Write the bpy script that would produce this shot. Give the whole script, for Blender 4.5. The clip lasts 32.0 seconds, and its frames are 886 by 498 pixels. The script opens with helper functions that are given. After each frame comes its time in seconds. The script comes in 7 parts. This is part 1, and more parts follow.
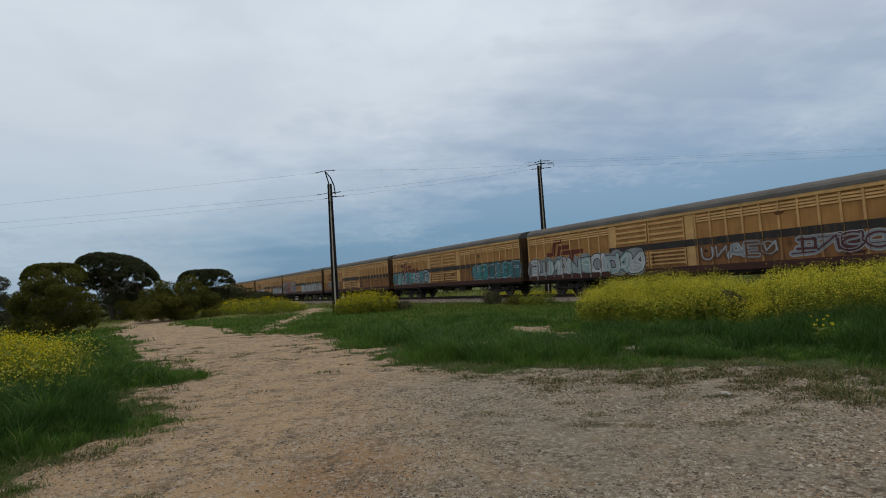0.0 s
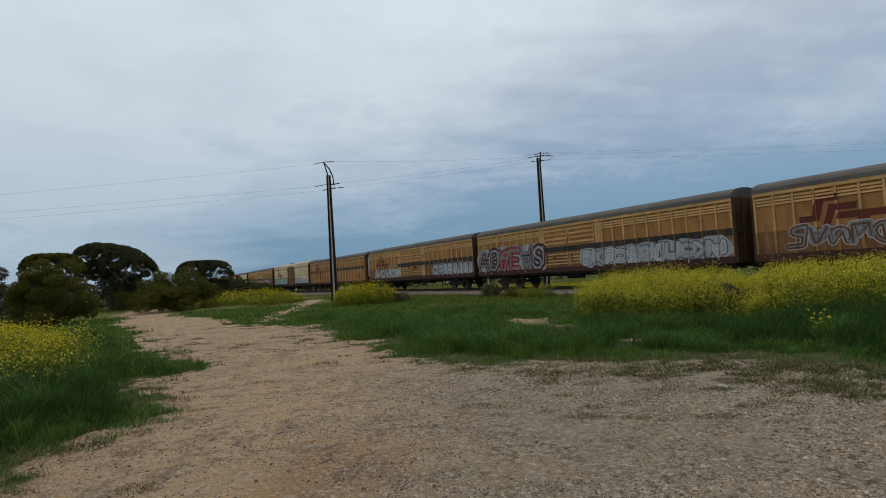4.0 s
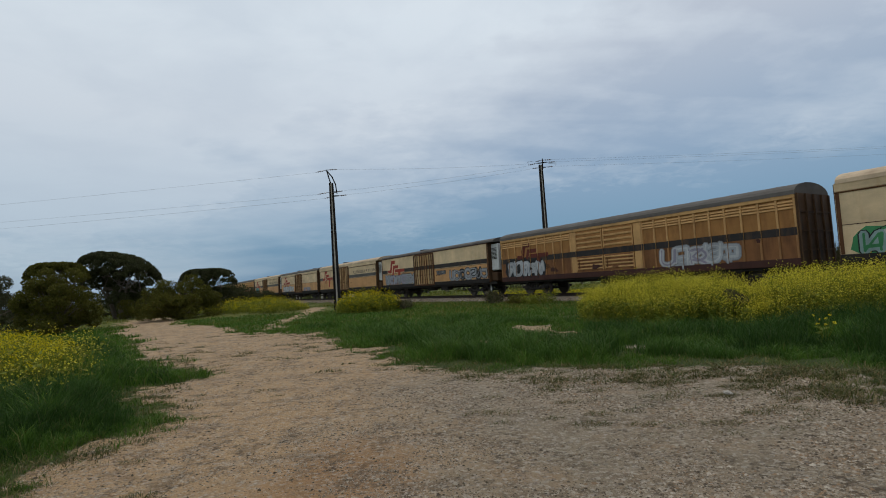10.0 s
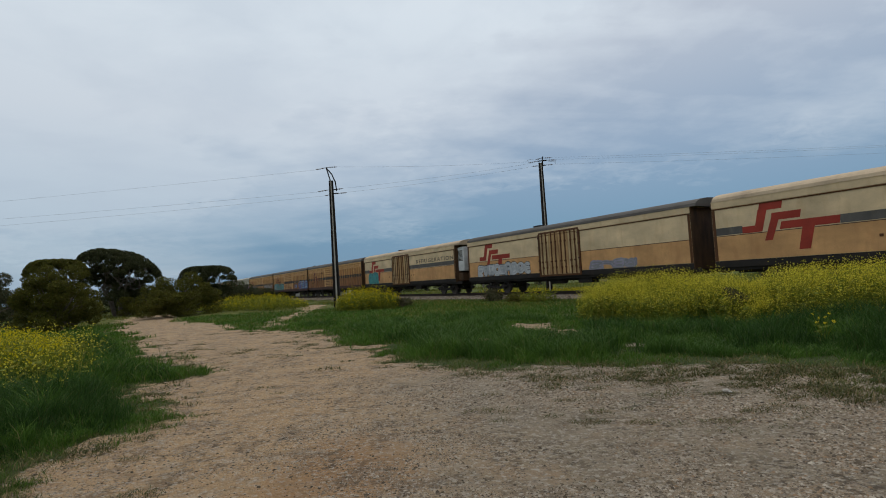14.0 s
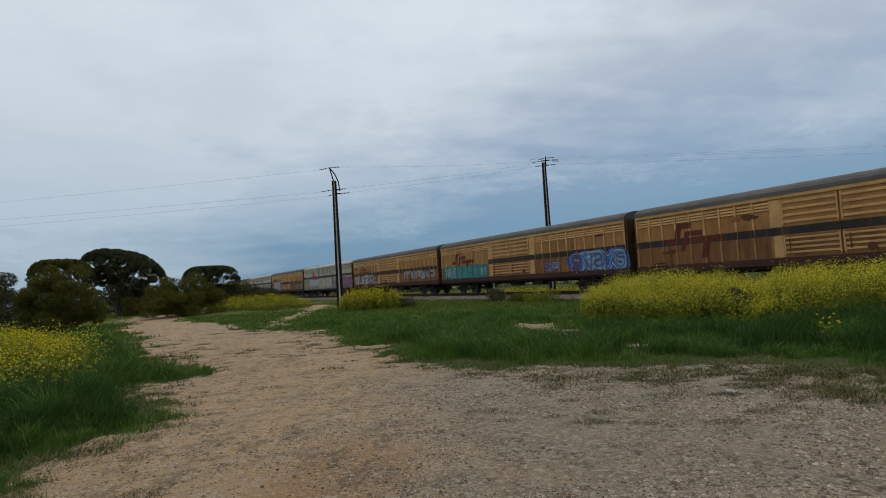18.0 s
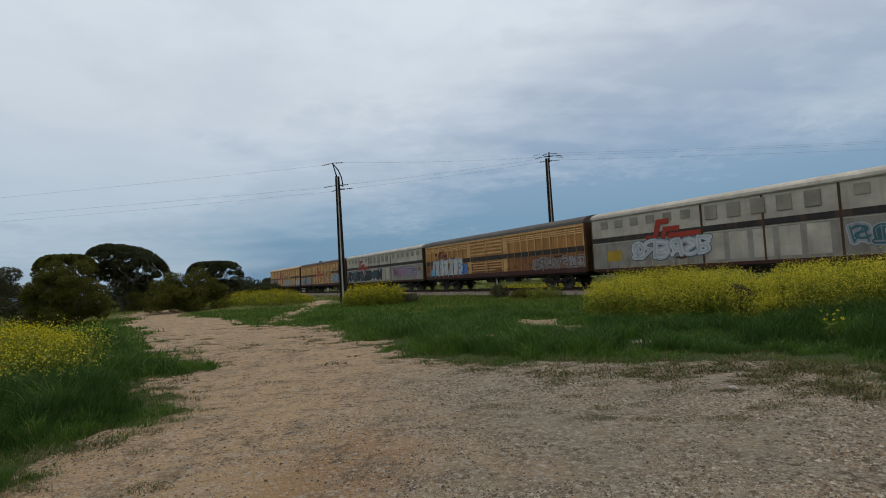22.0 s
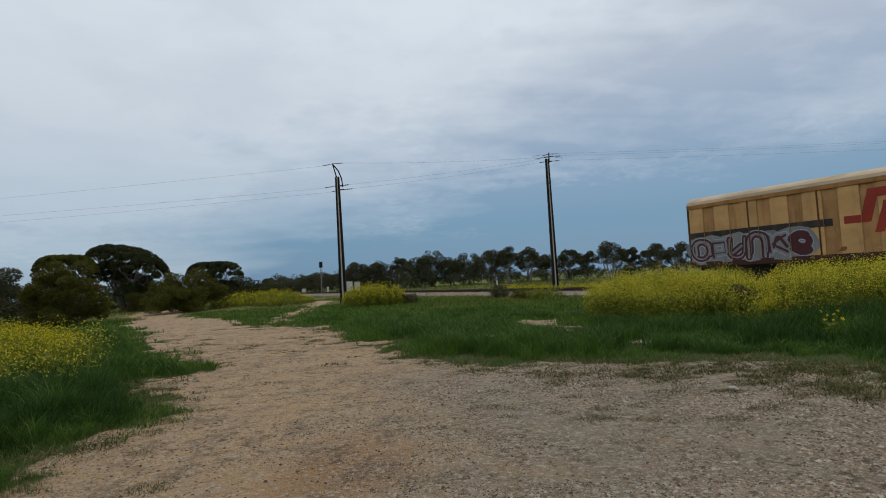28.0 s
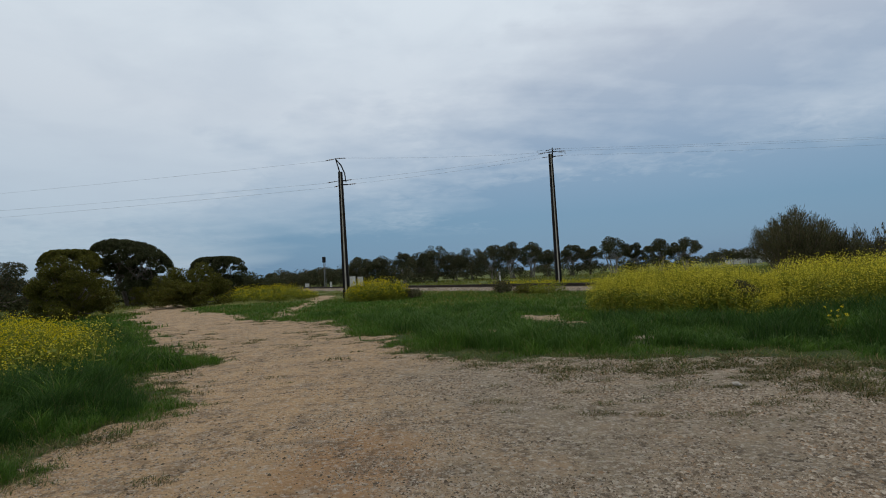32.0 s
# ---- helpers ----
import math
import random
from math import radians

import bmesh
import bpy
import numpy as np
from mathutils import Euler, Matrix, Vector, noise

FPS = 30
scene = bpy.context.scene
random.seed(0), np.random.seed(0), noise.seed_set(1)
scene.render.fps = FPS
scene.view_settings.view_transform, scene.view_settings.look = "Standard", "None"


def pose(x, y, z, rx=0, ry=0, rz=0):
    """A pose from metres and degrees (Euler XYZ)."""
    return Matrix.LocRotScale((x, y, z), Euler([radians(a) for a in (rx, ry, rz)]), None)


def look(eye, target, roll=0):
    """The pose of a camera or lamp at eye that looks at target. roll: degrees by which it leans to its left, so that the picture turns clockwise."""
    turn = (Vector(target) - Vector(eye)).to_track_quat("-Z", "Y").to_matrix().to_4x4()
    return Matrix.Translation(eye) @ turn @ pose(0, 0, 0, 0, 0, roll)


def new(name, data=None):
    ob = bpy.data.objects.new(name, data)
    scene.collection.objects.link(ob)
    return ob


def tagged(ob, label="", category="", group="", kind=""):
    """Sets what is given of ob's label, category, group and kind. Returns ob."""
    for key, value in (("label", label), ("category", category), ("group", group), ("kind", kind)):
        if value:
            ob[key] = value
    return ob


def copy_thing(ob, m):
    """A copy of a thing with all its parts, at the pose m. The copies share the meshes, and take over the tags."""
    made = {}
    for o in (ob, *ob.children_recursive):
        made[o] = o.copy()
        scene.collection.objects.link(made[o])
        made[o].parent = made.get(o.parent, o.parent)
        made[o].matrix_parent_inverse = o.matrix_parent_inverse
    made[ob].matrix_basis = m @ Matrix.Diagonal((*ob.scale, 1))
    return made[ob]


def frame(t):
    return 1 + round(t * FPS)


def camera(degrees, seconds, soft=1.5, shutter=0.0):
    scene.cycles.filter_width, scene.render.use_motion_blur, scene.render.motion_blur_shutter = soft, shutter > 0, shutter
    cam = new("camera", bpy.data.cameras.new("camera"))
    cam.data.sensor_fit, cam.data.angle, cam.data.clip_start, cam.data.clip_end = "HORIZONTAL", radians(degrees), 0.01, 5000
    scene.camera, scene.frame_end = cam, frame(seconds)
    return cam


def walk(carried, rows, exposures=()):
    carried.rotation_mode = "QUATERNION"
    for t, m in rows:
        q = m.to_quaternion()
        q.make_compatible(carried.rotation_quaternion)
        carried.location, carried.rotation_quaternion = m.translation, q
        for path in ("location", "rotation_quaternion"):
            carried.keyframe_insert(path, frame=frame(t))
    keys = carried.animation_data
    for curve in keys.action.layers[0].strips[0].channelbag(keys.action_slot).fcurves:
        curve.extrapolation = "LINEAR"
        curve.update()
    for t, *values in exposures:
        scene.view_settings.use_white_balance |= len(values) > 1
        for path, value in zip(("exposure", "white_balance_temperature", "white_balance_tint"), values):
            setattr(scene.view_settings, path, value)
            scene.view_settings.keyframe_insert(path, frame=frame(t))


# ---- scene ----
# Metres. The eye stands 1.55 m over a dirt turnout; the railway passes 24 m off, slanting away to the left.
EYE = (0.0, 0.0, 1.55)
cam = camera(79.7, 32.0, soft=1.0)
TURNS = [
    (0, 93.93, 3.25, -1.09), (0.5, 93.71, 3.19, -0.92), (1, 93.24, 3.06, -1.18), (1.5, 92.95, 2.99, -1.18),
    (2, 92.89, 2.98, -1.31), (2.5, 92.89, 2.94, -1.40), (3, 92.83, 2.95, -1.18), (3.5, 92.93, 2.99, -1.27),
    (5.5, 93.26, 3.10, -1.01), (6, 93.24, 3.13, -1.02), (6.5, 93.41, 3.13, -1.01), (7, 92.98, 3.05, -1.21),
    (7.5, 93.23, 3.05, -1.06), (8, 93.09, 2.99, -0.90), (8.5, 93.19, 3.04, -1.02), (9, 93.56, 3.19, -1.00),
    (9.5, 93.56, 3.16, -0.97), (10, 93.85, 3.26, -0.92), (10.5, 93.57, 3.22, -1.40), (11, 93.73, 3.17, -0.83),
    (11.5, 93.97, 3.24, -0.83), (12, 93.76, 3.22, -0.76), (12.5, 93.80, 3.25, -0.79), (13, 94.04, 3.33, -0.80),
    (13.5, 93.80, 3.21, -0.73), (14, 93.61, 3.14, -0.96), (14.5, 93.73, 3.17, -0.81), (16.5, 93.53, 3.16, -0.73),
    (17, 93.56, 3.10, -0.69), (17.5, 93.47, 3.08, -0.61), (18, 93.63, 3.13, -0.63), (18.5, 93.43, 3.07, -0.63),
    (19, 93.28, 3.03, -0.64), (19.5, 93.46, 3.08, -0.59), (20, 93.12, 3.01, -0.23), (20.5, 93.29, 3.03, -0.42),
    (21, 93.32, 3.07, -0.68), (21.5, 93.37, 3.04, -0.22), (22, 93.19, 3.00, -0.31), (22.5, 93.32, 3.03, -0.40),
    (23, 93.39, 3.11, -0.75), (23.5, 93.08, 3.02, -0.43), (24, 93.35, 3.08, -0.31), (24.5, 93.57, 3.11, -0.39),
    (25, 92.85, 2.95, -0.45), (25.5, 93.20, 2.99, -0.31), (27.5, 93.03, 2.95, -0.29), (28, 93.24, 3.02, -0.32),
    (28.5, 93.12, 2.98, -0.22), (29, 93.18, 3.06, -0.19), (29.5, 93.21, 3.01, -0.14), (30, 93.15, 3.03, -0.10),
    (30.5, 93.21, 2.99, -0.05), (31, 93.15, 3.02, -0.03), (31.5, 93.08, 2.94, 0.12), (32, 92.73, 2.92, 0.00),
]
walk(cam, [(t, pose(*EYE, rx, ry, rz)) for t, rx, ry, rz in TURNS])

# track axes: along is the way of travel, across points from the eye to the line
TH = radians(30.417)
ALONG = Vector((math.sin(TH), -math.cos(TH), 0))
ACROSS = Vector((math.cos(TH), math.sin(TH), 0))
LINE_OFF = 25.43
RAIL_Z = 0.516
HEADING = -59.583


def on_line(s, off=0.0, z=0.0):
    return ACROSS * (LINE_OFF + off) + ALONG * s + Vector((0, 0, z))


# ---- sky and sun: high thin overcast, bluer towards the horizon ----
SUN_EL, SUN_AZ = 58.0, 25.0
world = bpy.data.worlds.new("overcast_sky")
scene.world = world
world.use_nodes = True
wt = world.node_tree
wt.nodes.clear()


coord = wt.nodes.new("ShaderNodeTexCoord")
sep = wt.nodes.new("ShaderNodeSeparateXYZ")
wt.links.new(coord.outputs["Generated"], sep.inputs[0])


def wmath(op, a, b=None, c=None, clamp=False):
    n = wt.nodes.new("ShaderNodeMath")
    n.operation, n.use_clamp = op, clamp
    for i, v in enumerate((a, b, c)):
        if v is None:
            continue
        if isinstance(v, (int, float)):
            n.inputs[i].default_value = v
        else:
            wt.links.new(v, n.inputs[i])
    return n.outputs[0]


def wmix(fac, a, b):
    n = wt.nodes.new("ShaderNodeMix")
    n.data_type = "RGBA"
    for i, v in ((0, fac), (6, a), (7, b)):
        if isinstance(v, (int, float)):
            n.inputs[i].default_value = v
        elif isinstance(v, tuple):
            n.inputs[i].default_value = (*v, 1)
        else:
            wt.links.new(v, n.inputs[i])
    return n.outputs[2]


def wnoise(vec, scale, detail, rough, distort=0.0):
    n = wt.nodes.new("ShaderNodeTexNoise")
    n.inputs["Scale"].default_value, n.inputs["Detail"].default_value = scale, detail
    n.inputs["Roughness"].default_value, n.inputs["Distortion"].default_value = rough, distort
    wt.links.new(vec, n.inputs["Vector"])
    return n.outputs["Fac"]


def wramp(fac, stops):
    n = wt.nodes.new("ShaderNodeValToRGB")
    while len(n.color_ramp.elements) < len(stops):
        n.color_ramp.elements.new(0.5)
    for e, (p, c) in zip(n.color_ramp.elements, stops):
        e.position, e.color = p, (*c, 1)
    wt.links.new(fac, n.inputs[0])
    return n.outputs[0]


up = wmath("MAXIMUM", sep.outputs[2], 0.0)
lift = wmath("ADD", up, 0.16)
plane = wt.nodes.new("ShaderNodeCombineXYZ")
wt.links.new(wmath("DIVIDE", sep.outputs[0], lift), plane.inputs[0])
wt.links.new(wmath("DIVIDE", sep.outputs[1], lift), plane.inputs[1])
turn = wt.nodes.new("ShaderNodeMapping")
turn.inputs["Rotation"].default_value = (0, 0, radians(-28))
turn.inputs["Scale"].default_value = (0.95, 1.0, 1.0)
turn.inputs["Location"].default_value = (0.4, 1.3, 0.0)
wt.links.new(plane.outputs[0], turn.inputs[0])
broad = wnoise(turn.outputs[0], 0.45, 2, 0.45, 0.2)
puffs = wnoise(turn.outputs[0], 3.6, 5, 0.55, 0.1)
smear = wnoise(turn.outputs[0], 1.3, 3, 0.45, 0.2)
fine = wmath("ADD", wmath("MULTIPLY", wmath("SUBTRACT", puffs, 0.5), wmath("MULTIPLY", up, 2.3)), wmath("ADD", wmath("MULTIPLY", wmath("SUBTRACT", smear, 0.5), wmath("MULTIPLY", up, 2.6, clamp=True)), 0.5))
clear = wramp(up, [(0.0, (0.085, 0.195, 0.335)), (0.10, (0.110, 0.224, 0.348)), (0.22, (0.222, 0.308, 0.418)), (0.40, (0.42, 0.465, 0.53)), (1.0, (0.54, 0.55, 0.57))])
cloud = wramp(up, [(0.0, (0.30, 0.40, 0.50)), (0.12, (0.38, 0.46, 0.54)), (0.30, (0.54, 0.59, 0.64)), (0.46, (0.61, 0.67, 0.715)), (1.0, (0.73, 0.745, 0.755))])
drawn = wt.nodes.new("ShaderNodeMapping")
drawn.inputs["Rotation"].default_value = (0, 0, radians(-62))
drawn.inputs["Scale"].default_value = (0.42, 2.1, 1.0)
wt.links.new(plane.outputs[0], drawn.inputs[0])
streaks = wmath("MULTIPLY", wmath("SUBTRACT", wnoise(drawn.outputs[0], 1.5, 5, 0.55, 0.5), 0.5), wmath("MULTIPLY", wmath("MULTIPLY", up, 2.6, clamp=True), 0.62))
ripples = wmath("MULTIPLY", wmath("SUBTRACT", wnoise(turn.outputs[0], 11.0, 3, 0.6, 0.6), 0.5), wmath("MULTIPLY", wmath("SUBTRACT", smear, 0.42), 1.5, clamp=True))
mixed = wmath("ADD", wmath("ADD", wmath("MULTIPLY", broad, 1.15), wmath("ADD", streaks, ripples)), wmath("MULTIPLY", fine, 0.75))
low = wmath("MULTIPLY", wmath("MAXIMUM", wmath("SUBTRACT", 0.17, up), 0.0), -2.8)
high = wmath("ADD", wmath("MULTIPLY", up, 1.15), wmath("ADD", low, wmath("MULTIPLY", wmath("MULTIPLY", wmath("MAXIMUM", sep.outputs[0], 0.0), wmath("MAXIMUM", wmath("SUBTRACT", up, 0.22), 0.0)), -4.2)))
leftward = wmath("ADD", wmath("MULTIPLY", sep.outputs[0], -0.20), wmath("MULTIPLY", wmath("MULTIPLY", wmath("MAXIMUM", wmath("MULTIPLY", sep.outputs[0], -1.0), 0.0), wmath("MAXIMUM", wmath("SUBTRACT", 0.3, up), 0.0)), 3.0))
cover = wmath("MULTIPLY_ADD", wmath("ADD", wmath("ADD", mixed, high), wmath("ADD", leftward, -0.93)), 2.3, 0.12, clamp=True)
nishita = wt.nodes.new("ShaderNodeTexSky")
nishita.sky_type = "NISHITA"
nishita.sun_disc = False
nishita.sun_elevation, nishita.sun_rotation = radians(SUN_EL), radians(SUN_AZ)
dim = wmix(0.93, nishita.outputs[0], (0.0, 0.0, 0.0))
veil = wmix(cover, clear, cloud)
hollows = wnoise(turn.outputs[0], 2.4, 5, 0.55, 0.3)
veil = wmix(wmath("MULTIPLY", wmath("MULTIPLY", wmath("SUBTRACT", 0.58, hollows), 4.0, clamp=True), wmath("MULTIPLY", cover, 0.26)), veil, (0.36, 0.42, 0.50))
total = wt.nodes.new("ShaderNodeVectorMath")
total.operation = "ADD"
wt.links.new(veil, total.inputs[0])
scaled = wt.nodes.new("ShaderNodeVectorMath")
scaled.operation = "SCALE"
scaled.inputs["Scale"].default_value = 0.18
wt.links.new(dim, scaled.inputs[0])
wt.links.new(scaled.outputs[0], total.inputs[1])
back = wt.nodes.new("ShaderNodeBackground")
back.inputs[1].default_value = 1.03
wt.links.new(total.outputs[0], back.inputs[0])
wout = wt.nodes.new("ShaderNodeOutputWorld")
wt.links.new(back.outputs[0], wout.inputs[0])

sun_data = bpy.data.lights.new("sun", "SUN")
sun_data.energy, sun_data.angle, sun_data.color = 0.80, radians(14), (1.0, 0.95, 0.87)
sun = new("sun", sun_data)
sun_way = Vector((math.sin(radians(SUN_AZ)) * math.cos(radians(SUN_EL)), math.cos(radians(SUN_AZ)) * math.cos(radians(SUN_EL)), math.sin(radians(SUN_EL))))
sun.matrix_world = look(sun_way * 60, (0, 0, 0))
scene.view_settings.exposure = 0.0

# ---- materials ----
class Tree:
    """A small node builder for one material."""

    def __init__(self, name):
        self.m = bpy.data.materials.new(name)
        self.m.use_nodes = True
        self.t = self.m.node_tree
        self.b = self.t.nodes["Principled BSDF"]

    def link(self, v, socket):
        if isinstance(v, (int, float)):
            socket.default_value = v
        elif isinstance(v, tuple):
            socket.default_value = (*v, 1) if len(socket.default_value) == 4 else v
        else:
            self.t.links.new(v, socket)

    def math(self, op, a, b=0.0, clamp=False):
        n = self.t.nodes.new("ShaderNodeMath")
        n.operation, n.use_clamp = op, clamp
        self.link(a, n.inputs[0]), self.link(b, n.inputs[1])
        return n.outputs[0]

    def mix(self, fac, a, b, blend="MIX"):
        n = self.t.nodes.new("ShaderNodeMix")
        n.data_type, n.blend_type = "RGBA", blend
        self.link(fac, n.inputs[0]), self.link(a, n.inputs[6]), self.link(b, n.inputs[7])
        return n.outputs[2]

    def coords(self, stretch=(1, 1, 1), shift=None):
        c = self.t.nodes.new("ShaderNodeTexCoord")
        m = self.t.nodes.new("ShaderNodeMapping")
        m.inputs["Scale"].default_value = stretch
        self.t.links.new(c.outputs["Object"], m.inputs[0])
        if shift is not None:
            self.t.links.new(shift, m.inputs["Location"])
        return m.outputs[0]

    def noise(self, vec, scale, detail=5, rough=0.6, distort=0.0):
        n = self.t.nodes.new("ShaderNodeTexNoise")
        n.inputs["Scale"].default_value, n.inputs["Detail"].default_value = scale, detail
        n.inputs["Roughness"].default_value, n.inputs["Distortion"].default_value = rough, distort
        self.t.links.new(vec, n.inputs["Vector"])
        return n.outputs["Fac"]

    def ramp(self, fac, lo, hi):
        n = self.t.nodes.new("ShaderNodeMapRange")
        n.inputs[1].default_value, n.inputs[2].default_value = lo, hi
        self.t.links.new(fac, n.inputs[0])
        return n.outputs[0]

    def random(self):
        return self.t.nodes.new("ShaderNodeObjectInfo").outputs["Random"]

    def island(self):
        return self.t.nodes.new("ShaderNodeNewGeometry").outputs["Random Per Island"]

    def bump(self, height, strength, distance=0.02):
        n = self.t.nodes.new("ShaderNodeBump")
        n.inputs["Strength"].default_value, n.inputs["Distance"].default_value = strength, distance
        self.t.links.new(height, n.inputs["Height"])
        self.t.links.new(n.outputs[0], self.b.inputs["Normal"])

    def finish(self, color, rough=0.7, metal=0.0, spec=0.4):
        self.link(color, self.b.inputs["Base Color"])
        self.link(rough, self.b.inputs["Roughness"])
        self.b.inputs["Metallic"].default_value = metal
        self.b.inputs["Specular IOR Level"].default_value = spec
        return self.m


def scaled_color(c, k):
    return tuple(v * k for v in c)


def weathered(name, base, stain, amount=0.5, streak=True, rough=0.65, grime=(0.05, 0.035, 0.025), grain=30.0):
    """Old paint or steel: broad fading, vertical streaks of stain, fine speckle."""
    w = Tree(name)
    shift = w.t.nodes.new("ShaderNodeCombineXYZ")
    r = w.math("MULTIPLY", w.random(), 37.0)
    for i in range(3):
        w.t.links.new(r, shift.inputs[i])
    broad = w.noise(w.coords((0.35, 0.35, 0.6), shift.outputs[0]), 1.6, 4)
    drip = w.noise(w.coords((2.1, 2.1, 0.42) if streak else (1, 1, 1), shift.outputs[0]), 1.5, 3, 0.5)
    speck = w.noise(w.coords((1, 1, 1), shift.outputs[0]), grain, 3)
    col = w.mix(w.ramp(broad, 0.3, 0.72), scaled_color(base, 0.70), scaled_color(base, 1.15))
    panel = w.noise(w.coords((1.1, 1.1, 0.15), shift.outputs[0]), 1.25, 2)
    col = w.mix(w.math("MULTIPLY", w.ramp(panel, 0.45, 0.7), 0.5 * amount), col, scaled_color(base, 0.55))
    col = w.mix(w.math("MULTIPLY", w.ramp(drip, 0.62 - 0.18 * amount, 0.86 - 0.12 * amount), 0.85 * amount, True), col, stain)
    col = w.mix(w.math("MULTIPLY", w.ramp(w.noise(w.coords((1.2, 1.2, 0.5), shift.outputs[0]), 2.4, 7, 0.7), 0.55, 0.8), 0.55 * amount, True), col, grime)
    col = w.mix(w.math("MULTIPLY", w.ramp(speck, 0.35, 0.7), 0.22), col, scaled_color(base, 0.5))
    w.bump(speck, 0.12)
    return w.finish(col, rough, 0.0, 0.22)


def speckled(name, a, b, scale=8.0, rough=0.85, bump=0.4, spec=0.3, piece=0.0, fine=60.0):
    w = Tree(name)
    n1, n2 = w.noise(w.coords(), scale, 5), w.noise(w.coords(), fine, 3)
    col = w.mix(w.ramp(n1, 0.3, 0.7), a, b)
    col = w.mix(w.math("MULTIPLY", w.ramp(n2, 0.4, 0.7), 0.3), col, scaled_color(a, 0.55))
    if piece:
        col = w.mix(w.math("MULTIPLY", w.island(), piece), col, scaled_color(b, 1.5))
        col = w.mix(w.math("MULTIPLY", w.random(), piece), col, scaled_color(a, 0.6))
    w.bump(n2, bump)
    return w.finish(col, rough, 0.0, spec)


def leafy(name, dark, light, dry, dryness=0.12, rough=0.6, passing=0.25):
    """Leaves and blades: each island its own tint, a little light passes through."""
    w = Tree(name)
    i = w.island()
    patch = w.noise(w.coords(), 0.55, 4)
    col = w.mix(i, dark, light)
    col = w.mix(w.math("MULTIPLY", w.ramp(patch, 0.35, 0.7), 0.45), col, scaled_color(light, 1.15))
    col = w.mix(w.math("MULTIPLY", w.ramp(w.noise(w.coords(), 1.7, 3), 0.5, 0.66), 0.5), col, scaled_color(dark, 0.9))
    stray = w.math("FRACT", w.math("MULTIPLY", i, 17.3))
    col = w.mix(w.math("LESS_THAN", stray, dryness), col, dry)
    w.finish(col, rough, 0.0, 0.12)
    trans = w.t.nodes.new("ShaderNodeBsdfTranslucent")
    w.link(col, trans.inputs[0])
    both = w.t.nodes.new("ShaderNodeMixShader")
    both.inputs[0].default_value = passing
    w.t.links.new(w.b.outputs[0], both.inputs[1])
    w.t.links.new(trans.outputs[0], both.inputs[2])
    w.t.links.new(both.outputs[0], w.t.nodes["Material Output"].inputs[0])
    return w.m


RUST = (0.13, 0.045, 0.018)
# tan sides: recesses darker, raised ribs lighter, so relief shading sits in the colour
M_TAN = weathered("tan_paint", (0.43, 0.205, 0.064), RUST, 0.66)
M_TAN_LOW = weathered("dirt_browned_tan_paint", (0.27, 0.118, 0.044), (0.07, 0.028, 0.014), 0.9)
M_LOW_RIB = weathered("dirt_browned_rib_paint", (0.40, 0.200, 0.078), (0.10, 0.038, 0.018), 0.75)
M_RUST_LOW = weathered("rust_orange_paint", (0.40, 0.165, 0.048), (0.12, 0.042, 0.018), 0.9)
M_TAN_LIT = weathered("lit_tan_paint", (0.64, 0.365, 0.145), RUST, 0.45)
M_TAN_RECESS = weathered("recess_tan_paint", (0.52, 0.275, 0.105), RUST, 0.7)
M_SILL = weathered("rusty_sill_paint", (0.075, 0.030, 0.022), (0.03, 0.016, 0.012), 0.6)
M_CREAM = weathered("cream_paint", (0.74, 0.555, 0.335), (0.46, 0.25, 0.10), 0.4)
M_CREAM_LOW = weathered("stained_cream_paint", (0.66, 0.36, 0.150), (0.38, 0.16, 0.06), 0.55)
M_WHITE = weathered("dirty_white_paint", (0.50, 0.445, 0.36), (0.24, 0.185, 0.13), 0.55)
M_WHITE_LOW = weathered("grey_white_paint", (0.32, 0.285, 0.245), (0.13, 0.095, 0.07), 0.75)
M_VENT = weathered("beige_vent_paint", (0.30, 0.27, 0.21), (0.13, 0.105, 0.075), 0.5)
M_DOOR_TAN = weathered("rust_streaked_tan_door", (0.56, 0.35, 0.16), (0.17, 0.06, 0.022), 0.8)
M_DOOR_CREAM = weathered("rust_streaked_cream_door", (0.62, 0.44, 0.23), (0.17, 0.06, 0.02), 0.9)
M_UNIT = weathered("white_unit_paint", (0.70, 0.70, 0.68), (0.3, 0.27, 0.22), 0.25)
M_ROOF = weathered("grey_roof_sheet", (0.125, 0.113, 0.100), (0.07, 0.058, 0.045), 0.5, False, 0.9)
M_ROOF_BROWN = weathered("brown_roof_sheet", (0.09, 0.062, 0.045), (0.05, 0.035, 0.025), 0.5, False, 0.8)
M_ROOF_LIGHT = weathered("light_roof_sheet", (0.58, 0.44, 0.29), (0.20, 0.13, 0.075), 0.5, False, 0.8)
M_END = weathered("sooty_end_paint", (0.105, 0.055, 0.026), (0.018, 0.013, 0.010), 0.9)
M_STRIPE = weathered("black_stripe_paint", (0.040, 0.034, 0.032), (0.17, 0.09, 0.045), 0.62)
M_GREY_STRIPE = weathered("grey_stripe_paint", (0.115, 0.105, 0.095), (0.22, 0.19, 0.15), 0.6)
M_RED = weathered("red_logo_paint", (0.37, 0.048, 0.028), (0.20, 0.05, 0.03), 0.35)
M_MAROON = weathered("faded_red_paint", (0.15, 0.034, 0.022), (0.09, 0.03, 0.02), 0.5)
M_RUSTY = weathered("rusty_steel", (0.125, 0.052, 0.020), (0.04, 0.018, 0.010), 0.6)
M_UNDER = weathered("dark_running_gear", (0.028, 0.024, 0.021), (0.07, 0.045, 0.03), 0.5, False, 0.8)
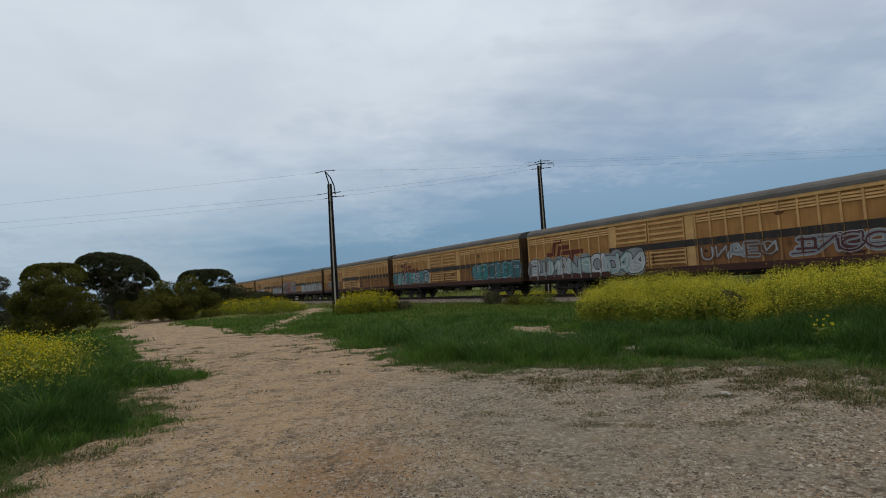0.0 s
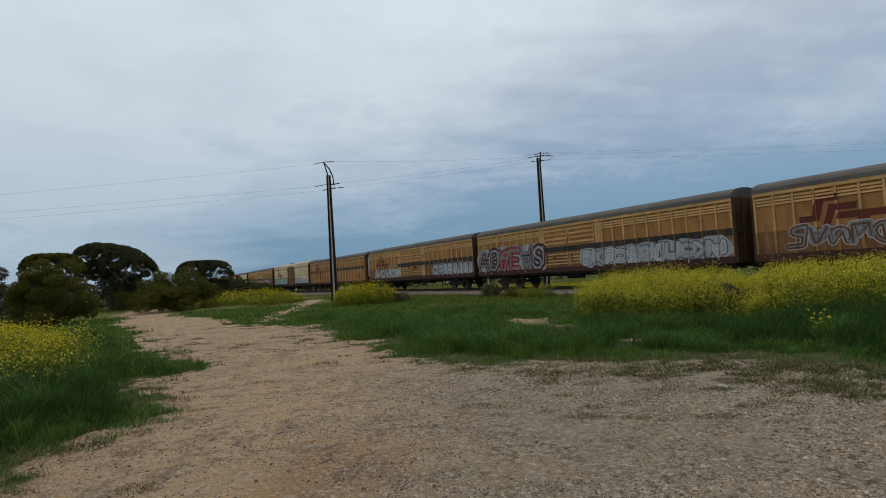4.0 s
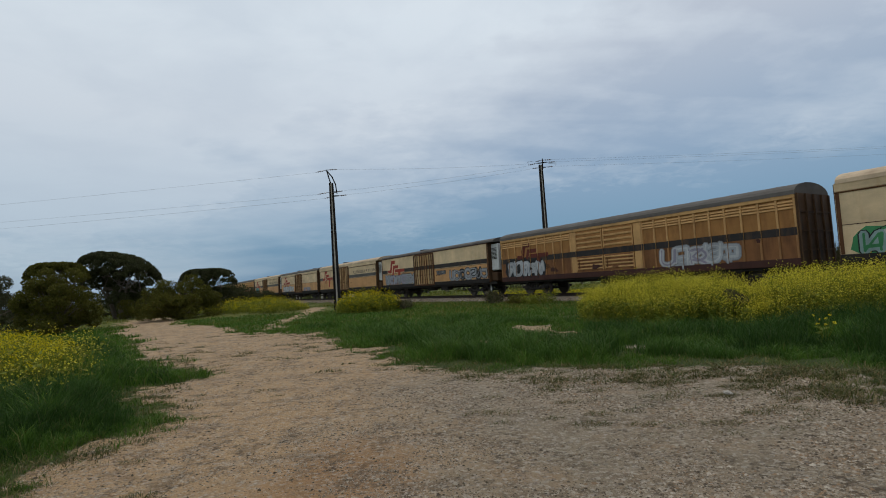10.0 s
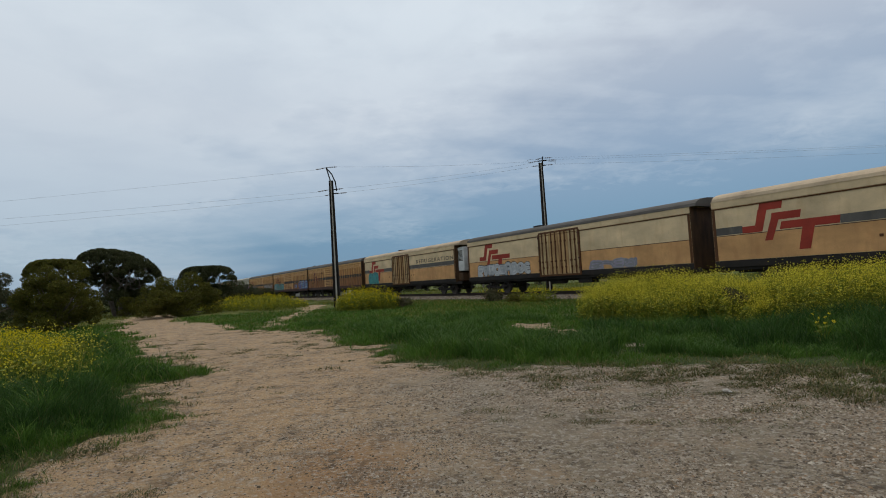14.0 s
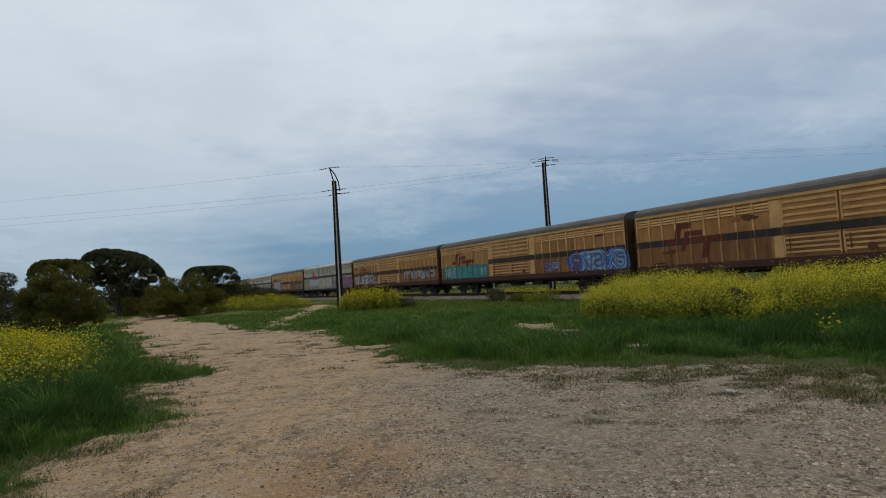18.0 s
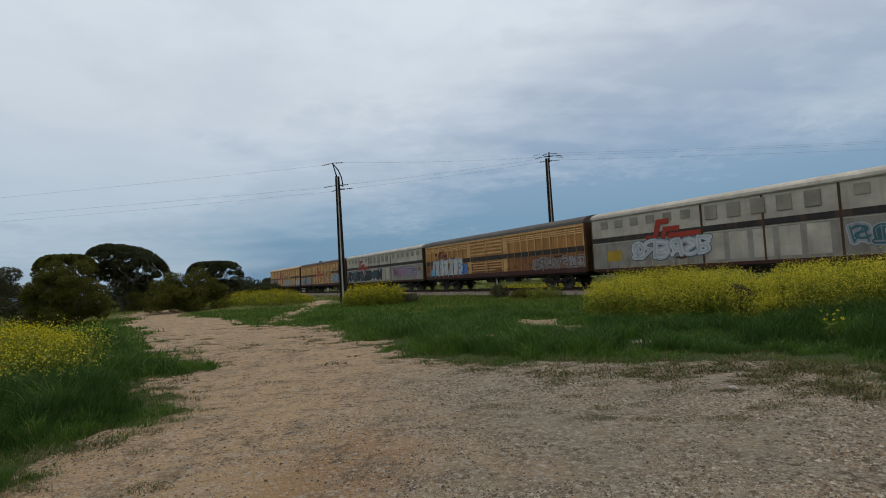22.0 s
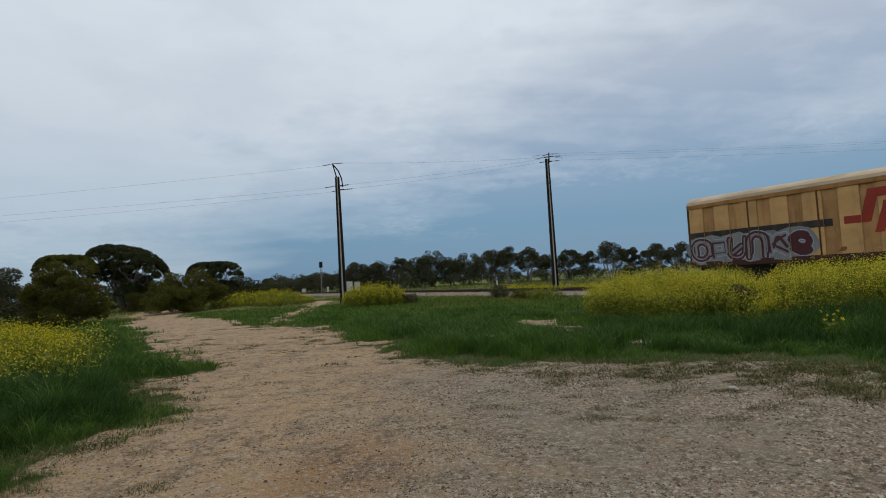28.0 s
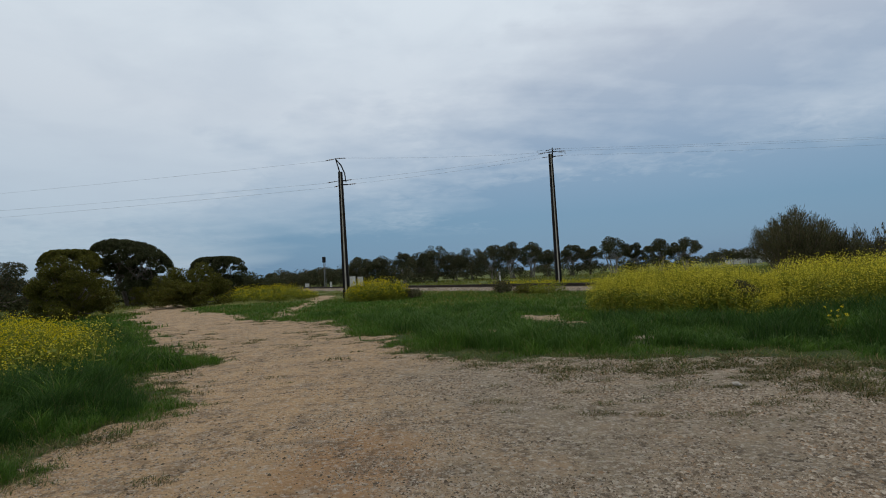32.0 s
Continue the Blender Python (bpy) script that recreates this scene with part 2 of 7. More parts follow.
M_WHEEL = weathered("worn_wheel_steel", (0.09, 0.075, 0.065), (0.05, 0.03, 0.02), 0.5, False, 0.55)
M_RAIL = weathered("rail_steel", (0.045, 0.030, 0.022), (0.03, 0.02, 0.014), 0.5, False, 0.6)
M_LETTER = weathered("dark_letter_paint", (0.07, 0.055, 0.045), (0.2, 0.13, 0.07), 0.3)
SPRAY = {}


def spray(name, rgb):
    """Spray paint of one colour, made once."""
    if name not in SPRAY:
        SPRAY[name] = weathered("spray_" + name, rgb, scaled_color(rgb, 0.38), 0.6, True, 0.55, grain=14.0)
    return SPRAY[name]


for n, c in (("white", (0.55, 0.55, 0.55)), ("grey", (0.27, 0.27, 0.28)), ("silver", (0.40, 0.42, 0.44)), ("black", (0.02, 0.02, 0.022)),
             ("teal", (0.06, 0.28, 0.28)), ("deep_teal", (0.05, 0.13, 0.15)), ("blue", (0.06, 0.12, 0.36)), ("sky_blue", (0.14, 0.36, 0.60)), ("green", (0.06, 0.26, 0.10)),
             ("purple", (0.16, 0.08, 0.17)), ("pink", (0.34, 0.15, 0.22)), ("lilac", (0.34, 0.31, 0.38)), ("red", (0.40, 0.05, 0.06)), ("wine", (0.10, 0.03, 0.035)), ("brown", (0.17, 0.075, 0.035)),
             ("yellow", (0.45, 0.28, 0.03)), ("pale_teal", (0.30, 0.42, 0.40)), ("salmon", (0.45, 0.18, 0.12))):
    spray(n, c)

M_GRASS = leafy("green_grass", (0.032, 0.080, 0.011), (0.102, 0.188, 0.023), (0.19, 0.185, 0.06), 0.05)
M_FRINGE = leafy("short_olive_grass", (0.060, 0.085, 0.018), (0.135, 0.155, 0.036), (0.26, 0.21, 0.09), 0.25)
M_TUSSOCK = leafy("tussock_grass", (0.022, 0.060, 0.009), (0.082, 0.158, 0.024), (0.12, 0.15, 0.05), 0.04)
# darker than the tussocks; on the belt this carries the shade among tall weeds
M_DARKENED_GRASS = leafy("darkened_grass_leaves", (0.014, 0.042, 0.008), (0.052, 0.108, 0.018), (0.10, 0.11, 0.04), 0.04)
M_FIELD = leafy("field_grass", (0.075, 0.100, 0.016), (0.165, 0.180, 0.030), (0.26, 0.23, 0.06), 0.2)
M_DRY = leafy("sparse_dry_grass", (0.048, 0.060, 0.019), (0.112, 0.116, 0.040), (0.22, 0.165, 0.08), 0.3)
M_STEM = leafy("mustard_stems", (0.085, 0.128, 0.015), (0.225, 0.245, 0.030), (0.28, 0.26, 0.04), 0.2)
M_FLOWER = leafy("mustard_flowers", (0.50, 0.40, 0.008), (0.74, 0.61, 0.02), (0.32, 0.31, 0.02), 0.2, 0.7, 0.3)
M_FLOWER_PALE = leafy("pale_mustard_flowers", (0.55, 0.46, 0.025), (0.80, 0.71, 0.10), (0.34, 0.33, 0.03), 0.25, 0.7, 0.3)
M_LEAF_DARK = leafy("dark_tree_leaves", (0.028, 0.033, 0.012), (0.076, 0.080, 0.030), (0.07, 0.06, 0.03), 0.05, passing=0.2)
M_LEAF_OLIVE = leafy("olive_tree_leaves", (0.050, 0.054, 0.009), (0.145, 0.138, 0.022), (0.12, 0.09, 0.02), 0.08, passing=0.3)
M_LEAF_GUM = leafy("gum_tree_leaves", (0.034, 0.041, 0.020), (0.090, 0.094, 0.044), (0.12, 0.085, 0.04), 0.14, passing=0.2)
M_LEAF_GREY = leafy("grey_shrub_leaves", (0.050, 0.052, 0.024), (0.125, 0.120, 0.055), (0.14, 0.11, 0.06), 0.2, passing=0.15)
M_BARK = speckled("grey_brown_bark", (0.10, 0.075, 0.055), (0.19, 0.16, 0.13), 6.0)
M_PALE_BARK = speckled("pale_gum_bark", (0.20, 0.17, 0.14), (0.34, 0.30, 0.26), 5.0)
M_BALLAST = speckled("ballast_stone", (0.15, 0.128, 0.108), (0.42, 0.375, 0.325), 9.0, 0.9, 0.8, piece=0.6, fine=24.0)
M_DARK_FLECK = speckled("soil_crumb_and_pebble_shadow", (0.050, 0.038, 0.022), (0.11, 0.08, 0.05), 9.0, 0.95, 0.3, piece=0.4)
M_SLEEPER = speckled("weathered_sleeper", (0.085, 0.068, 0.055), (0.15, 0.12, 0.10), 6.0, piece=0.3)
M_CONCRETE = speckled("aged_concrete", (0.36, 0.32, 0.27), (0.50, 0.46, 0.40), 4.0)
M_POLE_STEEL = weathered("dark_pole_steel", (0.016, 0.013, 0.012), (0.04, 0.022, 0.014), 0.4, rough=0.85)
M_INSUL = speckled("brown_insulator", (0.10, 0.06, 0.045), (0.14, 0.09, 0.07), 5.0, 0.3, 0.05)
M_WIRE = speckled("aluminium_wire", (0.22, 0.22, 0.23), (0.30, 0.30, 0.31), 4.0, 0.6, 0.1)
M_BOX = weathered("pale_cabinet_paint", (0.66, 0.65, 0.60), (0.35, 0.28, 0.2), 0.3)
M_SIGNAL = weathered("black_signal_paint", (0.02, 0.02, 0.021), (0.05, 0.045, 0.04), 0.3)
M_GALV = speckled("galvanised_steel", (0.15, 0.15, 0.145), (0.24, 0.24, 0.235), 6.0, 0.5, 0.1)
M_LENS = speckled("dark_glass_lens", (0.015, 0.012, 0.012), (0.03, 0.02, 0.02), 3.0, 0.12, 0.0)


def gravel_stone():
    """Stones from near black to chalky, each its own shade."""
    w = Tree("gravel_stone")
    i = w.island()
    col = w.mix(w.ramp(i, 0.0, 0.45), (0.070, 0.053, 0.038), (0.25, 0.195, 0.135))
    col = w.mix(w.ramp(i, 0.5, 1.0), col, (0.52, 0.445, 0.35))
    col = w.mix(w.math("LESS_THAN", w.math("FRACT", w.math("MULTIPLY", i, 13.7)), 0.12), col, (0.30, 0.20, 0.12))
    col = w.mix(w.math("MULTIPLY", w.ramp(w.noise(w.coords(), 60.0, 3), 0.4, 0.7), 0.3), col, (0.12, 0.09, 0.06))
    return w.finish(col, 0.92, 0.0, 0.2)


M_PEBBLE = gravel_stone()

# ---- mesh helpers ----
def mesh_of(name, verts, faces, material, smooth=False):
    """A mesh from arrays: verts (n, 3) and faces (m, 3 or 4)."""
    me = bpy.data.meshes.new(name)
    verts, faces = np.asarray(verts, np.float32), np.asarray(faces, np.int32)
    k = faces.shape[1]
    me.vertices.add(len(verts))
    me.vertices.foreach_set("co", verts.ravel())
    me.loops.add(faces.size)
    me.loops.foreach_set("vertex_index", faces.ravel())
    me.polygons.add(len(faces))
    me.polygons.foreach_set("loop_start", np.arange(0, faces.size, k, dtype=np.int32))
    me.polygons.foreach_set("use_smooth", np.full(len(faces), smooth))
    me.update(calc_edges=True)
    me.materials.append(material)
    return me


def finish(name, bm, *materials):
    me = bpy.data.meshes.new(name)
    bm.normal_update()
    bm.to_mesh(me)
    bm.free()
    for m in materials:
        me.materials.append(m)
    return me


def part(name, data, material, parent, label="", at=(0, 0, 0), turn=(0, 0, 0)):
    """Links a bmesh or a mesh as one mesh object under a thing or a part."""
    if isinstance(data, bmesh.types.BMesh):
        data = finish(name, data, material)
    ob = new(name, data)
    ob.parent = parent
    ob.matrix_basis = pose(*at, *turn)
    if label:
        tagged(ob, label)
    return ob


def box(bm, x0, x1, y0, y1, z0, z1, mi=0, bevel=0.0):
    v = [bm.verts.new(p) for p in ((x0, y0, z0), (x1, y0, z0), (x1, y1, z0), (x0, y1, z0), (x0, y0, z1), (x1, y0, z1), (x1, y1, z1), (x0, y1, z1))]
    fs = [bm.faces.new([v[i] for i in q]) for q in ((0, 3, 2, 1), (4, 5, 6, 7), (0, 1, 5, 4), (1, 2, 6, 5), (2, 3, 7, 6), (3, 0, 4, 7))]
    for f in fs:
        f.material_index = mi
    if bevel:
        es = {e for f in fs for e in f.edges}
        bmesh.ops.bevel(bm, geom=list(es), offset=bevel, segments=1, affect="EDGES", clamp_overlap=True)
    return bm


def boxed(*args, **kw):
    return box(bmesh.new(), *args, **kw)


def tube(bm, points, radii, sides=8, mi=0):
    """A tapered tube along points."""
    rings = []
    for i, (p, r) in enumerate(zip(points, radii)):
        p = Vector(p)
        q = Vector(points[min(i + 1, len(points) - 1)]) - Vector(points[max(i - 1, 0)])
        q.normalize()
        side = q.cross(Vector((0.3, 0.9, 0.2)) if abs(q.z) > 0.6 else Vector((0, 0, 1))).normalized()
        top = q.cross(side)
        rings.append([bm.verts.new(p + (side * math.cos(a) + top * math.sin(a)) * r) for a in (2 * math.pi * k / sides for k in range(sides))])
    for a, b in zip(rings, rings[1:]):
        for k in range(sides):
            bm.faces.new((a[k], a[(k + 1) % sides], b[(k + 1) % sides], b[k])).material_index = mi
    bm.faces.new(rings[0][::-1]).material_index = mi
    bm.faces.new(rings[-1]).material_index = mi
    return bm


def disc_x(bm, cx, cy, cz, r, half, sides=20, mi=0):
    """A wheel-like drum whose axis lies along y."""
    return tube(bm, [(cx, cy - half, cz), (cx, cy + half, cz)], [r, r], sides, mi)


def thing(name, at, label, category, group="", rz=0.0):
    ob = new(name)
    ob.empty_display_size = 0.2
    ob.matrix_basis = pose(*at, 0, 0, rz)
    return tagged(ob, label, category, group)


# ---- the lie of the land ----
def hash2(ix, iy, seed):
    h = (ix * 374761393 + iy * 668265263 + seed * 1274126177) & 0x7FFFFFFF
    h = ((h ^ (h >> 13)) * 1103515245) & 0x7FFFFFFF
    return ((h ^ (h >> 16)) & 0xFFFF) / 65535.0


def vnoise(x, y, seed=0):
    ix, iy = np.floor(x).astype(np.int64), np.floor(y).astype(np.int64)
    fx, fy = x - ix, y - iy
    fx, fy = fx * fx * (3 - 2 * fx), fy * fy * (3 - 2 * fy)
    a, b = hash2(ix, iy, seed), hash2(ix + 1, iy, seed)
    c, d = hash2(ix, iy + 1, seed), hash2(ix + 1, iy + 1, seed)
    return (a + (b - a) * fx) * (1 - fy) + (c + (d - c) * fx) * fy


def cloudy(x, y, seed=0, octaves=4):
    v, k, s = 0.0, 0.5, 1.0
    for o in range(octaves):
        v, k, s = v + k * vnoise(x * s, y * s, seed + o), k * 0.5, s * 2.03
    return v


def edge_distance(x, y, poly):
    """Signed distance to a closed polygon, positive inside."""
    best, inside = np.full(x.shape, 1e9), np.zeros(x.shape, bool)
    for (ax, ay), (bx, by) in zip(poly, poly[1:] + poly[:1]):
        dx, dy = bx - ax, by - ay
        k = np.clip(((x - ax) * dx + (y - ay) * dy) / (dx * dx + dy * dy), 0, 1)
        best = np.minimum(best, np.hypot(x - ax - k * dx, y - ay - k * dy))
        if by != ay:
            inside ^= ((ay > y) != (by > y)) & (x < (bx - ax) * (y - ay) / (by - ay) + ax)
    return np.where(inside, best, -best)


def smooth(v, lo, hi):
    k = np.clip((v - lo) / (hi - lo), 0, 1)
    return k * k * (3 - 2 * k)


TURNOUT = [(-4.0, 1.0), (-3.9, 4.5), (-3.95, 5.6), (-4.0, 6.3), (-3.65, 6.9), (-4.05, 7.9), (-5.4, 9.9), (-4.9, 10.6), (-5.5, 11.9), (-7.9, 14.7), (-12.2, 21.5), (-17.5, 29.5), (-27.5, 49.0),
           (-23.5, 49.0), (-16.2, 34.2), (-9.2, 24.9), (-4.3, 19.6), (-2.2, 14.3), (-0.8, 11.1), (0.7, 9.3), (2.6, 9.0), (3.8, 8.9), (4.9, 8.2), (5.6, 7.2), (6.8, 5.6), (9.5, 2.5), (14.0, -3.0), (8.0, -14.0), (-9.0, -14.0)]
SIDE_PATH = [(-8.6, 24.0), (-7.0, 24.0), (-7.6, 30.0), (-8.2, 36.0), (-9.9, 50.0), (-11.6, 50.0), (-9.8, 36.0), (-9.1, 30.0)]

BARE_SPOTS = [(3.0, 16.4, 1.1, 2.6), (4.5, 11.3, 0.5, 0.38), (-1.75, 13.8, 0.45, 0.5), (1.15, 14.2, 0.35, 0.6), (5.2, 7.0, 0.9, 0.5)]


def bareness(x, y):
    """1 on bare dirt, 0 under full growth."""
    wob = (cloudy(x * 0.9, y * 0.9, 3) - 0.47) * 2.6 + (cloudy(x * 3.1, y * 3.1, 9) - 0.47) * 2.0
    d = edge_distance(x, y, TURNOUT)
    wide = 0.35 + 0.55 * smooth(x, -1.0, 2.5) + 0.8 * np.exp(-(((x + 4.2) / 2.6) ** 2 + ((y - 18.0) / 5.0) ** 2))
    road = smooth(d + wob * np.clip(0.42 + np.hypot(x, y) * 0.022, 0.3, 1.1), -wide, wide)
    path = 0.62 * smooth(edge_distance(x, y, SIDE_PATH) + wob * 0.9, -0.5, 0.4)
    patch = np.zeros(np.shape(x))
    for cx, cy, rx, ry in BARE_SPOTS:
        patch = np.maximum(patch, smooth(1.0 - np.hypot((x - cx) / rx, (y - cy) / ry) + wob * 0.75, -0.1, 0.4))
    return np.maximum(np.maximum(road, path), patch)


def across_of(x, y):
    return x * ACROSS.x + y * ACROSS.y - LINE_OFF


def land(x, y):
    """Height of the ground."""
    r = np.hypot(x, y)
    z = (cloudy(x * 0.25, y * 0.25, 21) - 0.47) * 0.22 * smooth(r, 5, 14) * (1 - smooth(r, 60, 160))
    z = z + (cloudy(x * 1.3, y * 1.3, 5) - 0.47) * 0.045
    bank = np.exp(-(((x + 15.5) / 5.5) ** 2 + ((y - 46) / 5.0) ** 2)) * 0.35
    off = np.abs(across_of(x, y))
    bed = 0.18 * (1 - smooth(off, 2.4, 4.6))
    flat = 1 - smooth(off, 3.0, 6.0)
    return (z + bank) * (1 - flat) + bed


def ground_material():
    w = Tree("dirt_and_grass_ground")
    n = w.t.nodes.new("ShaderNodeAttribute")
    n.attribute_name = "bare"
    bare = n.outputs["Fac"]
    c = w.coords()
    stain, mid, grit, fine = w.noise(c, 0.22, 4, 0.55), w.noise(c, 1.3, 5, 0.6), w.noise(c, 34.0, 4, 0.7), w.noise(c, 140.0, 3, 0.7)
    east = w.t.nodes.new("ShaderNodeSeparateXYZ")
    w.t.links.new(c, east.inputs[0])
    gravelly = w.math("ADD", w.math("MULTIPLY", w.math("SUBTRACT", stain, 0.5), 3.2), w.math("MULTIPLY", w.math("SUBTRACT", east.outputs[0], -0.5), 0.32))
    gravelly = w.math("SUBTRACT", gravelly, w.math("MULTIPLY", w.math("SUBTRACT", w.ramp(east.outputs[1], 10.5, 14.0), 0.0, True), 2.2))
    stony = w.math("SUBTRACT", w.ramp(gravelly, -0.45, 0.55), 0.0, True)
    sand = w.mix(stony, (0.535, 0.352, 0.188), (0.330, 0.262, 0.178))
    sand = w.mix(w.math("MULTIPLY", w.ramp(mid, 0.50, 0.66), 0.5), sand, (0.42, 0.275, 0.155))
    away = w.math("ADD", w.math("POWER", w.math("MULTIPLY", w.math("ADD", east.outputs[0], 0.85), 1.3), 2.0), w.math("POWER", w.math("MULTIPLY", w.math("SUBTRACT", east.outputs[1], 4.6), 0.75), 2.0))
    red = w.math("SUBTRACT", w.ramp(w.math("ADD", away, w.math("MULTIPLY", mid, 1.6)), 1.9, 0.5), 0.0, True)
    sand = w.mix(w.math("MULTIPLY", red, 0.75), sand, (0.34, 0.165, 0.060))
    sand = w.mix(w.math("MULTIPLY", w.ramp(w.noise(c, 2.2, 5, 0.65), 0.51, 0.62), 0.5), sand, (0.155, 0.115, 0.078))
    sand = w.mix(w.math("MULTIPLY", w.ramp(w.noise(c, 3.4, 6, 0.7), 0.54, 0.66), 0.5), sand, (0.50, 0.42, 0.325))
    drift = w.math("SUBTRACT", w.ramp(w.noise(c, 1.15, 4, 0.6), 0.43, 0.60), 0.0, True)
    cells = []
    for scale in (42.0, 17.0):
        vo = w.t.nodes.new("ShaderNodeTexVoronoi")
        vo.inputs["Scale"].default_value = scale
        w.t.links.new(c, vo.inputs["Vector"])
        one = w.t.nodes.new("ShaderNodeSeparateColor")
        w.t.links.new(vo.outputs["Color"], one.inputs[0])
        cells.append((one.outputs[0], one.outputs[1], vo.outputs["Distance"]))
    for (shade, pick, dist), share in zip(cells, (0.50, 0.76)):
        stone = w.mix(shade, (0.070, 0.052, 0.038), (0.56, 0.49, 0.395))
        inside = w.math("MULTIPLY", w.math("GREATER_THAN", pick, share), w.math("LESS_THAN", dist, 0.40))
        sand = w.mix(w.math("MULTIPLY", inside, w.math("ADD", w.math("MULTIPLY", stony, 0.45), w.math("ADD", w.math("MULTIPLY", drift, 0.35), 0.12))), sand, stone)
    # dark blotches: small shadows and weeds painted into the dirt colour
    sand = w.mix(w.math("MULTIPLY", w.ramp(w.noise(c, 7.5, 4, 0.72), 0.51, 0.60), w.math("ADD", w.math("MULTIPLY", drift, 0.70), 0.12)), sand, (0.085, 0.062, 0.042))
    sand = w.mix(w.math("MULTIPLY", w.ramp(grit, 0.54, 0.64), w.math("ADD", w.math("MULTIPLY", drift, 0.45), 0.12)), sand, (0.10, 0.075, 0.05))
    sand = w.mix(w.math("MULTIPLY", w.ramp(w.noise(c, 18.0, 3, 0.65), 0.54, 0.61), 0.55), sand, (0.60, 0.53, 0.43))
    soil = w.mix(w.ramp(mid, 0.35, 0.65), (0.036, 0.062, 0.012), (0.080, 0.095, 0.024))
    far = w.mix(w.ramp(w.noise(c, 0.06, 3), 0.4, 0.6), (0.080, 0.108, 0.020), (0.165, 0.168, 0.034))
    far = w.mix(w.math("MULTIPLY", w.ramp(w.noise(c, 1.1, 6, 0.7), 0.4, 0.65), 0.6), far, (0.040, 0.072, 0.012))
    n2 = w.t.nodes.new("ShaderNodeAttribute")
    n2.attribute_name = "open_field"
    soil = w.mix(n2.outputs["Fac"], soil, far)
    edge = w.math("ADD", bare, w.math("MULTIPLY", w.math("SUBTRACT", w.noise(c, 5.0, 5, 0.7), 0.5), 0.9))
    col = w.mix(w.ramp(edge, 0.35, 0.6), soil, sand)
    w.bump(w.math("ADD", w.math("ADD", w.math("MULTIPLY", grit, 0.5), w.math("MULTIPLY", fine, 0.4)), w.math("MULTIPLY", cells[0][2], -0.8)), 1.0, 0.05)
    return w.finish(col, 0.92, 0.0, 0.2)


def graded(lo, hi, step, out, grow):
    v = list(np.arange(lo, hi, step))
    for sign in (-1, 1):
        p, s = (lo if sign < 0 else hi), step
        while abs(p) < out:
            s *= grow
            p += sign * s
            v.append(p)
    return np.array(sorted(v))


gx, gy = graded(-13, 13, 0.14, 3200, 1.13), graded(2.0, 28.0, 0.14, 3200, 1.13)
GX, GY = np.meshgrid(gx, gy)
gz = land(GX, GY)
nx, ny = len(gx), len(gy)
idx = np.arange(nx * ny).reshape(ny, nx)
quads = np.stack([idx[:-1, :-1], idx[:-1, 1:], idx[1:, 1:], idx[1:, :-1]], -1).reshape(-1, 4)
ground_mesh = mesh_of("ground", np.stack([GX, GY, gz], -1).reshape(-1, 3), quads, ground_material(), True)
att = ground_mesh.attributes.new("bare", "FLOAT", "POINT")
att.data.foreach_set("value", bareness(GX, GY).ravel().astype(np.float32))
att = ground_mesh.attributes.new("open_field", "FLOAT", "POINT")
att.data.foreach_set("value", smooth(np.hypot(GX, GY), 15, 30).ravel().astype(np.float32))
ground = tagged(new("ground", ground_mesh), "pale stony dirt turnout edged by green grass", "ground", kind="structure")

# ---- the railway ----
TRACK_FROM, TRACK_TO = -700.0, 260.0


def swept(profile, s0, s1, step):
    """A profile of (off, z) carried along the line."""
    ss = np.arange(s0, s1 + step, step)
    vs = []
    for s in ss:
        for off, z in profile:
            p = on_line(s, off, z)
            vs.append((p.x, p.y, p.z))
    k = len(profile)
    fs = [(i * k + j, i * k + j + 1, (i + 1) * k + j + 1, (i + 1) * k + j) for i in range(len(ss) - 1) for j in range(k - 1)]
    return vs, fs


vs, fs = swept([(-3.1, 0.02), (-2.5, 0.16), (-1.75, 0.30), (-1.3, 0.325), (0, 0.315), (1.3, 0.325), (1.75, 0.30), (2.5, 0.16), (3.1, 0.02)], -150, 60, 0.35)
vs = np.array(vs)
vs[:, 2] += (cloudy(vs[:, 0] * 3, vs[:, 1] * 3, 31) - 0.47) * 0.09
bed_mesh = mesh_of("ballast", vs, fs, M_BALLAST, False)
tagged(new("ballast_bed", bed_mesh), "grey crushed stone bed under the railway track", "ballast", kind="structure")
vs, fs = swept([(-3.1, 0.02), (-1.75, 0.30), (1.75, 0.30), (3.1, 0.02)], TRACK_FROM, -150, 10)
tagged(new("ballast_bed_far", mesh_of("ballast_far", vs, fs, M_BALLAST)), "grey stone railway bed running into the distance", "ballast", kind="structure")
vs, fs = swept([(-3.1, 0.02), (-1.75, 0.30), (1.75, 0.30), (3.1, 0.02)], 60.35, TRACK_TO, 10)
tagged(new("ballast_bed_near_end", mesh_of("ballast_on", vs, fs, M_BALLAST)), "grey stone railway bed beside the turnout", "ballast", kind="structure")
track = tagged(thing("railway_track", (0, 0, 0), "single railway track with rusty steel rails on sleepers", "railway track"), kind="structure")
RAIL_PROFILE = [(-0.075, -0.170), (-0.075, -0.150), (-0.012, -0.135), (-0.012, -0.045), (-0.036, -0.036), (-0.036, -0.004), (-0.028, 0.0), (0.028, 0.0), (0.036, -0.004), (0.036, -0.036), (0.012, -0.045), (0.012, -0.135), (0.075, -0.150), (0.075, -0.170)]
for side in (-0.753, 0.753):
    vs, fs = swept([(side + o, RAIL_Z + z) for o, z in RAIL_PROFILE], TRACK_FROM, TRACK_TO, 20.0)
    part("rail", mesh_of("rail", vs, fs, M_RAIL), None, track)
rng = np.random.default_rng(11)
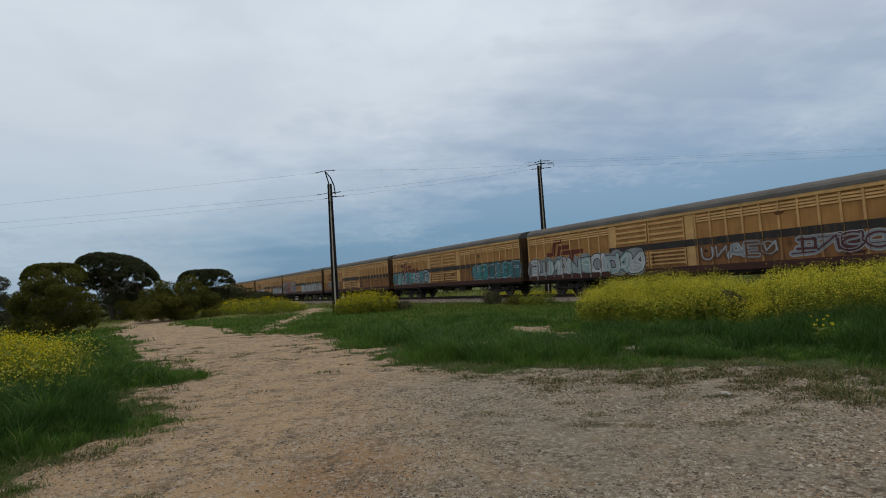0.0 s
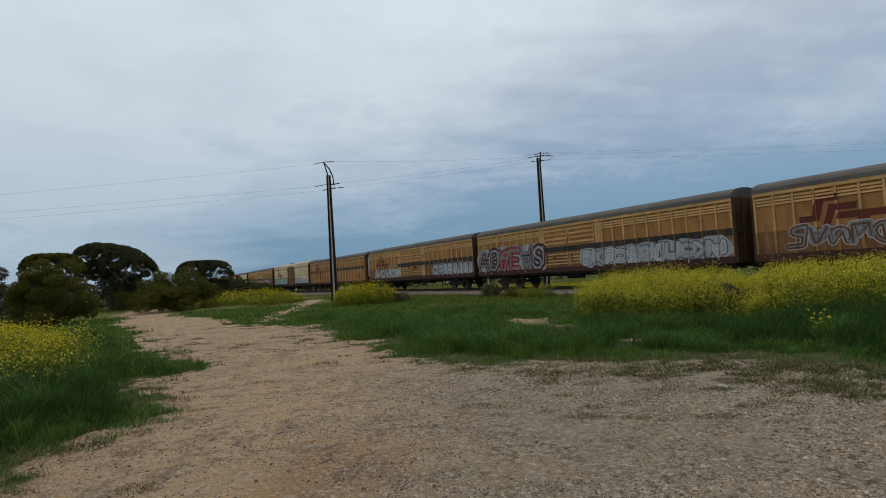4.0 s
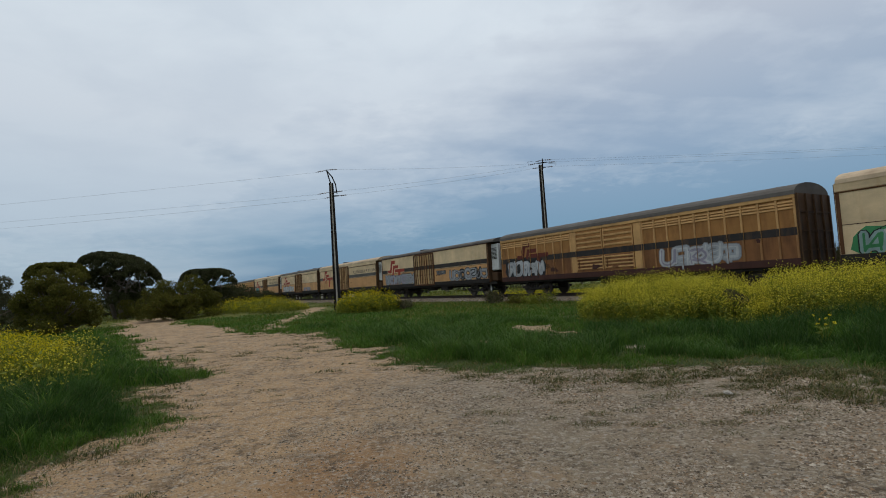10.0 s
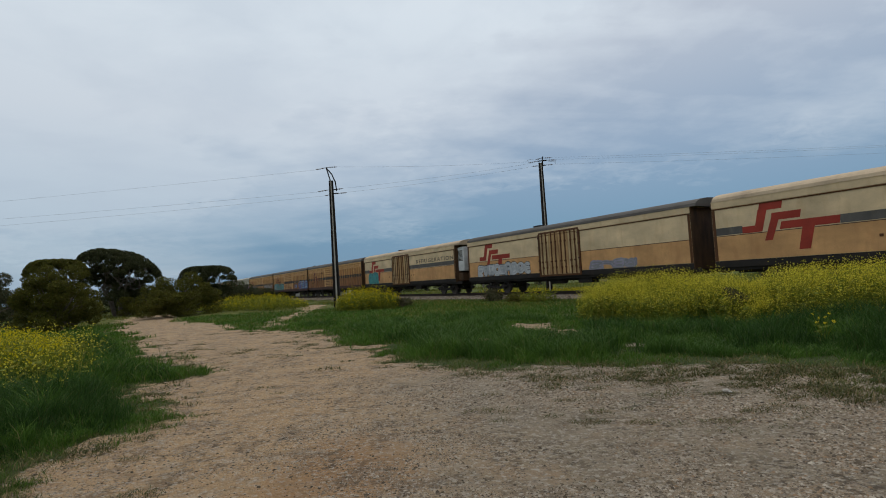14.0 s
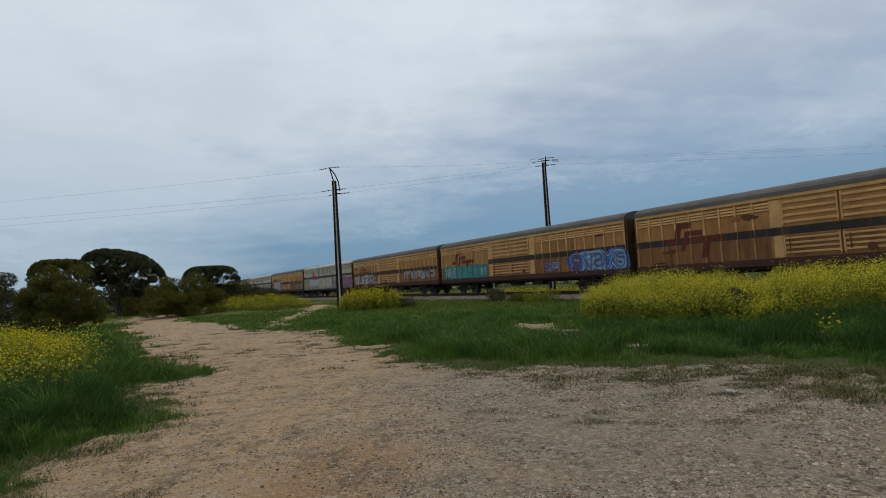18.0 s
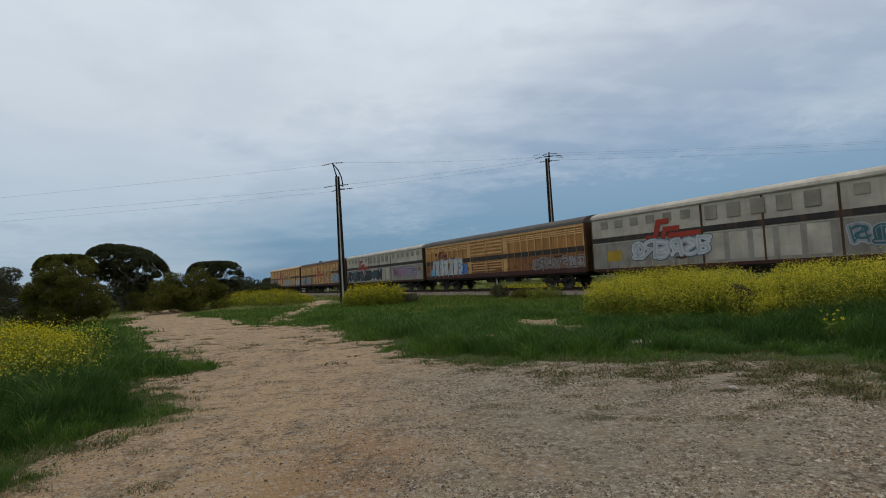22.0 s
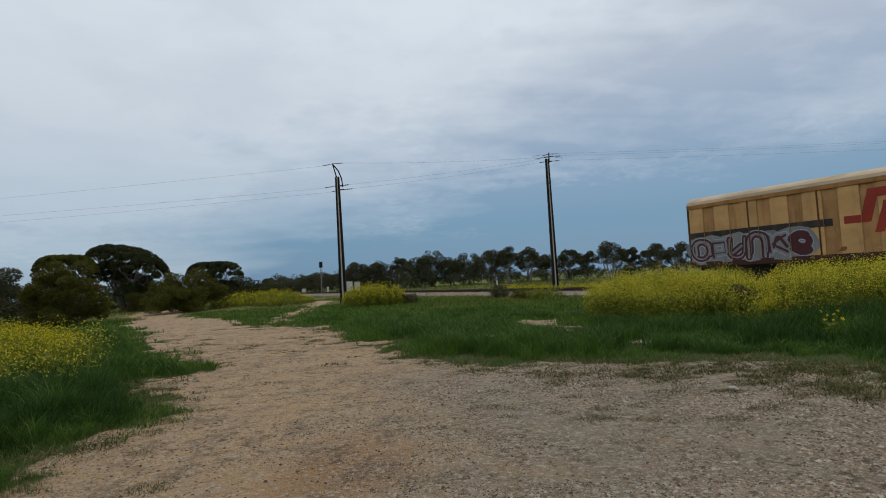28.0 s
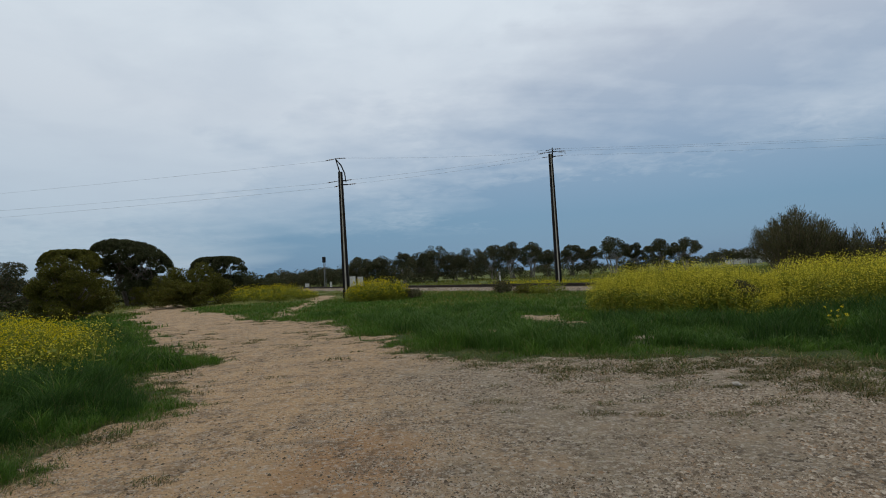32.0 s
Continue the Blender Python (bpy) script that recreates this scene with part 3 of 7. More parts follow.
bm = bmesh.new()
box(bm, -0.12, 0.12, -1.3, 1.3, -0.21, 0.0, 0, 0.02)
sleeper_mesh = finish("sleeper", bm, M_SLEEPER)
for k in range(190):
    s = -112.0 + k * 0.62 + rng.normal(0, 0.02)
    part("sleeper", sleeper_mesh, None, track, at=tuple(on_line(s, rng.normal(0, 0.02), RAIL_Z - 0.172)), turn=(0, 0, HEADING + rng.normal(0, 0.7)))


def stones(name, pts, size, material, label, category, seed):
    """Loose stones as squashed octahedra, one mesh."""
    r = np.random.default_rng(seed)
    n = len(pts)
    base = np.array([(1, 0, 0), (0, 1, 0), (-1, 0, 0), (0, -1, 0), (0, 0, 0.8)], float)
    base[:4, 2] = -0.25
    v = base[None] * (size[:, None, None] * r.uniform(0.55, 1.25, (n, 5, 1)))
    v[:, :, 2] *= 0.55
    a = r.uniform(0, 6.28, n)
    c, s = np.cos(a)[:, None], np.sin(a)[:, None]
    v = np.stack([v[:, :, 0] * c - v[:, :, 1] * s, v[:, :, 0] * s + v[:, :, 1] * c, v[:, :, 2]], -1) + pts[:, None, :]
    f = np.array([(0, 1, 4), (1, 2, 4), (2, 3, 4), (3, 0, 4)])
    faces = (f[None] + (np.arange(n) * 5)[:, None, None]).reshape(-1, 3)
    return tagged(new(name, mesh_of(name, v.reshape(-1, 3), faces, material)), label, category, kind="stuff")


n = 52000
s, off = rng.uniform(-95, 5, n), -3.05 + 4.95 * rng.uniform(0, 1, n) ** 1.5
keep = np.abs(np.abs(off) - 0.753) > 0.1
s, off = s[keep], off[keep]
z = np.interp(np.abs(off), [0, 1.3, 1.75, 2.5, 3.1], [0.315, 0.325, 0.30, 0.16, 0.02]) + 0.015
px = off * ACROSS.x + LINE_OFF * ACROSS.x + s * ALONG.x
py = off * ACROSS.y + LINE_OFF * ACROSS.y + s * ALONG.y
stones("ballast_stones", np.stack([px, py, z], -1), rng.uniform(0.035, 0.085, len(s)), M_PEBBLE, "loose grey crushed stones of the railway bed", "ballast stones", 4)

# gravel and pebbles of the turnout
n = 420000
r_ = 2.6 * (11.5 ** rng.uniform(0, 1, n))
a_ = np.radians(rng.uniform(-50, 50, n))
px, py = r_ * np.sin(a_), r_ * np.cos(a_)
stony = smooth((px + 0.5) * 0.35 + (cloudy(px * 0.5, py * 0.5, 13) - 0.47) * 5.0, -0.6, 0.8)
stony = stony * (1 - smooth(py, 10.5, 13))
keep = (bareness(px, py) > 0.4) & (rng.uniform(0, 1, n) < 0.34 + 0.5 * stony) & (cloudy(px * 1.6, py * 1.6, 15) + rng.uniform(-0.09, 0.09, n) > 0.45)
px, py, stony = px[keep], py[keep], stony[keep]
size = np.clip(rng.lognormal(-4.88 + 0.34 * stony, 0.44, len(px)), 0.004, 0.030) * np.clip(0.7 + np.hypot(px, py) * 0.045, 0.8, 1.7)
stones("pebbles", np.stack([px, py, land(px, py) + size * 0.15], -1), size, M_PEBBLE, "small pale and brown stones strewn over the dirt", "pebbles", 5)
# dark flecks: soil crumbs that also stand in for the shadows of pebbles
r_ = 3.0 * (8.0 ** rng.uniform(0, 1, 14000))
a_ = np.radians(rng.uniform(-48, 48, 14000))
px, py = r_ * np.sin(a_), r_ * np.cos(a_)
keep = (bareness(px, py) > 0.6) & (cloudy(px * 0.9, py * 0.9, 17) > 0.46)
px, py = px[keep], py[keep]
size = np.clip(rng.lognormal(-4.68, 0.5, len(px)), 0.005, 0.034) * np.clip(0.6 + np.hypot(px, py) * 0.08, 0.8, 2.0)
stones("clods", np.stack([px, py, land(px, py)], -1), size, M_DARK_FLECK, "dark crumbs of soil and dry weed on the dirt, doubling as pebble shadows", "soil crumbs", 6)

# ---- the freight train ----
HALF = 10.0          # half of a wagon body
SKIN = -1.41         # the plane of the side panels on the side towards the turnout
S_TAIL = (-23.60, 15.0289, 0.027614, 0.000358)


def tail_at(t):
    u = t - 27.5
    return S_TAIL[0] + S_TAIL[1] * u + S_TAIL[2] * u * u + S_TAIL[3] * u ** 3


def clip_x(poly, lo, hi):
    """Cuts an outline of (x, z) to lo <= x <= hi."""
    for sign, lim in ((1, lo), (-1, -hi)):
        out = []
        for (ax, az), (bx, bz) in zip(poly, poly[1:] + poly[:1]):
            da, db = sign * ax - lim, sign * bx - lim
            if da >= 0:
                out.append((ax, az))
            if da * db < 0:
                k = da / (da - db)
                out.append((ax + k * (bx - ax), az + k * (bz - az)))
        poly = out
        if len(poly) < 3:
            return []
    return poly


def film(bm, poly, y, mi=0):
    """A coat of paint on the plane y, facing the turnout."""
    if len(poly) < 3:
        return
    area = sum(ax * bz - bx * az for (ax, az), (bx, bz) in zip(poly, poly[1:] + poly[:1]))
    if area < 0:
        poly = poly[::-1]
    f = bm.faces.new([bm.verts.new((x, y, z)) for x, z in poly])
    f.material_index = mi


def coat(bm, poly, ribs, depth, mi=0, lift=0.0):
    """Paint on the panels and, where ribs stand proud, on the ribs too."""
    film(bm, poly, SKIN - 0.006 - lift, mi)
    for lo, hi in ribs:
        film(bm, clip_x(poly, lo, hi), SKIN - depth - 0.004 - lift, mi)


def rect(x0, x1, z0, z1):
    return [(x0, z0), (x1, z0), (x1, z1), (x0, z1)]


def roof_mesh(name, material, eave, crown, over=0.05, ridge=True, length=HALF):
    """An arched sheet roof with shallow cross ribs."""
    bm = bmesh.new()
    prof = []
    for k in range(13):
        a = math.pi * k / 12
        prof.append((-math.cos(a) * (1.45 + over), eave + (crown - eave) * math.sin(a) ** 0.85))
    xs = np.linspace(-length - 0.02, length + 0.02, 61)
    rows = []
    for i, x in enumerate(xs):
        lift = 0.008 if (ridge and i % 3 == 0) else 0.0
        rows.append([bm.verts.new((x, y, z + lift)) for y, z in prof])
    for a, b in zip(rows, rows[1:]):
        for k in range(12):
            bm.faces.new((a[k], b[k], b[k + 1], a[k + 1]))
    bm.faces.new(rows[0])
    bm.faces.new(rows[-1][::-1])
    bm.faces.new([rows[0][0], rows[0][-1], rows[-1][-1], rows[-1][0]])
    return finish(name, bm, material)


def bogie_mesh():
    bm = bmesh.new()
    for y in (-1.05, 1.05):
        tube(bm, [(-1.25, y, 0.52), (-0.8, y, 0.60), (-0.45, y, 0.42), (0.45, y, 0.42), (0.8, y, 0.60), (1.25, y, 0.52)], [0.09, 0.10, 0.10, 0.10, 0.10, 0.09], 6)
        box(bm, -0.5, 0.5, y - 0.09, y + 0.09, 0.70, 0.82, 0, 0.02)
        for x in (-0.24, 0.0, 0.24):
            tube(bm, [(x, y, 0.44), (x, y, 0.72)], [0.075, 0.075], 8)
        for x in (-0.88, 0.88):
            box(bm, x - 0.15, x + 0.15, y - 0.13, y + 0.13, 0.36, 0.62, 0, 0.03)
    box(bm, -0.28, 0.28, -1.1, 1.1, 0.66, 0.92, 0, 0.03)
    return finish("bogie", bm, M_UNDER)


def wheelset_mesh():
    """Axle and two wheels round the origin; holes in the webs show it turn."""
    bm = bmesh.new()
    tube(bm, [(0, -1.05, 0), (0, 1.05, 0)], [0.075, 0.075], 8)
    for y in (-0.753, 0.753):
        disc_x(bm, 0, y, 0, 0.455, 0.065, 24)
        flange = 0.055 if y < 0 else -0.055
        disc_x(bm, 0, y + flange, 0, 0.485, 0.012, 24)
        for k in range(4):
            a = math.pi * k / 2
            tube(bm, [(0.26 * math.cos(a), y - 0.075, 0.26 * math.sin(a)), (0.26 * math.cos(a), y + 0.075, 0.26 * math.sin(a))], [0.07, 0.07], 8)
    return finish("wheelset", bm, M_WHEEL)


BOGIE, WHEELSET = bogie_mesh(), wheelset_mesh()
WHEELSETS = []


def running_gear(w, dark=True):
    """Underframe, bogies, wheels, couplers and brake gear."""
    bm = bmesh.new()
    box(bm, -9.6, 9.6, -0.25, 0.25, 0.72, 1.02)
    for x in (-7.4, -4, 0, 4, 7.4):
        box(bm, x - 0.08, x + 0.08, -1.35, 1.35, 0.80, 1.0)
    for y in (-1.33, 1.25):
        box(bm, -9.9, 9.9, y, y + 0.08, 0.86, 1.06)
    part("underframe", bm, M_UNDER, w)
    for x in (-6.9, 6.9):
        b = part("bogie", BOGIE, None, w, at=(x, 0, 0))
        for ax in (-0.88, 0.88):
            part("wheelset", WHEELSET, None, b, at=(ax, 0, 0.455))
    bm = bmesh.new()
    tube(bm, [(-1.3, -0.75, 0.74), (-1.2, -0.75, 0.74), (0.1, -0.75, 0.74), (0.2, -0.75, 0.74)], [0.1, 0.2, 0.2, 0.1], 10)
    part("brake_reservoir", bm, M_UNDER, w)
    part("battery_box", boxed(1.6, 2.7, -1.2, -0.6, 0.55, 0.95, bevel=0.02), M_UNDER, w)
    for x in (-1, 1):
        bm = bmesh.new()
        box(bm, min(x * 9.6, x * 10.25), max(x * 9.6, x * 10.25), -0.11, 0.11, 0.80, 1.0, 0, 0.02)
        box(bm, min(x * 10.15, x * 10.42), max(x * 10.15, x * 10.42), -0.17, 0.17, 0.74, 1.06, 0, 0.04)
        part("coupler", bm, M_UNDER, w)


END_RIBS = {}


def ends(w, material, top, length=HALF):
    """End walls with their posts and cross ribs."""
    key = (material.name, top)
    if key not in END_RIBS:
        END_RIBS[key] = (finish("end_wall", boxed(-0.015, 0.015, -1.44, 1.44, 1.0, top), material), finish("end_post", boxed(-0.035, 0.035, 0, 0.08, 1.02, top - 0.02), material), finish("end_rib", boxed(-0.02, 0.02, -1.4, 1.4, 0, 0.06), material))
    wall, upright, rib = END_RIBS[key]
    for x in (-1, 1):
        e = part("end_wall", wall, None, w, at=(x * (length + 0.015), 0, 0))
        for y in (-1.4, -0.7, 0.0, 0.7, 1.33):
            part("end_post", upright, None, e, at=(x * 0.05, y, 0))
        for z in (1.6, 2.4, 3.2):
            part("end_rib", rib, None, e, at=(x * 0.035, 0, z))


FAR_POST = {}


def far_side(w, pitch, material):
    """Plain posts on the side away from the turnout."""
    if material.name not in FAR_POST:
        FAR_POST[material.name] = finish("side_post", boxed(0, 0.1, 1.441, 1.485, 1.05, 3.75), material)
    for x in np.arange(-HALF + 0.2, 9.0, pitch):
        part("side_post", FAR_POST[material.name], None, w, at=(x, 0, 0))


# louvre van ------------------------------------------------------------------
LOUVRE_RIBS = [-9.98 + 0.775 * k for k in range(10)] + [2.3 + 0.765 * k for k in range(11)]
LOUVRE_DOORS = [(-2.52, -0.42), (-0.34, 1.76)]
RIB_W = 0.09


def louvre_van():
    w = thing("louvre_van", (0, 0, 0), "x", "freight wagon", "wagons of the train")
    bm = boxed(-HALF, HALF, SKIN, 1.44, 1.0, 3.96)
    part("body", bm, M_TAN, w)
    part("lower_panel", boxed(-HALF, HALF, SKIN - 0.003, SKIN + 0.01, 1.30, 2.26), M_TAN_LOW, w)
    far_side(w, 1.56, M_TAN_LIT)
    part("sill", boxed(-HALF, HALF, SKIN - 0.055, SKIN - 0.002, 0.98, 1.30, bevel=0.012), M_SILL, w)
    part("eave_rail", boxed(-HALF, HALF, SKIN - 0.075, SKIN - 0.002, 3.80, 3.98, bevel=0.02), M_TAN_LIT, w)
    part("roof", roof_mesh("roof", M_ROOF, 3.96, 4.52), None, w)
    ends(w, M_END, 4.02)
    rib = finish("rib", boxed(0, RIB_W, SKIN - 0.05, SKIN - 0.001, 2.26, 3.80), M_TAN_LIT)
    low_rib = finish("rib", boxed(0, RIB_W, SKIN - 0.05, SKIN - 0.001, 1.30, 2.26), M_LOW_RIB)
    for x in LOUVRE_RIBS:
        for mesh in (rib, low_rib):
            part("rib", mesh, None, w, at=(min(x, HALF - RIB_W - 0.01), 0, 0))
    bm = bmesh.new()
    v = [bm.verts.new(p) for x in (0, 0.66) for p in ((x, SKIN - 0.003, 0.09), (x, SKIN - 0.045, 0.012), (x, SKIN - 0.045, 0.0), (x, SKIN - 0.003, -0.01))]
    for q in ((0, 1, 5, 4), (1, 2, 6, 5), (2, 3, 7, 6), (3, 2, 1, 0), (4, 5, 6, 7)):
        bm.faces.new([v[i] for i in q])
    slat = finish("louvre_slat", bm, M_TAN_LIT)
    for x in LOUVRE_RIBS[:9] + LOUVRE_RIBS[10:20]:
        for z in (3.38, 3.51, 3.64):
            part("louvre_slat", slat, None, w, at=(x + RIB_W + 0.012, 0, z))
    corr = {h: finish("corrugation", boxed(0.06, 2.04, SKIN - 0.068, SKIN - 0.029, 0, h, bevel=0.012), M_TAN_LIT) for h in (0.09, 0.115)}
    for x0, x1 in LOUVRE_DOORS:
        bm = boxed(x0, x1, SKIN - 0.03, SKIN - 0.001, 1.31, 3.79)
        d = part("sliding_door", bm, M_TAN, w)
        for z0, z1, h in ((1.40, 2.20, 0.09), (2.66, 3.76, 0.115)):
            for k in range(4):
                part("corrugation", corr[h], None, d, at=(x0, 0, z0 + (z1 - z0) * (k + 0.3) / 4))
            for x in (x0, x1 - 0.06):
                part("door_stile", boxed(x, x + 0.06, SKIN - 0.07, SKIN - 0.029, z0, z1), M_TAN_LIT, d)
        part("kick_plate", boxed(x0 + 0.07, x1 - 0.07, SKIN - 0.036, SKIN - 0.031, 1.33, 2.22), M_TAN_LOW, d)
        bm = bmesh.new()
        tube(bm, [(x0 + 0.25, SKIN - 0.09, 1.5), (x0 + 0.25, SKIN - 0.09, 2.1)], [0.02, 0.02], 6)
        part("door_handle", bm, M_RUSTY, d)
    for x0, x1 in ((-2.96, -2.54), (1.80, 2.27)):
        part("pillar", boxed(x0, x1, SKIN - 0.04, SKIN - 0.001, 1.31, 3.79, bevel=0.01), M_TAN_LIT, w)
    running_gear(w)
    return w


LOUVRE_CLIPS = [(x, x + RIB_W) for x in LOUVRE_RIBS[:-1]] + [(HALF - RIB_W - 0.01, HALF - 0.01), (-2.96, -2.54), (1.80, 2.27)]
DOOR_CLIPS = [(-2.52, -0.42), (-0.34, 1.76)]


# refrigerated van ------------------------------------------------------------
def fridge_van(roof, unit=True, door=-2.6, crown=4.55, gutter=3.71, low=None):
    w = thing("refrigerated_van", (0, 0, 0), "x", "freight wagon", "wagons of the train")
    front = 9.15 if unit else 9.55
    bm = bmesh.new()
    box(bm, -9.98, front, SKIN, 1.44, 1.02, gutter + 0.38 if gutter < 3.8 else gutter + 0.07)
    part("body", bm, M_CREAM, w)
    far_side(w, 1.6, M_CREAM_LOW)
    part("lower_panel", boxed(-9.98, front, SKIN - 0.02, SKIN - 0.001, 1.32, 2.44), low or M_CREAM_LOW, w)
    part("upper_panel", boxed(-9.98, front, SKIN - 0.02, SKIN - 0.001, 2.47, gutter - 0.01), M_CREAM, w)
    part("panel_joint", boxed(-9.98, front, SKIN - 0.026, SKIN - 0.002, 2.441, 2.469), M_SILL, w)
    part("sill", boxed(-9.98, front, SKIN - 0.04, SKIN - 0.001, 1.0, 1.31, bevel=0.01), M_UNDER, w)
    part("roof", roof_mesh("roof", roof, 4.08 if gutter < 3.8 else 4.05, crown, 0.03, False, 9.9), None, w)
    if gutter < 3.8:
        part("fascia", boxed(-9.98, front, SKIN - 0.05, SKIN - 0.001, gutter + 0.05, 4.10, bevel=0.02), M_CREAM, w)
        part("gutter", boxed(-9.98, front, SKIN - 0.06, SKIN - 0.001, gutter, gutter + 0.045, bevel=0.01), M_RUSTY, w)
    else:
        part("gutter", boxed(-9.98, front, SKIN - 0.06, SKIN - 0.001, gutter, gutter + 0.08, bevel=0.02), M_SILL, w)
    for x in (-10.01, front):
        part("end_wall", boxed(x, x + 0.03, -1.43, 1.43, 1.0, 4.06), M_END, w)
    for x in (-9.96, front - 0.14):
        part("corner_post", boxed(x, x + 0.13, SKIN - 0.045, SKIN - 0.019, 1.32, gutter - 0.01), M_RUSTY, w)
    # doorway with four leaves and locking bars
    x0, x1 = door, door + 3.45
    f = part("door_frame", boxed(x0 - 0.08, x1 + 0.08, SKIN - 0.075, SKIN, 3.84, 3.96), M_RUSTY, w)
    for a_, b_, c_, d_ in ((x0 - 0.14, x0, 1.06, 3.84), (x1, x1 + 0.14, 1.06, 3.84), (x0, x1, 1.06, 1.16)):
        part("door_jamb", boxed(a_, b_, SKIN - 0.09, SKIN, c_, d_), M_RUSTY, f)
    step = (x1 - x0) / 4
    for k in range(4):
        d = part("door_leaf", boxed(x0 + k * step + 0.015, x0 + (k + 1) * step - 0.015, SKIN - 0.055, SKIN - 0.02, 1.17, 3.83), M_DOOR_TAN if k % 3 else M_DOOR_CREAM, w)
        for f in (0.3, 0.72):
            bm = bmesh.new()
            x = x0 + (k + f) * step
            tube(bm, [(x, SKIN - 0.085, 1.18), (x, SKIN - 0.085, 3.84)], [0.04, 0.04], 6)
            box(bm, x - 0.07, x + 0.07, SKIN - 0.10, SKIN - 0.055, 1.55, 1.66), box(bm, x - 0.07, x + 0.07, SKIN - 0.10, SKIN - 0.055, 3.2, 3.3), box(bm, x - 0.12, x + 0.05, SKIN - 0.11, SKIN - 0.055, 1.95, 2.04)
            part("locking_bar", bm, M_RUSTY, d)
    for x in (x0 - 0.16, x1 - 0.02):
        for z in (1.45, 2.05, 2.95, 3.6):
            part("hinge", boxed(x, x + 0.2, SKIN - 0.115, SKIN - 0.09, z, z + 0.07), M_SILL, w)
    for x in (-3.6, 1.3, 1.7):
        part("lamp_bracket", boxed(x, x + 0.12, SKIN - 0.05, SKIN - 0.019, 1.85, 1.95), M_RUSTY, w)
    if unit:
        u = part("cooling_unit", boxed(front + 0.03, 10.05, -1.15, 1.15, 1.9, 3.90, bevel=0.06), M_UNIT, w, "white cooling unit on the wagon end")
        for k in range(9):
            part("grille_slat", boxed(front + 0.12, 9.9, -1.175, -1.149, 2.75 + k * 0.1, 2.80 + k * 0.1), M_UNDER, u)
        part("fuel_tank", boxed(front + 0.03, 9.9, -1.2, 1.0, 1.1, 1.75, bevel=0.05), M_END, w)
    part("roof_hatch", boxed(-2.9, -2.2, -0.6, 0.6, crown - 0.05, crown + 0.07, bevel=0.02), M_UNDER, w)
    running_gear(w)
    return w


# panelled white van ------------------------------------------------------------
def panel_van():
    w = thing("panelled_van", (0, 0, 0), "x", "freight wagon", "wagons of the train")
    bm = boxed(-HALF, HALF, SKIN, 1.44, 1.0, 4.03)
    part("body", bm, M_WHITE, w)
    far_side(w, 1.5, M_WHITE_LOW)
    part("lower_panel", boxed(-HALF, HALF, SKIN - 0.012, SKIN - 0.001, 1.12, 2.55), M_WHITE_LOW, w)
    part("sill", boxed(-HALF, HALF, SKIN - 0.04, SKIN - 0.001, 0.95, 1.11, bevel=0.01), M_SILL, w)
    part("roof", roof_mesh("roof", M_WHITE, 4.04, 4.48), None, w)
    part("gutter", boxed(-HALF, HALF, SKIN - 0.06, SKIN - 0.001, 3.99, 4.05, bevel=0.01), M_WHITE, w)
    ends(w, M_END, 4.06)
    vent = finish("vent_panel", boxed(0, 0.52, SKIN - 0.03, SKIN - 0.001, 3.40, 3.84, bevel=0.012), M_VENT)
    for x in [-9.3 + 1.05 * k for k in range(6)] + [3.4 + 1.08 * k for k in range(6)]:
        part("vent_panel", vent, None, w, at=(x, 0, 0))
    tall = finish("door_panel", boxed(0, 0.62, SKIN - 0.05, SKIN - 0.001, 3.18, 3.86, bevel=0.015), M_VENT)
    low = finish("door_panel", boxed(0, 0.85, SKIN - 0.02, SKIN - 0.011, 1.25, 2.50, bevel=0.004), M_WHITE)
    for k in range(5):
        part("door_panel", tall, None, w, at=(-2.75 + k * 1.1, 0, 0)), part("door_panel", low, None, w, at=(-2.75 + k * 1.1, 0, 0))
    for x in (-3.0, -0.1, 2.85):
        part("door_post", boxed(x, x + 0.09, SKIN - 0.028, SKIN - 0.001, 1.12, 3.98), M_END, w)
    running_gear(w)
    return w


# tall ribbed van ------------------------------------------------------------
def ribbed_van():
    w = thing("ribbed_van", (0, 0, 0), "x", "freight wagon", "wagons of the train")
    bm = boxed(-HALF, 9.5, SKIN, 1.44, 1.0, 3.93)
    part("body", bm, M_TAN, w)
    far_side(w, 1.5, M_TAN_LIT)
    part("sill", boxed(-HALF, 9.5, SKIN - 0.055, SKIN - 0.001, 0.98, 1.2, bevel=0.01), M_SILL, w)
    part("eave_rail", boxed(-HALF, 9.5, SKIN - 0.07, SKIN - 0.001, 3.82, 3.95, bevel=0.01), M_TAN_LIT, w)
    part("lower_panel", boxed(-HALF, 9.5, SKIN - 0.004, SKIN + 0.01, 1.2, 2.05), M_RUST_LOW, w)
    part("waist_rail", boxed(-HALF, 9.5, SKIN - 0.045, SKIN - 0.001, 3.42, 3.49), M_TAN_LIT, w)
    part("roof", roof_mesh("roof", M_ROOF, 3.94, 4.48), None, w)
    ends(w, M_END, 4.0)
    rib = finish("rib", boxed(0, 0.1, SKIN - 0.06, SKIN - 0.001, 1.2, 3.82), M_TAN_LIT)
    for k in range(21):
        part("rib", rib, None, w, at=(-9.98 + k * 0.965, 0, 0))
    u = part("cooling_unit", boxed(9.53, 10.15, -1.2, 1.2, 1.6, 3.8, bevel=0.06), M_UNIT, w, "white cooling unit on the wagon end")
    for k in range(7):
        part("grille_slat", boxed(9.6, 10.05, -1.225, -1.199, 2.7 + k * 0.12, 2.76 + k * 0.12), M_UNDER, u)
    running_gear(w)
    return w


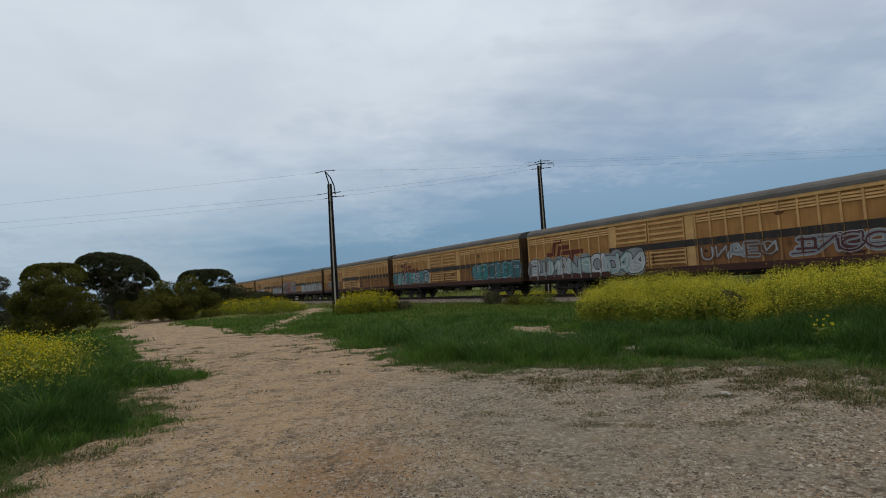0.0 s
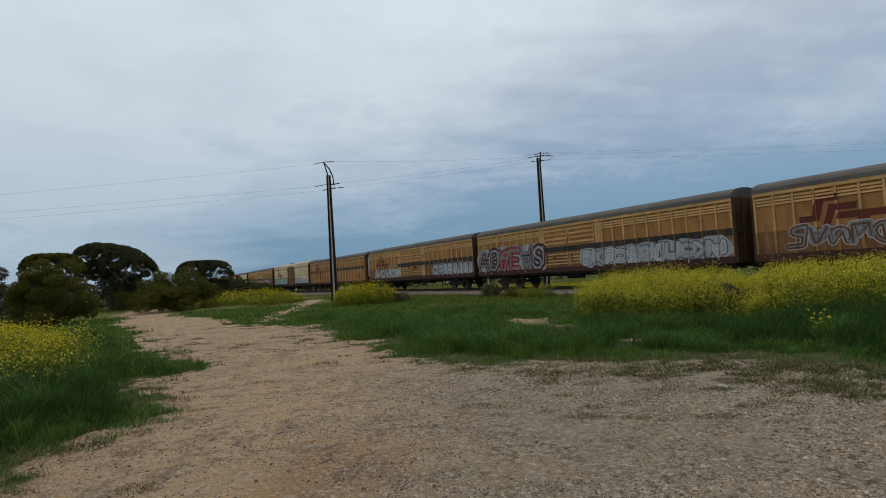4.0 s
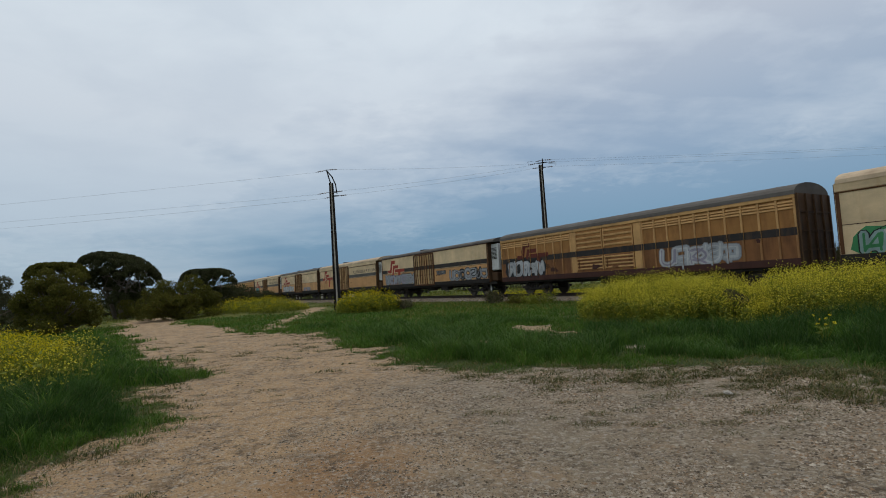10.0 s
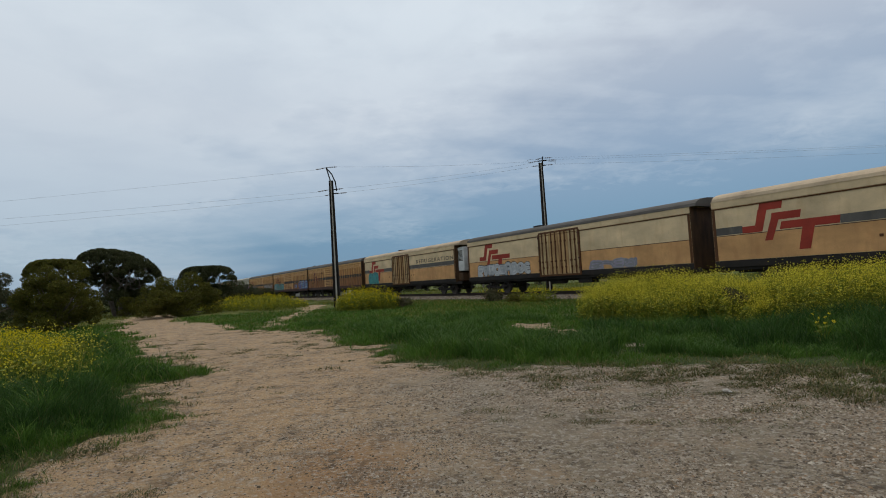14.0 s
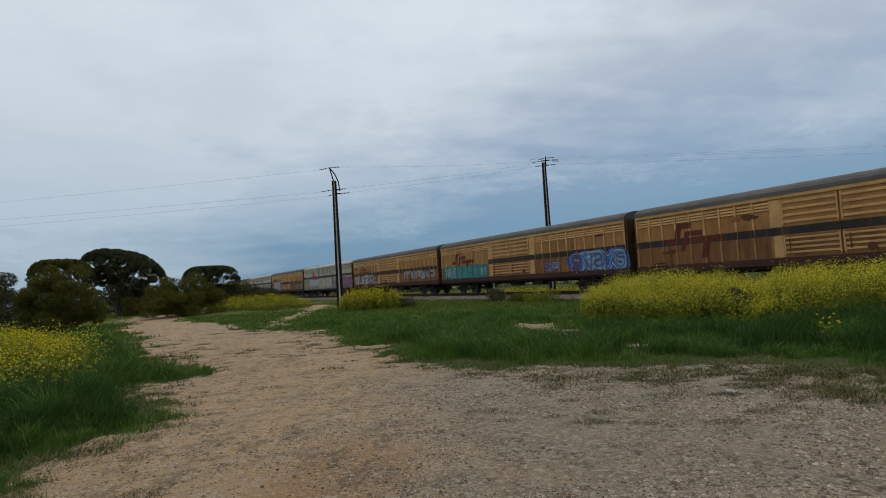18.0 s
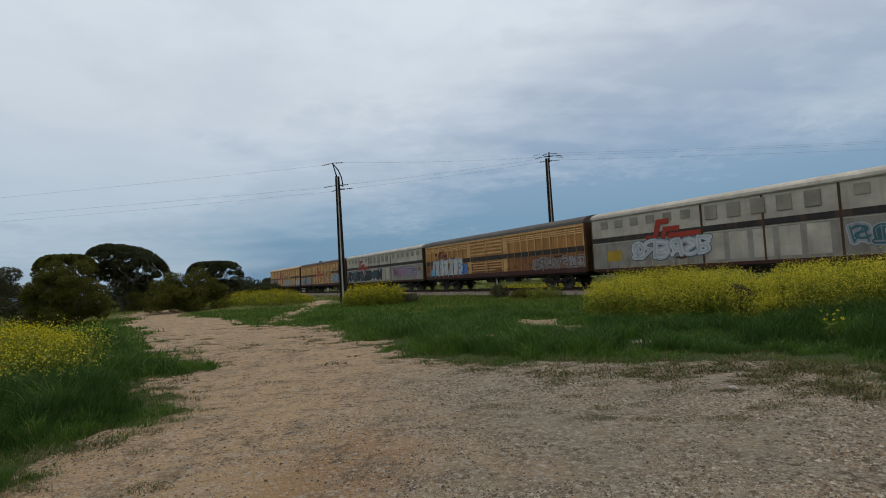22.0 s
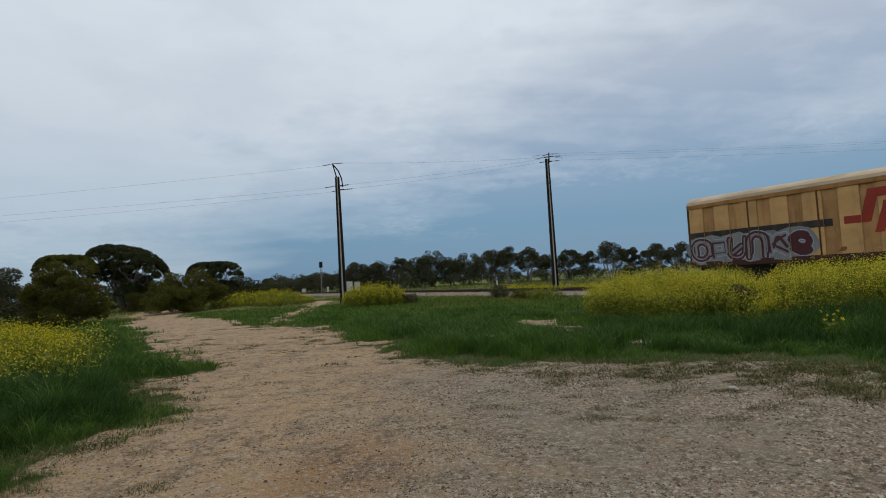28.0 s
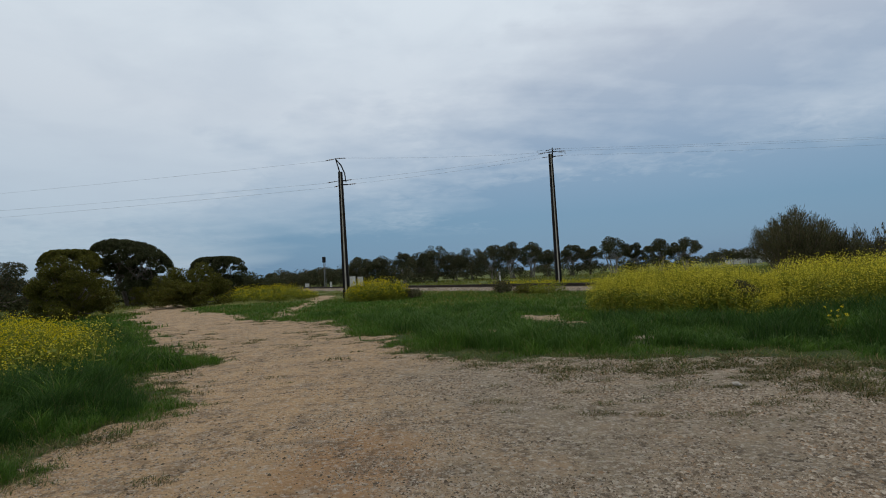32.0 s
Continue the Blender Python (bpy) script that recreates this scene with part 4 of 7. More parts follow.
# multi-purpose van with tall recessed panels ------------------------------------------------------------
def plug_van(roof):
    w = thing("sliding_wall_van", (0, 0, 0), "x", "freight wagon", "wagons of the train")
    bm = boxed(-HALF, HALF, SKIN, 1.44, 1.0, 3.98)
    part("body", bm, M_TAN_RECESS, w)
    far_side(w, 1.5, M_TAN_LIT)
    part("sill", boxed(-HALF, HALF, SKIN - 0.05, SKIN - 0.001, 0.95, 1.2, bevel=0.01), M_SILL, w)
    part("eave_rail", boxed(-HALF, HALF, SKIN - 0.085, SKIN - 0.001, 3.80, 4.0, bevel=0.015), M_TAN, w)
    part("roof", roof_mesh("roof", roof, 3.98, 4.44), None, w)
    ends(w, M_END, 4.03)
    # raised boards in the lighter tan; the shaded gaps are the darker body colour
    board = finish("wall_panel", boxed(0, 0.72, SKIN - 0.05, SKIN - 0.001, 1.2, 3.80, bevel=0.012), M_TAN_LIT)
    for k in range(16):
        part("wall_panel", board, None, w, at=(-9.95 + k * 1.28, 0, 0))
    for x in (-4.3, -7.1, 4.2, 7.4):
        part("wall_seam", boxed(x, x + 0.06, SKIN - 0.07, SKIN - 0.001, 1.2, 3.80), M_RUSTY, w)
    running_gear(w)
    return w


PLUG_CLIPS = [(-9.95 + k * 1.28, -9.95 + k * 1.28 + 0.72) for k in range(16)]
RIBBED_CLIPS = [(-9.98 + k * 0.965, -9.88 + k * 0.965) for k in range(21)]
CLIPS = {"louvre": (LOUVRE_CLIPS, 0.05), "fridge": ([(-12, 12)], 0.02), "panel": ([(-12, 12)], 0.022), "ribbed": (RIBBED_CLIPS, 0.06), "plug": (PLUG_CLIPS, 0.05)}


# paint on the wagons ------------------------------------------------------------
def stripe(w, kind, x0, x1, z0, z1, material, name="stripe"):
    ribs, depth = CLIPS[kind]
    bm = bmesh.new()
    coat(bm, rect(x0, x1, z0, z1), ribs, depth)
    if kind == "louvre":
        for lo, hi in DOOR_CLIPS:
            film(bm, clip_x(rect(x0, x1, z0, z1), lo, hi), SKIN - 0.035)
    return part(name, bm, material, w)


def logo(w, kind, x, z, size, material, stretch=1.0):
    """The operator's mark: three interlocked stepped bars."""
    ribs, depth = CLIPS[kind]
    bm = bmesh.new()
    pieces = [rect(0.0, 0.72, 0.78, 1.04), [(0.44, 0.80), (0.76, 0.80), (0.98, 1.62), (0.64, 1.62)], [(0.66, 1.58), (1.50, 1.58), (1.56, 1.88), (0.72, 1.88)],
              [(1.08, 1.16), (2.10, 1.16), (2.16, 1.44), (1.14, 1.44)], [(0.82, 0.42), (1.10, 0.42), (1.42, 1.30), (1.12, 1.30)],
              [(1.38, 0.80), (3.32, 0.80), (3.36, 1.08), (1.46, 1.08)], [(1.98, 0.0), (2.36, 0.0), (2.56, 0.84), (2.16, 0.84)]]
    for k, p in enumerate(pieces):
        q = [(x + px * size * stretch, z + pz * size) for px, pz in p]
        coat(bm, q, ribs, depth, 0, 0.003 + 0.0006 * k)
        if kind == "louvre":
            for lo, hi in DOOR_CLIPS:
                film(bm, clip_x(q, lo, hi), SKIN - 0.04 - 0.0006 * k)
    return part("logo", bm, material, w, "red emblem of stepped bars")


def lettering(w, kind, words, x0, x1, z0, z1, material):
    """Painted words, filling x0 to x1 and z0 to z1."""
    cu = bpy.data.curves.new("words", "FONT")
    cu.body, cu.extrude, cu.space_character, cu.offset = words, 0.0, 1.25, 0.012
    ob = bpy.data.objects.new("words", cu)
    me = bpy.data.meshes.new_from_object(ob)
    bpy.data.objects.remove(ob)
    co = np.empty(len(me.vertices) * 3, np.float32)
    me.vertices.foreach_get("co", co)
    co = co.reshape(-1, 3)
    lo, hi = co.min(0), co.max(0)
    out = np.zeros_like(co)
    out[:, 0] = x0 + (co[:, 0] - lo[0]) / (hi[0] - lo[0]) * (x1 - x0)
    out[:, 2] = z0 + (co[:, 1] - lo[1]) / (hi[1] - lo[1]) * (z1 - z0)
    out[:, 1] = SKIN - CLIPS[kind][1] - 0.012
    me.vertices.foreach_set("co", out.ravel())
    me.update()
    me.materials.clear()
    me.materials.append(material)
    return part("lettering", me, None, w)


def arc(cx, cz, rx, rz, a0, a1, steps=7):
    return [(cx + rx * math.cos(radians(a0 + (a1 - a0) * k / steps)), cz + rz * math.sin(radians(a0 + (a1 - a0) * k / steps))) for k in range(steps + 1)]


# skeletons of sprayed shapes in a box from -1 to 1: loops, bows, hooks and uprights
STROKES = [
    [arc(0, 0, 1, 1, 80, 430, 11)],
    [arc(0.1, 0.5, 0.9, 0.5, 20, 250, 6) + arc(-0.1, -0.5, 0.9, 0.5, 70, -160, 6)],
    [[(-0.9, -1), (-0.8, 1)], arc(-0.6, 0.5, 1.4, 0.5, 90, -80, 6), [(-0.3, 0), (0.9, -1)]],
    [[(-0.9, -1), (-0.1, 1), (0.3, 0.9), (0.9, -1)], [(-0.5, -0.25), (0.6, -0.25)]],
    [arc(0.2, 0, 1.1, 1, 55, 305, 9)],
    [[(-0.9, 1), (-0.9, -0.2)] + arc(0, -0.3, 0.9, 0.7, 180, 360, 6) + [(0.9, 1)]],
    [[(-0.9, -1), (-0.9, 0.3)] + arc(0, 0.3, 0.9, 0.7, 180, 0, 6) + [(0.9, -1)]],
    [[(0.8, 0.95), (-0.8, 0.9), (-0.8, -0.95), (0.9, -0.9)], [(-0.7, 0.0), (0.6, 0.05)]],
    [[(-0.9, 0.9), (0.9, 1.0)], [(0.0, 0.9), (0.1, -1)]],
    [[(-0.8, 1), (-0.7, -0.9), (0.9, -0.95)]],
    [[(-0.8, -1), (-0.8, 1)], [(0.9, 1), (-0.5, 0.0), (0.9, -1)]],
    [[(-0.9, -1), (-0.8, 1), (0.7, -0.9), (0.9, 1)]],
    [[(-0.8, -1), (-0.8, 1)], arc(-0.7, 0.5, 1.4, 0.45, 90, -90, 6), arc(-0.7, -0.45, 1.5, 0.5, 90, -90, 6)],
]


def ribbon(bm, pts, half, lay, ink, level):
    """A sprayed stroke of even width with rounded ends along a line of (x, z)."""
    for q, ((ax, az), (bx, bz)) in enumerate(zip(pts, pts[1:])):
        d = math.hypot(bx - ax, bz - az) or 1e-6
        ux, uz = (bx - ax) / d, (bz - az) / d
        e = half * 0.75
        quad = [(ax - uz * half, az + ux * half), (ax - ux * e - uz * half * 0.5, az - uz * e + ux * half * 0.5), (ax - ux * e + uz * half * 0.5, az - uz * e - ux * half * 0.5), (ax + uz * half, az - ux * half),
                (bx + uz * half, bz - ux * half), (bx + ux * e + uz * half * 0.5, bz + uz * e - ux * half * 0.5), (bx + ux * e - uz * half * 0.5, bz + uz * e + ux * half * 0.5), (bx - uz * half, bz + ux * half)]
        lay(bm, [(px, min(max(pz, 1.02), 3.66)) for px, pz in quad], ink, level + 0.02 * q)


def graffiti(w, kind, x0, x1, z0, z1, fills, line, seed, n=None, shade=None, loose=1.0, bubbles=False):
    """A sprayed piece: lumpy letter-like shapes, each its own part, over a cloud of shade."""
    r = random.Random(seed)
    ribs, depth = CLIPS[kind]
    names = list(fills) + [line] + ([shade] if shade else [])
    hi, wide = z1 - z0, x1 - x0

    def lay(bm, poly, mi, level):
        coat(bm, poly, ribs, depth, mi, 0.006 + 0.0012 * level)
        if kind == "louvre":
            for lo, up_ in DOOR_CLIPS:
                film(bm, clip_x(poly, lo, up_), SKIN - 0.074 - 0.0012 * level, mi)

    def lump(cx, cz, rx, rz, jag, points=16, square=0.6):
        out = []
        ph = r.random() * 6.28
        for k in range(points):
            a = ph + 2 * math.pi * k / points
            c, s = math.cos(a), math.sin(a)
            q = (abs(c) ** 4 + abs(s) ** 4) ** -0.25 * square + (1 - square)
            j = 1 + r.uniform(-jag, jag)
            out.append((cx + rx * c * q * j, min(max(cz + rz * s * q * j, 1.02), 3.66)))
        return out

    def close(bm, parent):
        me = finish("graffiti", bm, *[SPRAY[q] for q in names])
        return part("graffiti", me, None, parent)

    holder = w
    if shade:
        bm = bmesh.new()
        m = max(2, int(wide / 1.1))
        for k in range(m):
            lay(bm, lump(x0 + wide * (k + 0.5) / m, z0 + hi * 0.5, wide / m * 0.72, hi * 0.52, 0.12), len(fills) + 1, 0.1 * k)
        holder = close(bm, w)
    n = n or max(3, int(wide / (hi * 0.75)))
    thick = 0.30 if bubbles else 0.24
    last = None
    for k in range(n):
        bm = bmesh.new()
        slot = wide / n
        cx, cz = x0 + slot * (k + 0.5), z0 + hi * 0.5 + r.uniform(-0.04, 0.04) * hi
        rx, rz = slot * r.uniform(0.52, 0.70), hi * r.uniform(0.36, 0.49)
        mi = k % len(fills) if r.random() < 0.7 else r.randrange(len(fills))
        form = r.choice([f for f in range(len(STROKES)) if f != last])
        last, lean = form, r.uniform(-0.16, 0.16) * loose
        # turned over, and crossed by a bar of another, so that no shape spells anything
        fx, fz = r.choice(((-1, -1), (-1, 1), (1, -1))), r.uniform(0.75, 1.0)
        shape = [[(px * fx[0], pz * fx[1]) for px, pz in line_] for line_ in STROKES[form]]
        shape += [[(0.25 - px * fz, pz * 0.8 * fz + 0.2) for px, pz in r.choice(STROKES[r.randrange(len(STROKES))])]]
        broad_ = min(thick * hi, slot * (0.40 if bubbles else 0.32))
        for grow, ink, level in ((broad_ * 0.24 + 0.022, len(fills), 1), (0.0, mi, 3), (-broad_ * 0.72, (mi + 1) % len(fills), 4.5)):
            if grow < 0 and len(fills) < 2:
                continue
            for q, line_ in enumerate(shape):
                pts = [(cx + (px + lean * pz) * (rx - broad_ * 0.4), cz + pz * (rz - broad_ * 0.4)) for px, pz in line_]
                ribbon(bm, pts, broad_ * 0.5 * (1 + 0.18 * math.sin(3 * k + q)) + grow * 0.5, lay, ink, level + 0.12 * (k % 4) + 0.25 * q)
        close(bm, holder)


def smudges(w, kind, seed, n, x0=-9.6, x1=9.6):
    """Worn spots of rust and soot on a side, each its own shape."""
    r = random.Random(seed)
    ribs, depth = CLIPS[kind]
    for k in range(n):
        bm = bmesh.new()
        cx, cz, rx, rz = r.uniform(x0, x1), r.choice((1.42, 1.5, 1.6, 1.8, 1.95, 2.05, 3.2)) + r.uniform(-0.12, 0.12), r.uniform(0.12, 0.5), r.uniform(0.06, 0.2)
        out = []
        for q in range(12):
            a_ = 2 * math.pi * q / 12
            j = r.uniform(0.55, 1.2)
            out.append((cx + rx * math.cos(a_) * j, max(cz + rz * math.sin(a_) * j, 1.31)))
        coat(bm, out, ribs, depth, 0, 0.001)
        if kind == "louvre":
            for lo, up_ in DOOR_CLIPS:
                film(bm, clip_x(out, lo, up_), SKIN - 0.0695)
        part("rust_spot", bm, r.choice((M_RUSTY, M_SILL, M_TAN_LOW)), w)


def patch(w, kind, x0, x1, z0, z1, material, name="paint_patch"):
    return stripe(w, kind, x0, x1, z0, z1, material, name)


# the consist, from the tail forwards ------------------------------------------------------------
REARS = [-0.15, 20.85, 41.5, 62.2, 82.85, 103.55, 124.25, 145.0, 165.95, 187.05, 207.7, 228.3, 249.1, 270.5, 290.95, 311.9, 332.65, 353.6, 374.8, 395.7]
KINDS = ["plug_light", "plug", "panel", "louvre", "panel", "louvre", "louvre", "louvre", "fridge", "fridge_bare", "fridge", "fridge_dark", "louvre", "fridge_plain", "ribbed", "louvre", "louvre", "louvre", "louvre", "louvre"]
LABELS = {
    0: "tan sliding-wall freight van with dark sprayed lettering, last of the train", 1: "rusty tan sliding-wall freight van with red emblem and blue graffiti",
    2: "dirty white panelled freight van with black and white graffiti", 3: "tan louvred freight van with white and blue graffiti",
    4: "dirty white panelled freight van with silver and purple graffiti", 5: "tan louvred freight van with white graffiti over a red emblem",
    6: "tan louvred freight van with teal and blue graffiti", 7: "tan louvred freight van with a black stripe and faded emblem",
    8: "cream refrigerated van with red emblem and teal graffiti", 9: "cream refrigerated van with rusty doors and bubble graffiti",
    10: "cream refrigerated van with big red emblem and dark lettering", 11: "cream refrigerated van with grey bubble graffiti and black stripe",
    12: "tan louvred freight van with two silver graffiti pieces", 13: "cream refrigerated van with green and lilac graffiti",
    14: "brown ribbed van with faded red emblem and dark lettering", 15: "tan louvred freight van with white graffiti beside the doors",
    16: "tan louvred freight van with red and white graffiti", 17: "plain tan louvred freight van with white outline graffiti",
    18: "tan louvred freight van with dark teal graffiti", 19: "tan louvred freight van with long white and grey graffiti"}
PROTOTYPES = {}
MAKERS = {"louvre": louvre_van, "panel": panel_van, "ribbed": ribbed_van, "plug": lambda: plug_van(M_ROOF_BROWN), "plug_light": lambda: plug_van(M_ROOF_LIGHT),
          "fridge": lambda: fridge_van(M_ROOF_LIGHT), "fridge_dark": lambda: fridge_van(M_ROOF, gutter=3.98, crown=4.42), "fridge_bare": lambda: fridge_van(M_ROOF, False, -1.4), "fridge_plain": lambda: fridge_van(M_ROOF_LIGHT, False, -1.2, 4.60, 3.71, M_CREAM)}
WAGONS = []
for i, kind in enumerate(KINDS):
    here = REARS[i] + 10.0 + tail_at(0)
    m = pose(*on_line(here, 0, RAIL_Z), 0, 0, HEADING)
    if kind in PROTOTYPES:
        w = copy_thing(PROTOTYPES[kind], m)
    else:
        w = PROTOTYPES[kind] = MAKERS[kind]()
        w.matrix_basis = m
    tagged(w, LABELS[i])
    WAGONS.append(w)
# sprayed work and marks come after all copies, so that each wagon wears its own
W = WAGONS
for i in (3, 5, 6, 7, 12, 15, 16, 17, 18, 19):
    stripe(W[i], "louvre", -3.0 if i in (17, 19, 15, 6) else -9.98, 9.98, 2.26, 2.60, M_STRIPE)
for i in (3, 5, 6, 7, 12, 15, 17, 18, 19):
    logo(W[i], "louvre", -8.2, 1.75 if i != 7 else 1.55, 0.95, M_MAROON)
for i, kind in enumerate(KINDS):
    smudges(W[i], kind.split("_")[0], 900 + i, {"louvre": 9, "fridge": 0, "panel": 2, "ribbed": 0, "plug": 7}[kind.split("_")[0]])
graffiti(W[19], "louvre", -9.9, -0.8, 1.05, 2.4, ("white", "silver", "pale_teal"), "black", 191, 10, "grey")
graffiti(W[19], "louvre", 2.5, 6.0, 1.4, 2.3, ("grey", "brown", "silver"), "brown", 192, 5, loose=0.4)
graffiti(W[19], "louvre", 6.6, 9.9, 1.4, 2.25, ("wine", "grey"), "silver", 193, 4, loose=0.5)
graffiti(W[18], "louvre", -9.9, -2.9, 1.35, 2.45, ("deep_teal", "teal", "silver"), "silver", 181, 8, "deep_teal")
graffiti(W[18], "louvre", 4.2, 9.9, 1.3, 2.5, ("deep_teal", "teal", "deep_teal"), "silver", 182, 6, "deep_teal")
graffiti(W[17], "louvre", -8.7, -4.3, 1.4, 2.4, ("brown", "grey"), "white", 171, 6, loose=1.4)
graffiti(W[16], "louvre", -9.9, -2.6, 1.15, 2.95, ("grey", "wine", "silver", "red"), "black", 161, 6, "silver")
graffiti(W[16], "louvre", 0.8, 9.6, 1.2, 2.3, ("white", "silver"), "black", 162, 11, "silver")
graffiti(W[15], "louvre", -8.6, -2.3, 1.2, 2.25, ("silver", "white"), "brown", 151, 8)
graffiti(W[15], "louvre", 3.8, 9.8, 1.15, 2.22, ("white", "silver"), "deep_teal", 152, 8, "grey")
logo(W[14], "ribbed", -8.2, 1.6, 1.1, M_MAROON)
stripe(W[14], "ribbed", -9.98, -8.2, 2.55, 2.85, M_STRIPE)
stripe(W[14], "ribbed", -0.8, 9.4, 2.55, 2.85, M_STRIPE)
lettering(W[14], "ribbed", "REFRIGERATION", -4.3, -0.9, 2.55, 2.90, M_LETTER)
logo(W[13], "fridge", -8.2, 1.75, 1.05, M_RED)
graffiti(W[13], "fridge", -9.3, -1.7, 1.2, 2.3, ("pale_teal", "green", "white"), "black", 131, 10, "green", bubbles=True)
graffiti(W[13], "fridge", 2.3, 4.8, 1.25, 2.2, ("lilac", "silver"), "grey", 132, 5, loose=1.3, bubbles=True)
graffiti(W[13], "fridge", 5.0, 9.4, 1.25, 1.95, ("white", "lilac"), "lilac", 133, 6)
graffiti(W[12], "louvre", -9.3, -5.5, 1.15, 2.45, ("silver", "white"), "black", 121, 5, "black")
graffiti(W[12], "louvre", 3.4, 7.4, 1.15, 2.35, ("lilac", "silver", "white"), "grey", 122, 5)
for i, g, door in ((11, M_STRIPE, -2.6), (10, M_GREY_STRIPE, -2.6), (8, M_GREY_STRIPE, -2.6)):
    stripe(W[i], "fridge", -9.9, -8.6, 2.50, 2.84, g)
    stripe(W[i], "fridge", -4.8, door - 0.1, 2.50, 2.84, g)
    stripe(W[i], "fridge", door + 3.6, 9.0, 2.50, 2.84, g)
part("stripe", boxed(-2.58, 0.84, SKIN - 0.061, SKIN - 0.056, 2.52, 2.86), M_STRIPE, W[11])
logo(W[11], "fridge", -8.5, 1.65, 1.12, M_RED)
graffiti(W[11], "fridge", -9.1, -2.8, 1.25, 2.35, ("silver", "grey", "lilac"), "black", 111, 7, loose=0.7, bubbles=True)
graffiti(W[11], "fridge", 1.4, 2.9, 1.9, 2.3, ("black", "grey"), "black", 113, 5, loose=1.5)
graffiti(W[11], "fridge", 3.6, 8.9, 1.25, 2.3, ("grey", "silver", "black"), "black", 112, 7)
logo(W[10], "fridge", -8.6, 1.60, 1.14, M_RED)
lettering(W[10], "fridge", "REFRIGERATION", 2.4, 8.9, 2.93, 3.28, M_LETTER)
logo(W[9], "fridge", -8.4, 1.65, 1.12, M_RED)
graffiti(W[9], "fridge", -8.7, -2.5, 1.25, 2.25, ("white", "silver"), "black", 91, 9, bubbles=True)
graffiti(W[9], "fridge", 2.9, 6.2, 1.25, 1.85, ("lilac", "grey"), "lilac", 92, 4, loose=1.6, bubbles=True)
logo(W[8], "fridge", -8.6, 1.60, 1.14, M_RED)
graffiti(W[8], "fridge", -8.7, -6.4, 1.2, 2.5, ("teal",), "deep_teal", 81, 3, "teal", 0.5, bubbles=True)
lettering(W[8], "fridge", "REFRIGERATION", 2.4, 8.9, 2.93, 3.28, M_LETTER)
graffiti(W[6], "louvre", -9.4, -3.4, 1.25, 2.35, ("teal", "pale_teal", "teal"), "deep_teal", 61, 7, "teal", bubbles=True)
graffiti(W[6], "louvre", 5.7, 9.9, 1.15, 2.45, ("blue", "sky_blue", "purple"), "white", 62, 5, "blue")
graffiti(W[6], "louvre", 3.2, 4.5, 1.4, 2.0, ("purple", "sky_blue"), "brown", 63, 3)
graffiti(W[5], "louvre", -9.8, -3.4, 1.25, 2.4, ("silver", "white", "grey"), "black", 51, 8)
graffiti(W[5], "louvre", 3.3, 9.4, 1.5, 2.35, ("grey", "silver", "grey"), "brown", 52, 7, loose=0.4)
for i in (4, 2):
    stripe(W[i], "panel", -9.98, 9.98, 2.62, 2.90, M_STRIPE)
logo(W[4], "panel", -6.2, 1.75, 0.95, M_RED)
graffiti(W[4], "panel", -7.2, -2.5, 1.35, 2.65, ("silver", "white"), "deep_teal", 41, 6)
patch(W[4], "panel", -8.9, -7.9, 1.5, 2.1, SPRAY["yellow"])
graffiti(W[4], "panel", 3.1, 6.6, 1.4, 2.4, ("grey", "deep_teal"), "silver", 42, 5)
graffiti(W[4], "panel", 6.9, 9.9, 1.2, 2.35, ("purple", "pink"), "purple", 43, 4, "purple")
graffiti(W[3], "louvre", -8.6, -3.9, 1.15, 2.7, ("white", "silver", "white"), "grey", 31, 6, "silver", 1.4)
graffiti(W[3], "louvre", -9.1, -8.3, 1.15, 1.9, ("sky_blue",), "sky_blue", 33, 1, bubbles=True)
graffiti(W[3], "louvre", -4.3, -3.1, 1.2, 2.3, ("sky_blue", "blue"), "sky_blue", 34, 2, bubbles=True)
graffiti(W[3], "louvre", 5.1, 9.9, 1.2, 2.1, ("brown", "grey"), "grey", 32, 7, loose=0.5)
logo(W[2], "panel", -6.4, 1.75, 1.0, M_RED)
graffiti(W[2], "panel", -9.7, 0.6, 1.1, 2.55, ("black", "black", "deep_teal"), "silver", 21, 10, bubbles=True)
graffiti(W[2], "panel", 3.7, 8.7, 1.35, 2.45, ("purple", "pink", "lilac"), "purple", 22, 5, loose=0.4)
stripe(W[1], "plug", -9.98, -2.4, 2.30, 2.62, M_STRIPE)
stripe(W[1], "plug", 4.4, 9.98, 2.55, 2.85, M_STRIPE)
logo(W[1], "plug", -2.3, 1.55, 1.02, M_RED)
lettering(W[1], "plug", "RAIL", 1.1, 4.2, 2.25, 2.95, M_LETTER)
lettering(W[1], "plug", "MULTI-FREIGHTER", 5.5, 9.8, 3.0, 3.3, M_LETTER)
graffiti(W[1], "plug", -9.9, -4.1, 1.15, 2.25, ("grey", "silver", "deep_teal"), "grey", 11, 6)
graffiti(W[1], "plug", 1.1, 4.3, 1.2, 2.15, ("yellow", "salmon", "white"), "brown", 13, 5, loose=0.6)
graffiti(W[1], "plug", 5.0, 9.9, 1.15, 2.5, ("pale_teal", "sky_blue", "silver"), "black", 12, 5)
stripe(W[0], "plug", -9.98, -3.8, 2.32, 2.62, M_STRIPE)
stripe(W[0], "plug", 4.2, 9.98, 2.40, 2.70, M_STRIPE)
logo(W[0], "plug", -3.4, 1.45, 1.14, M_RED)
lettering(W[0], "plug", "RAIL", 0.7, 3.4, 2.25, 2.88, M_LETTER)
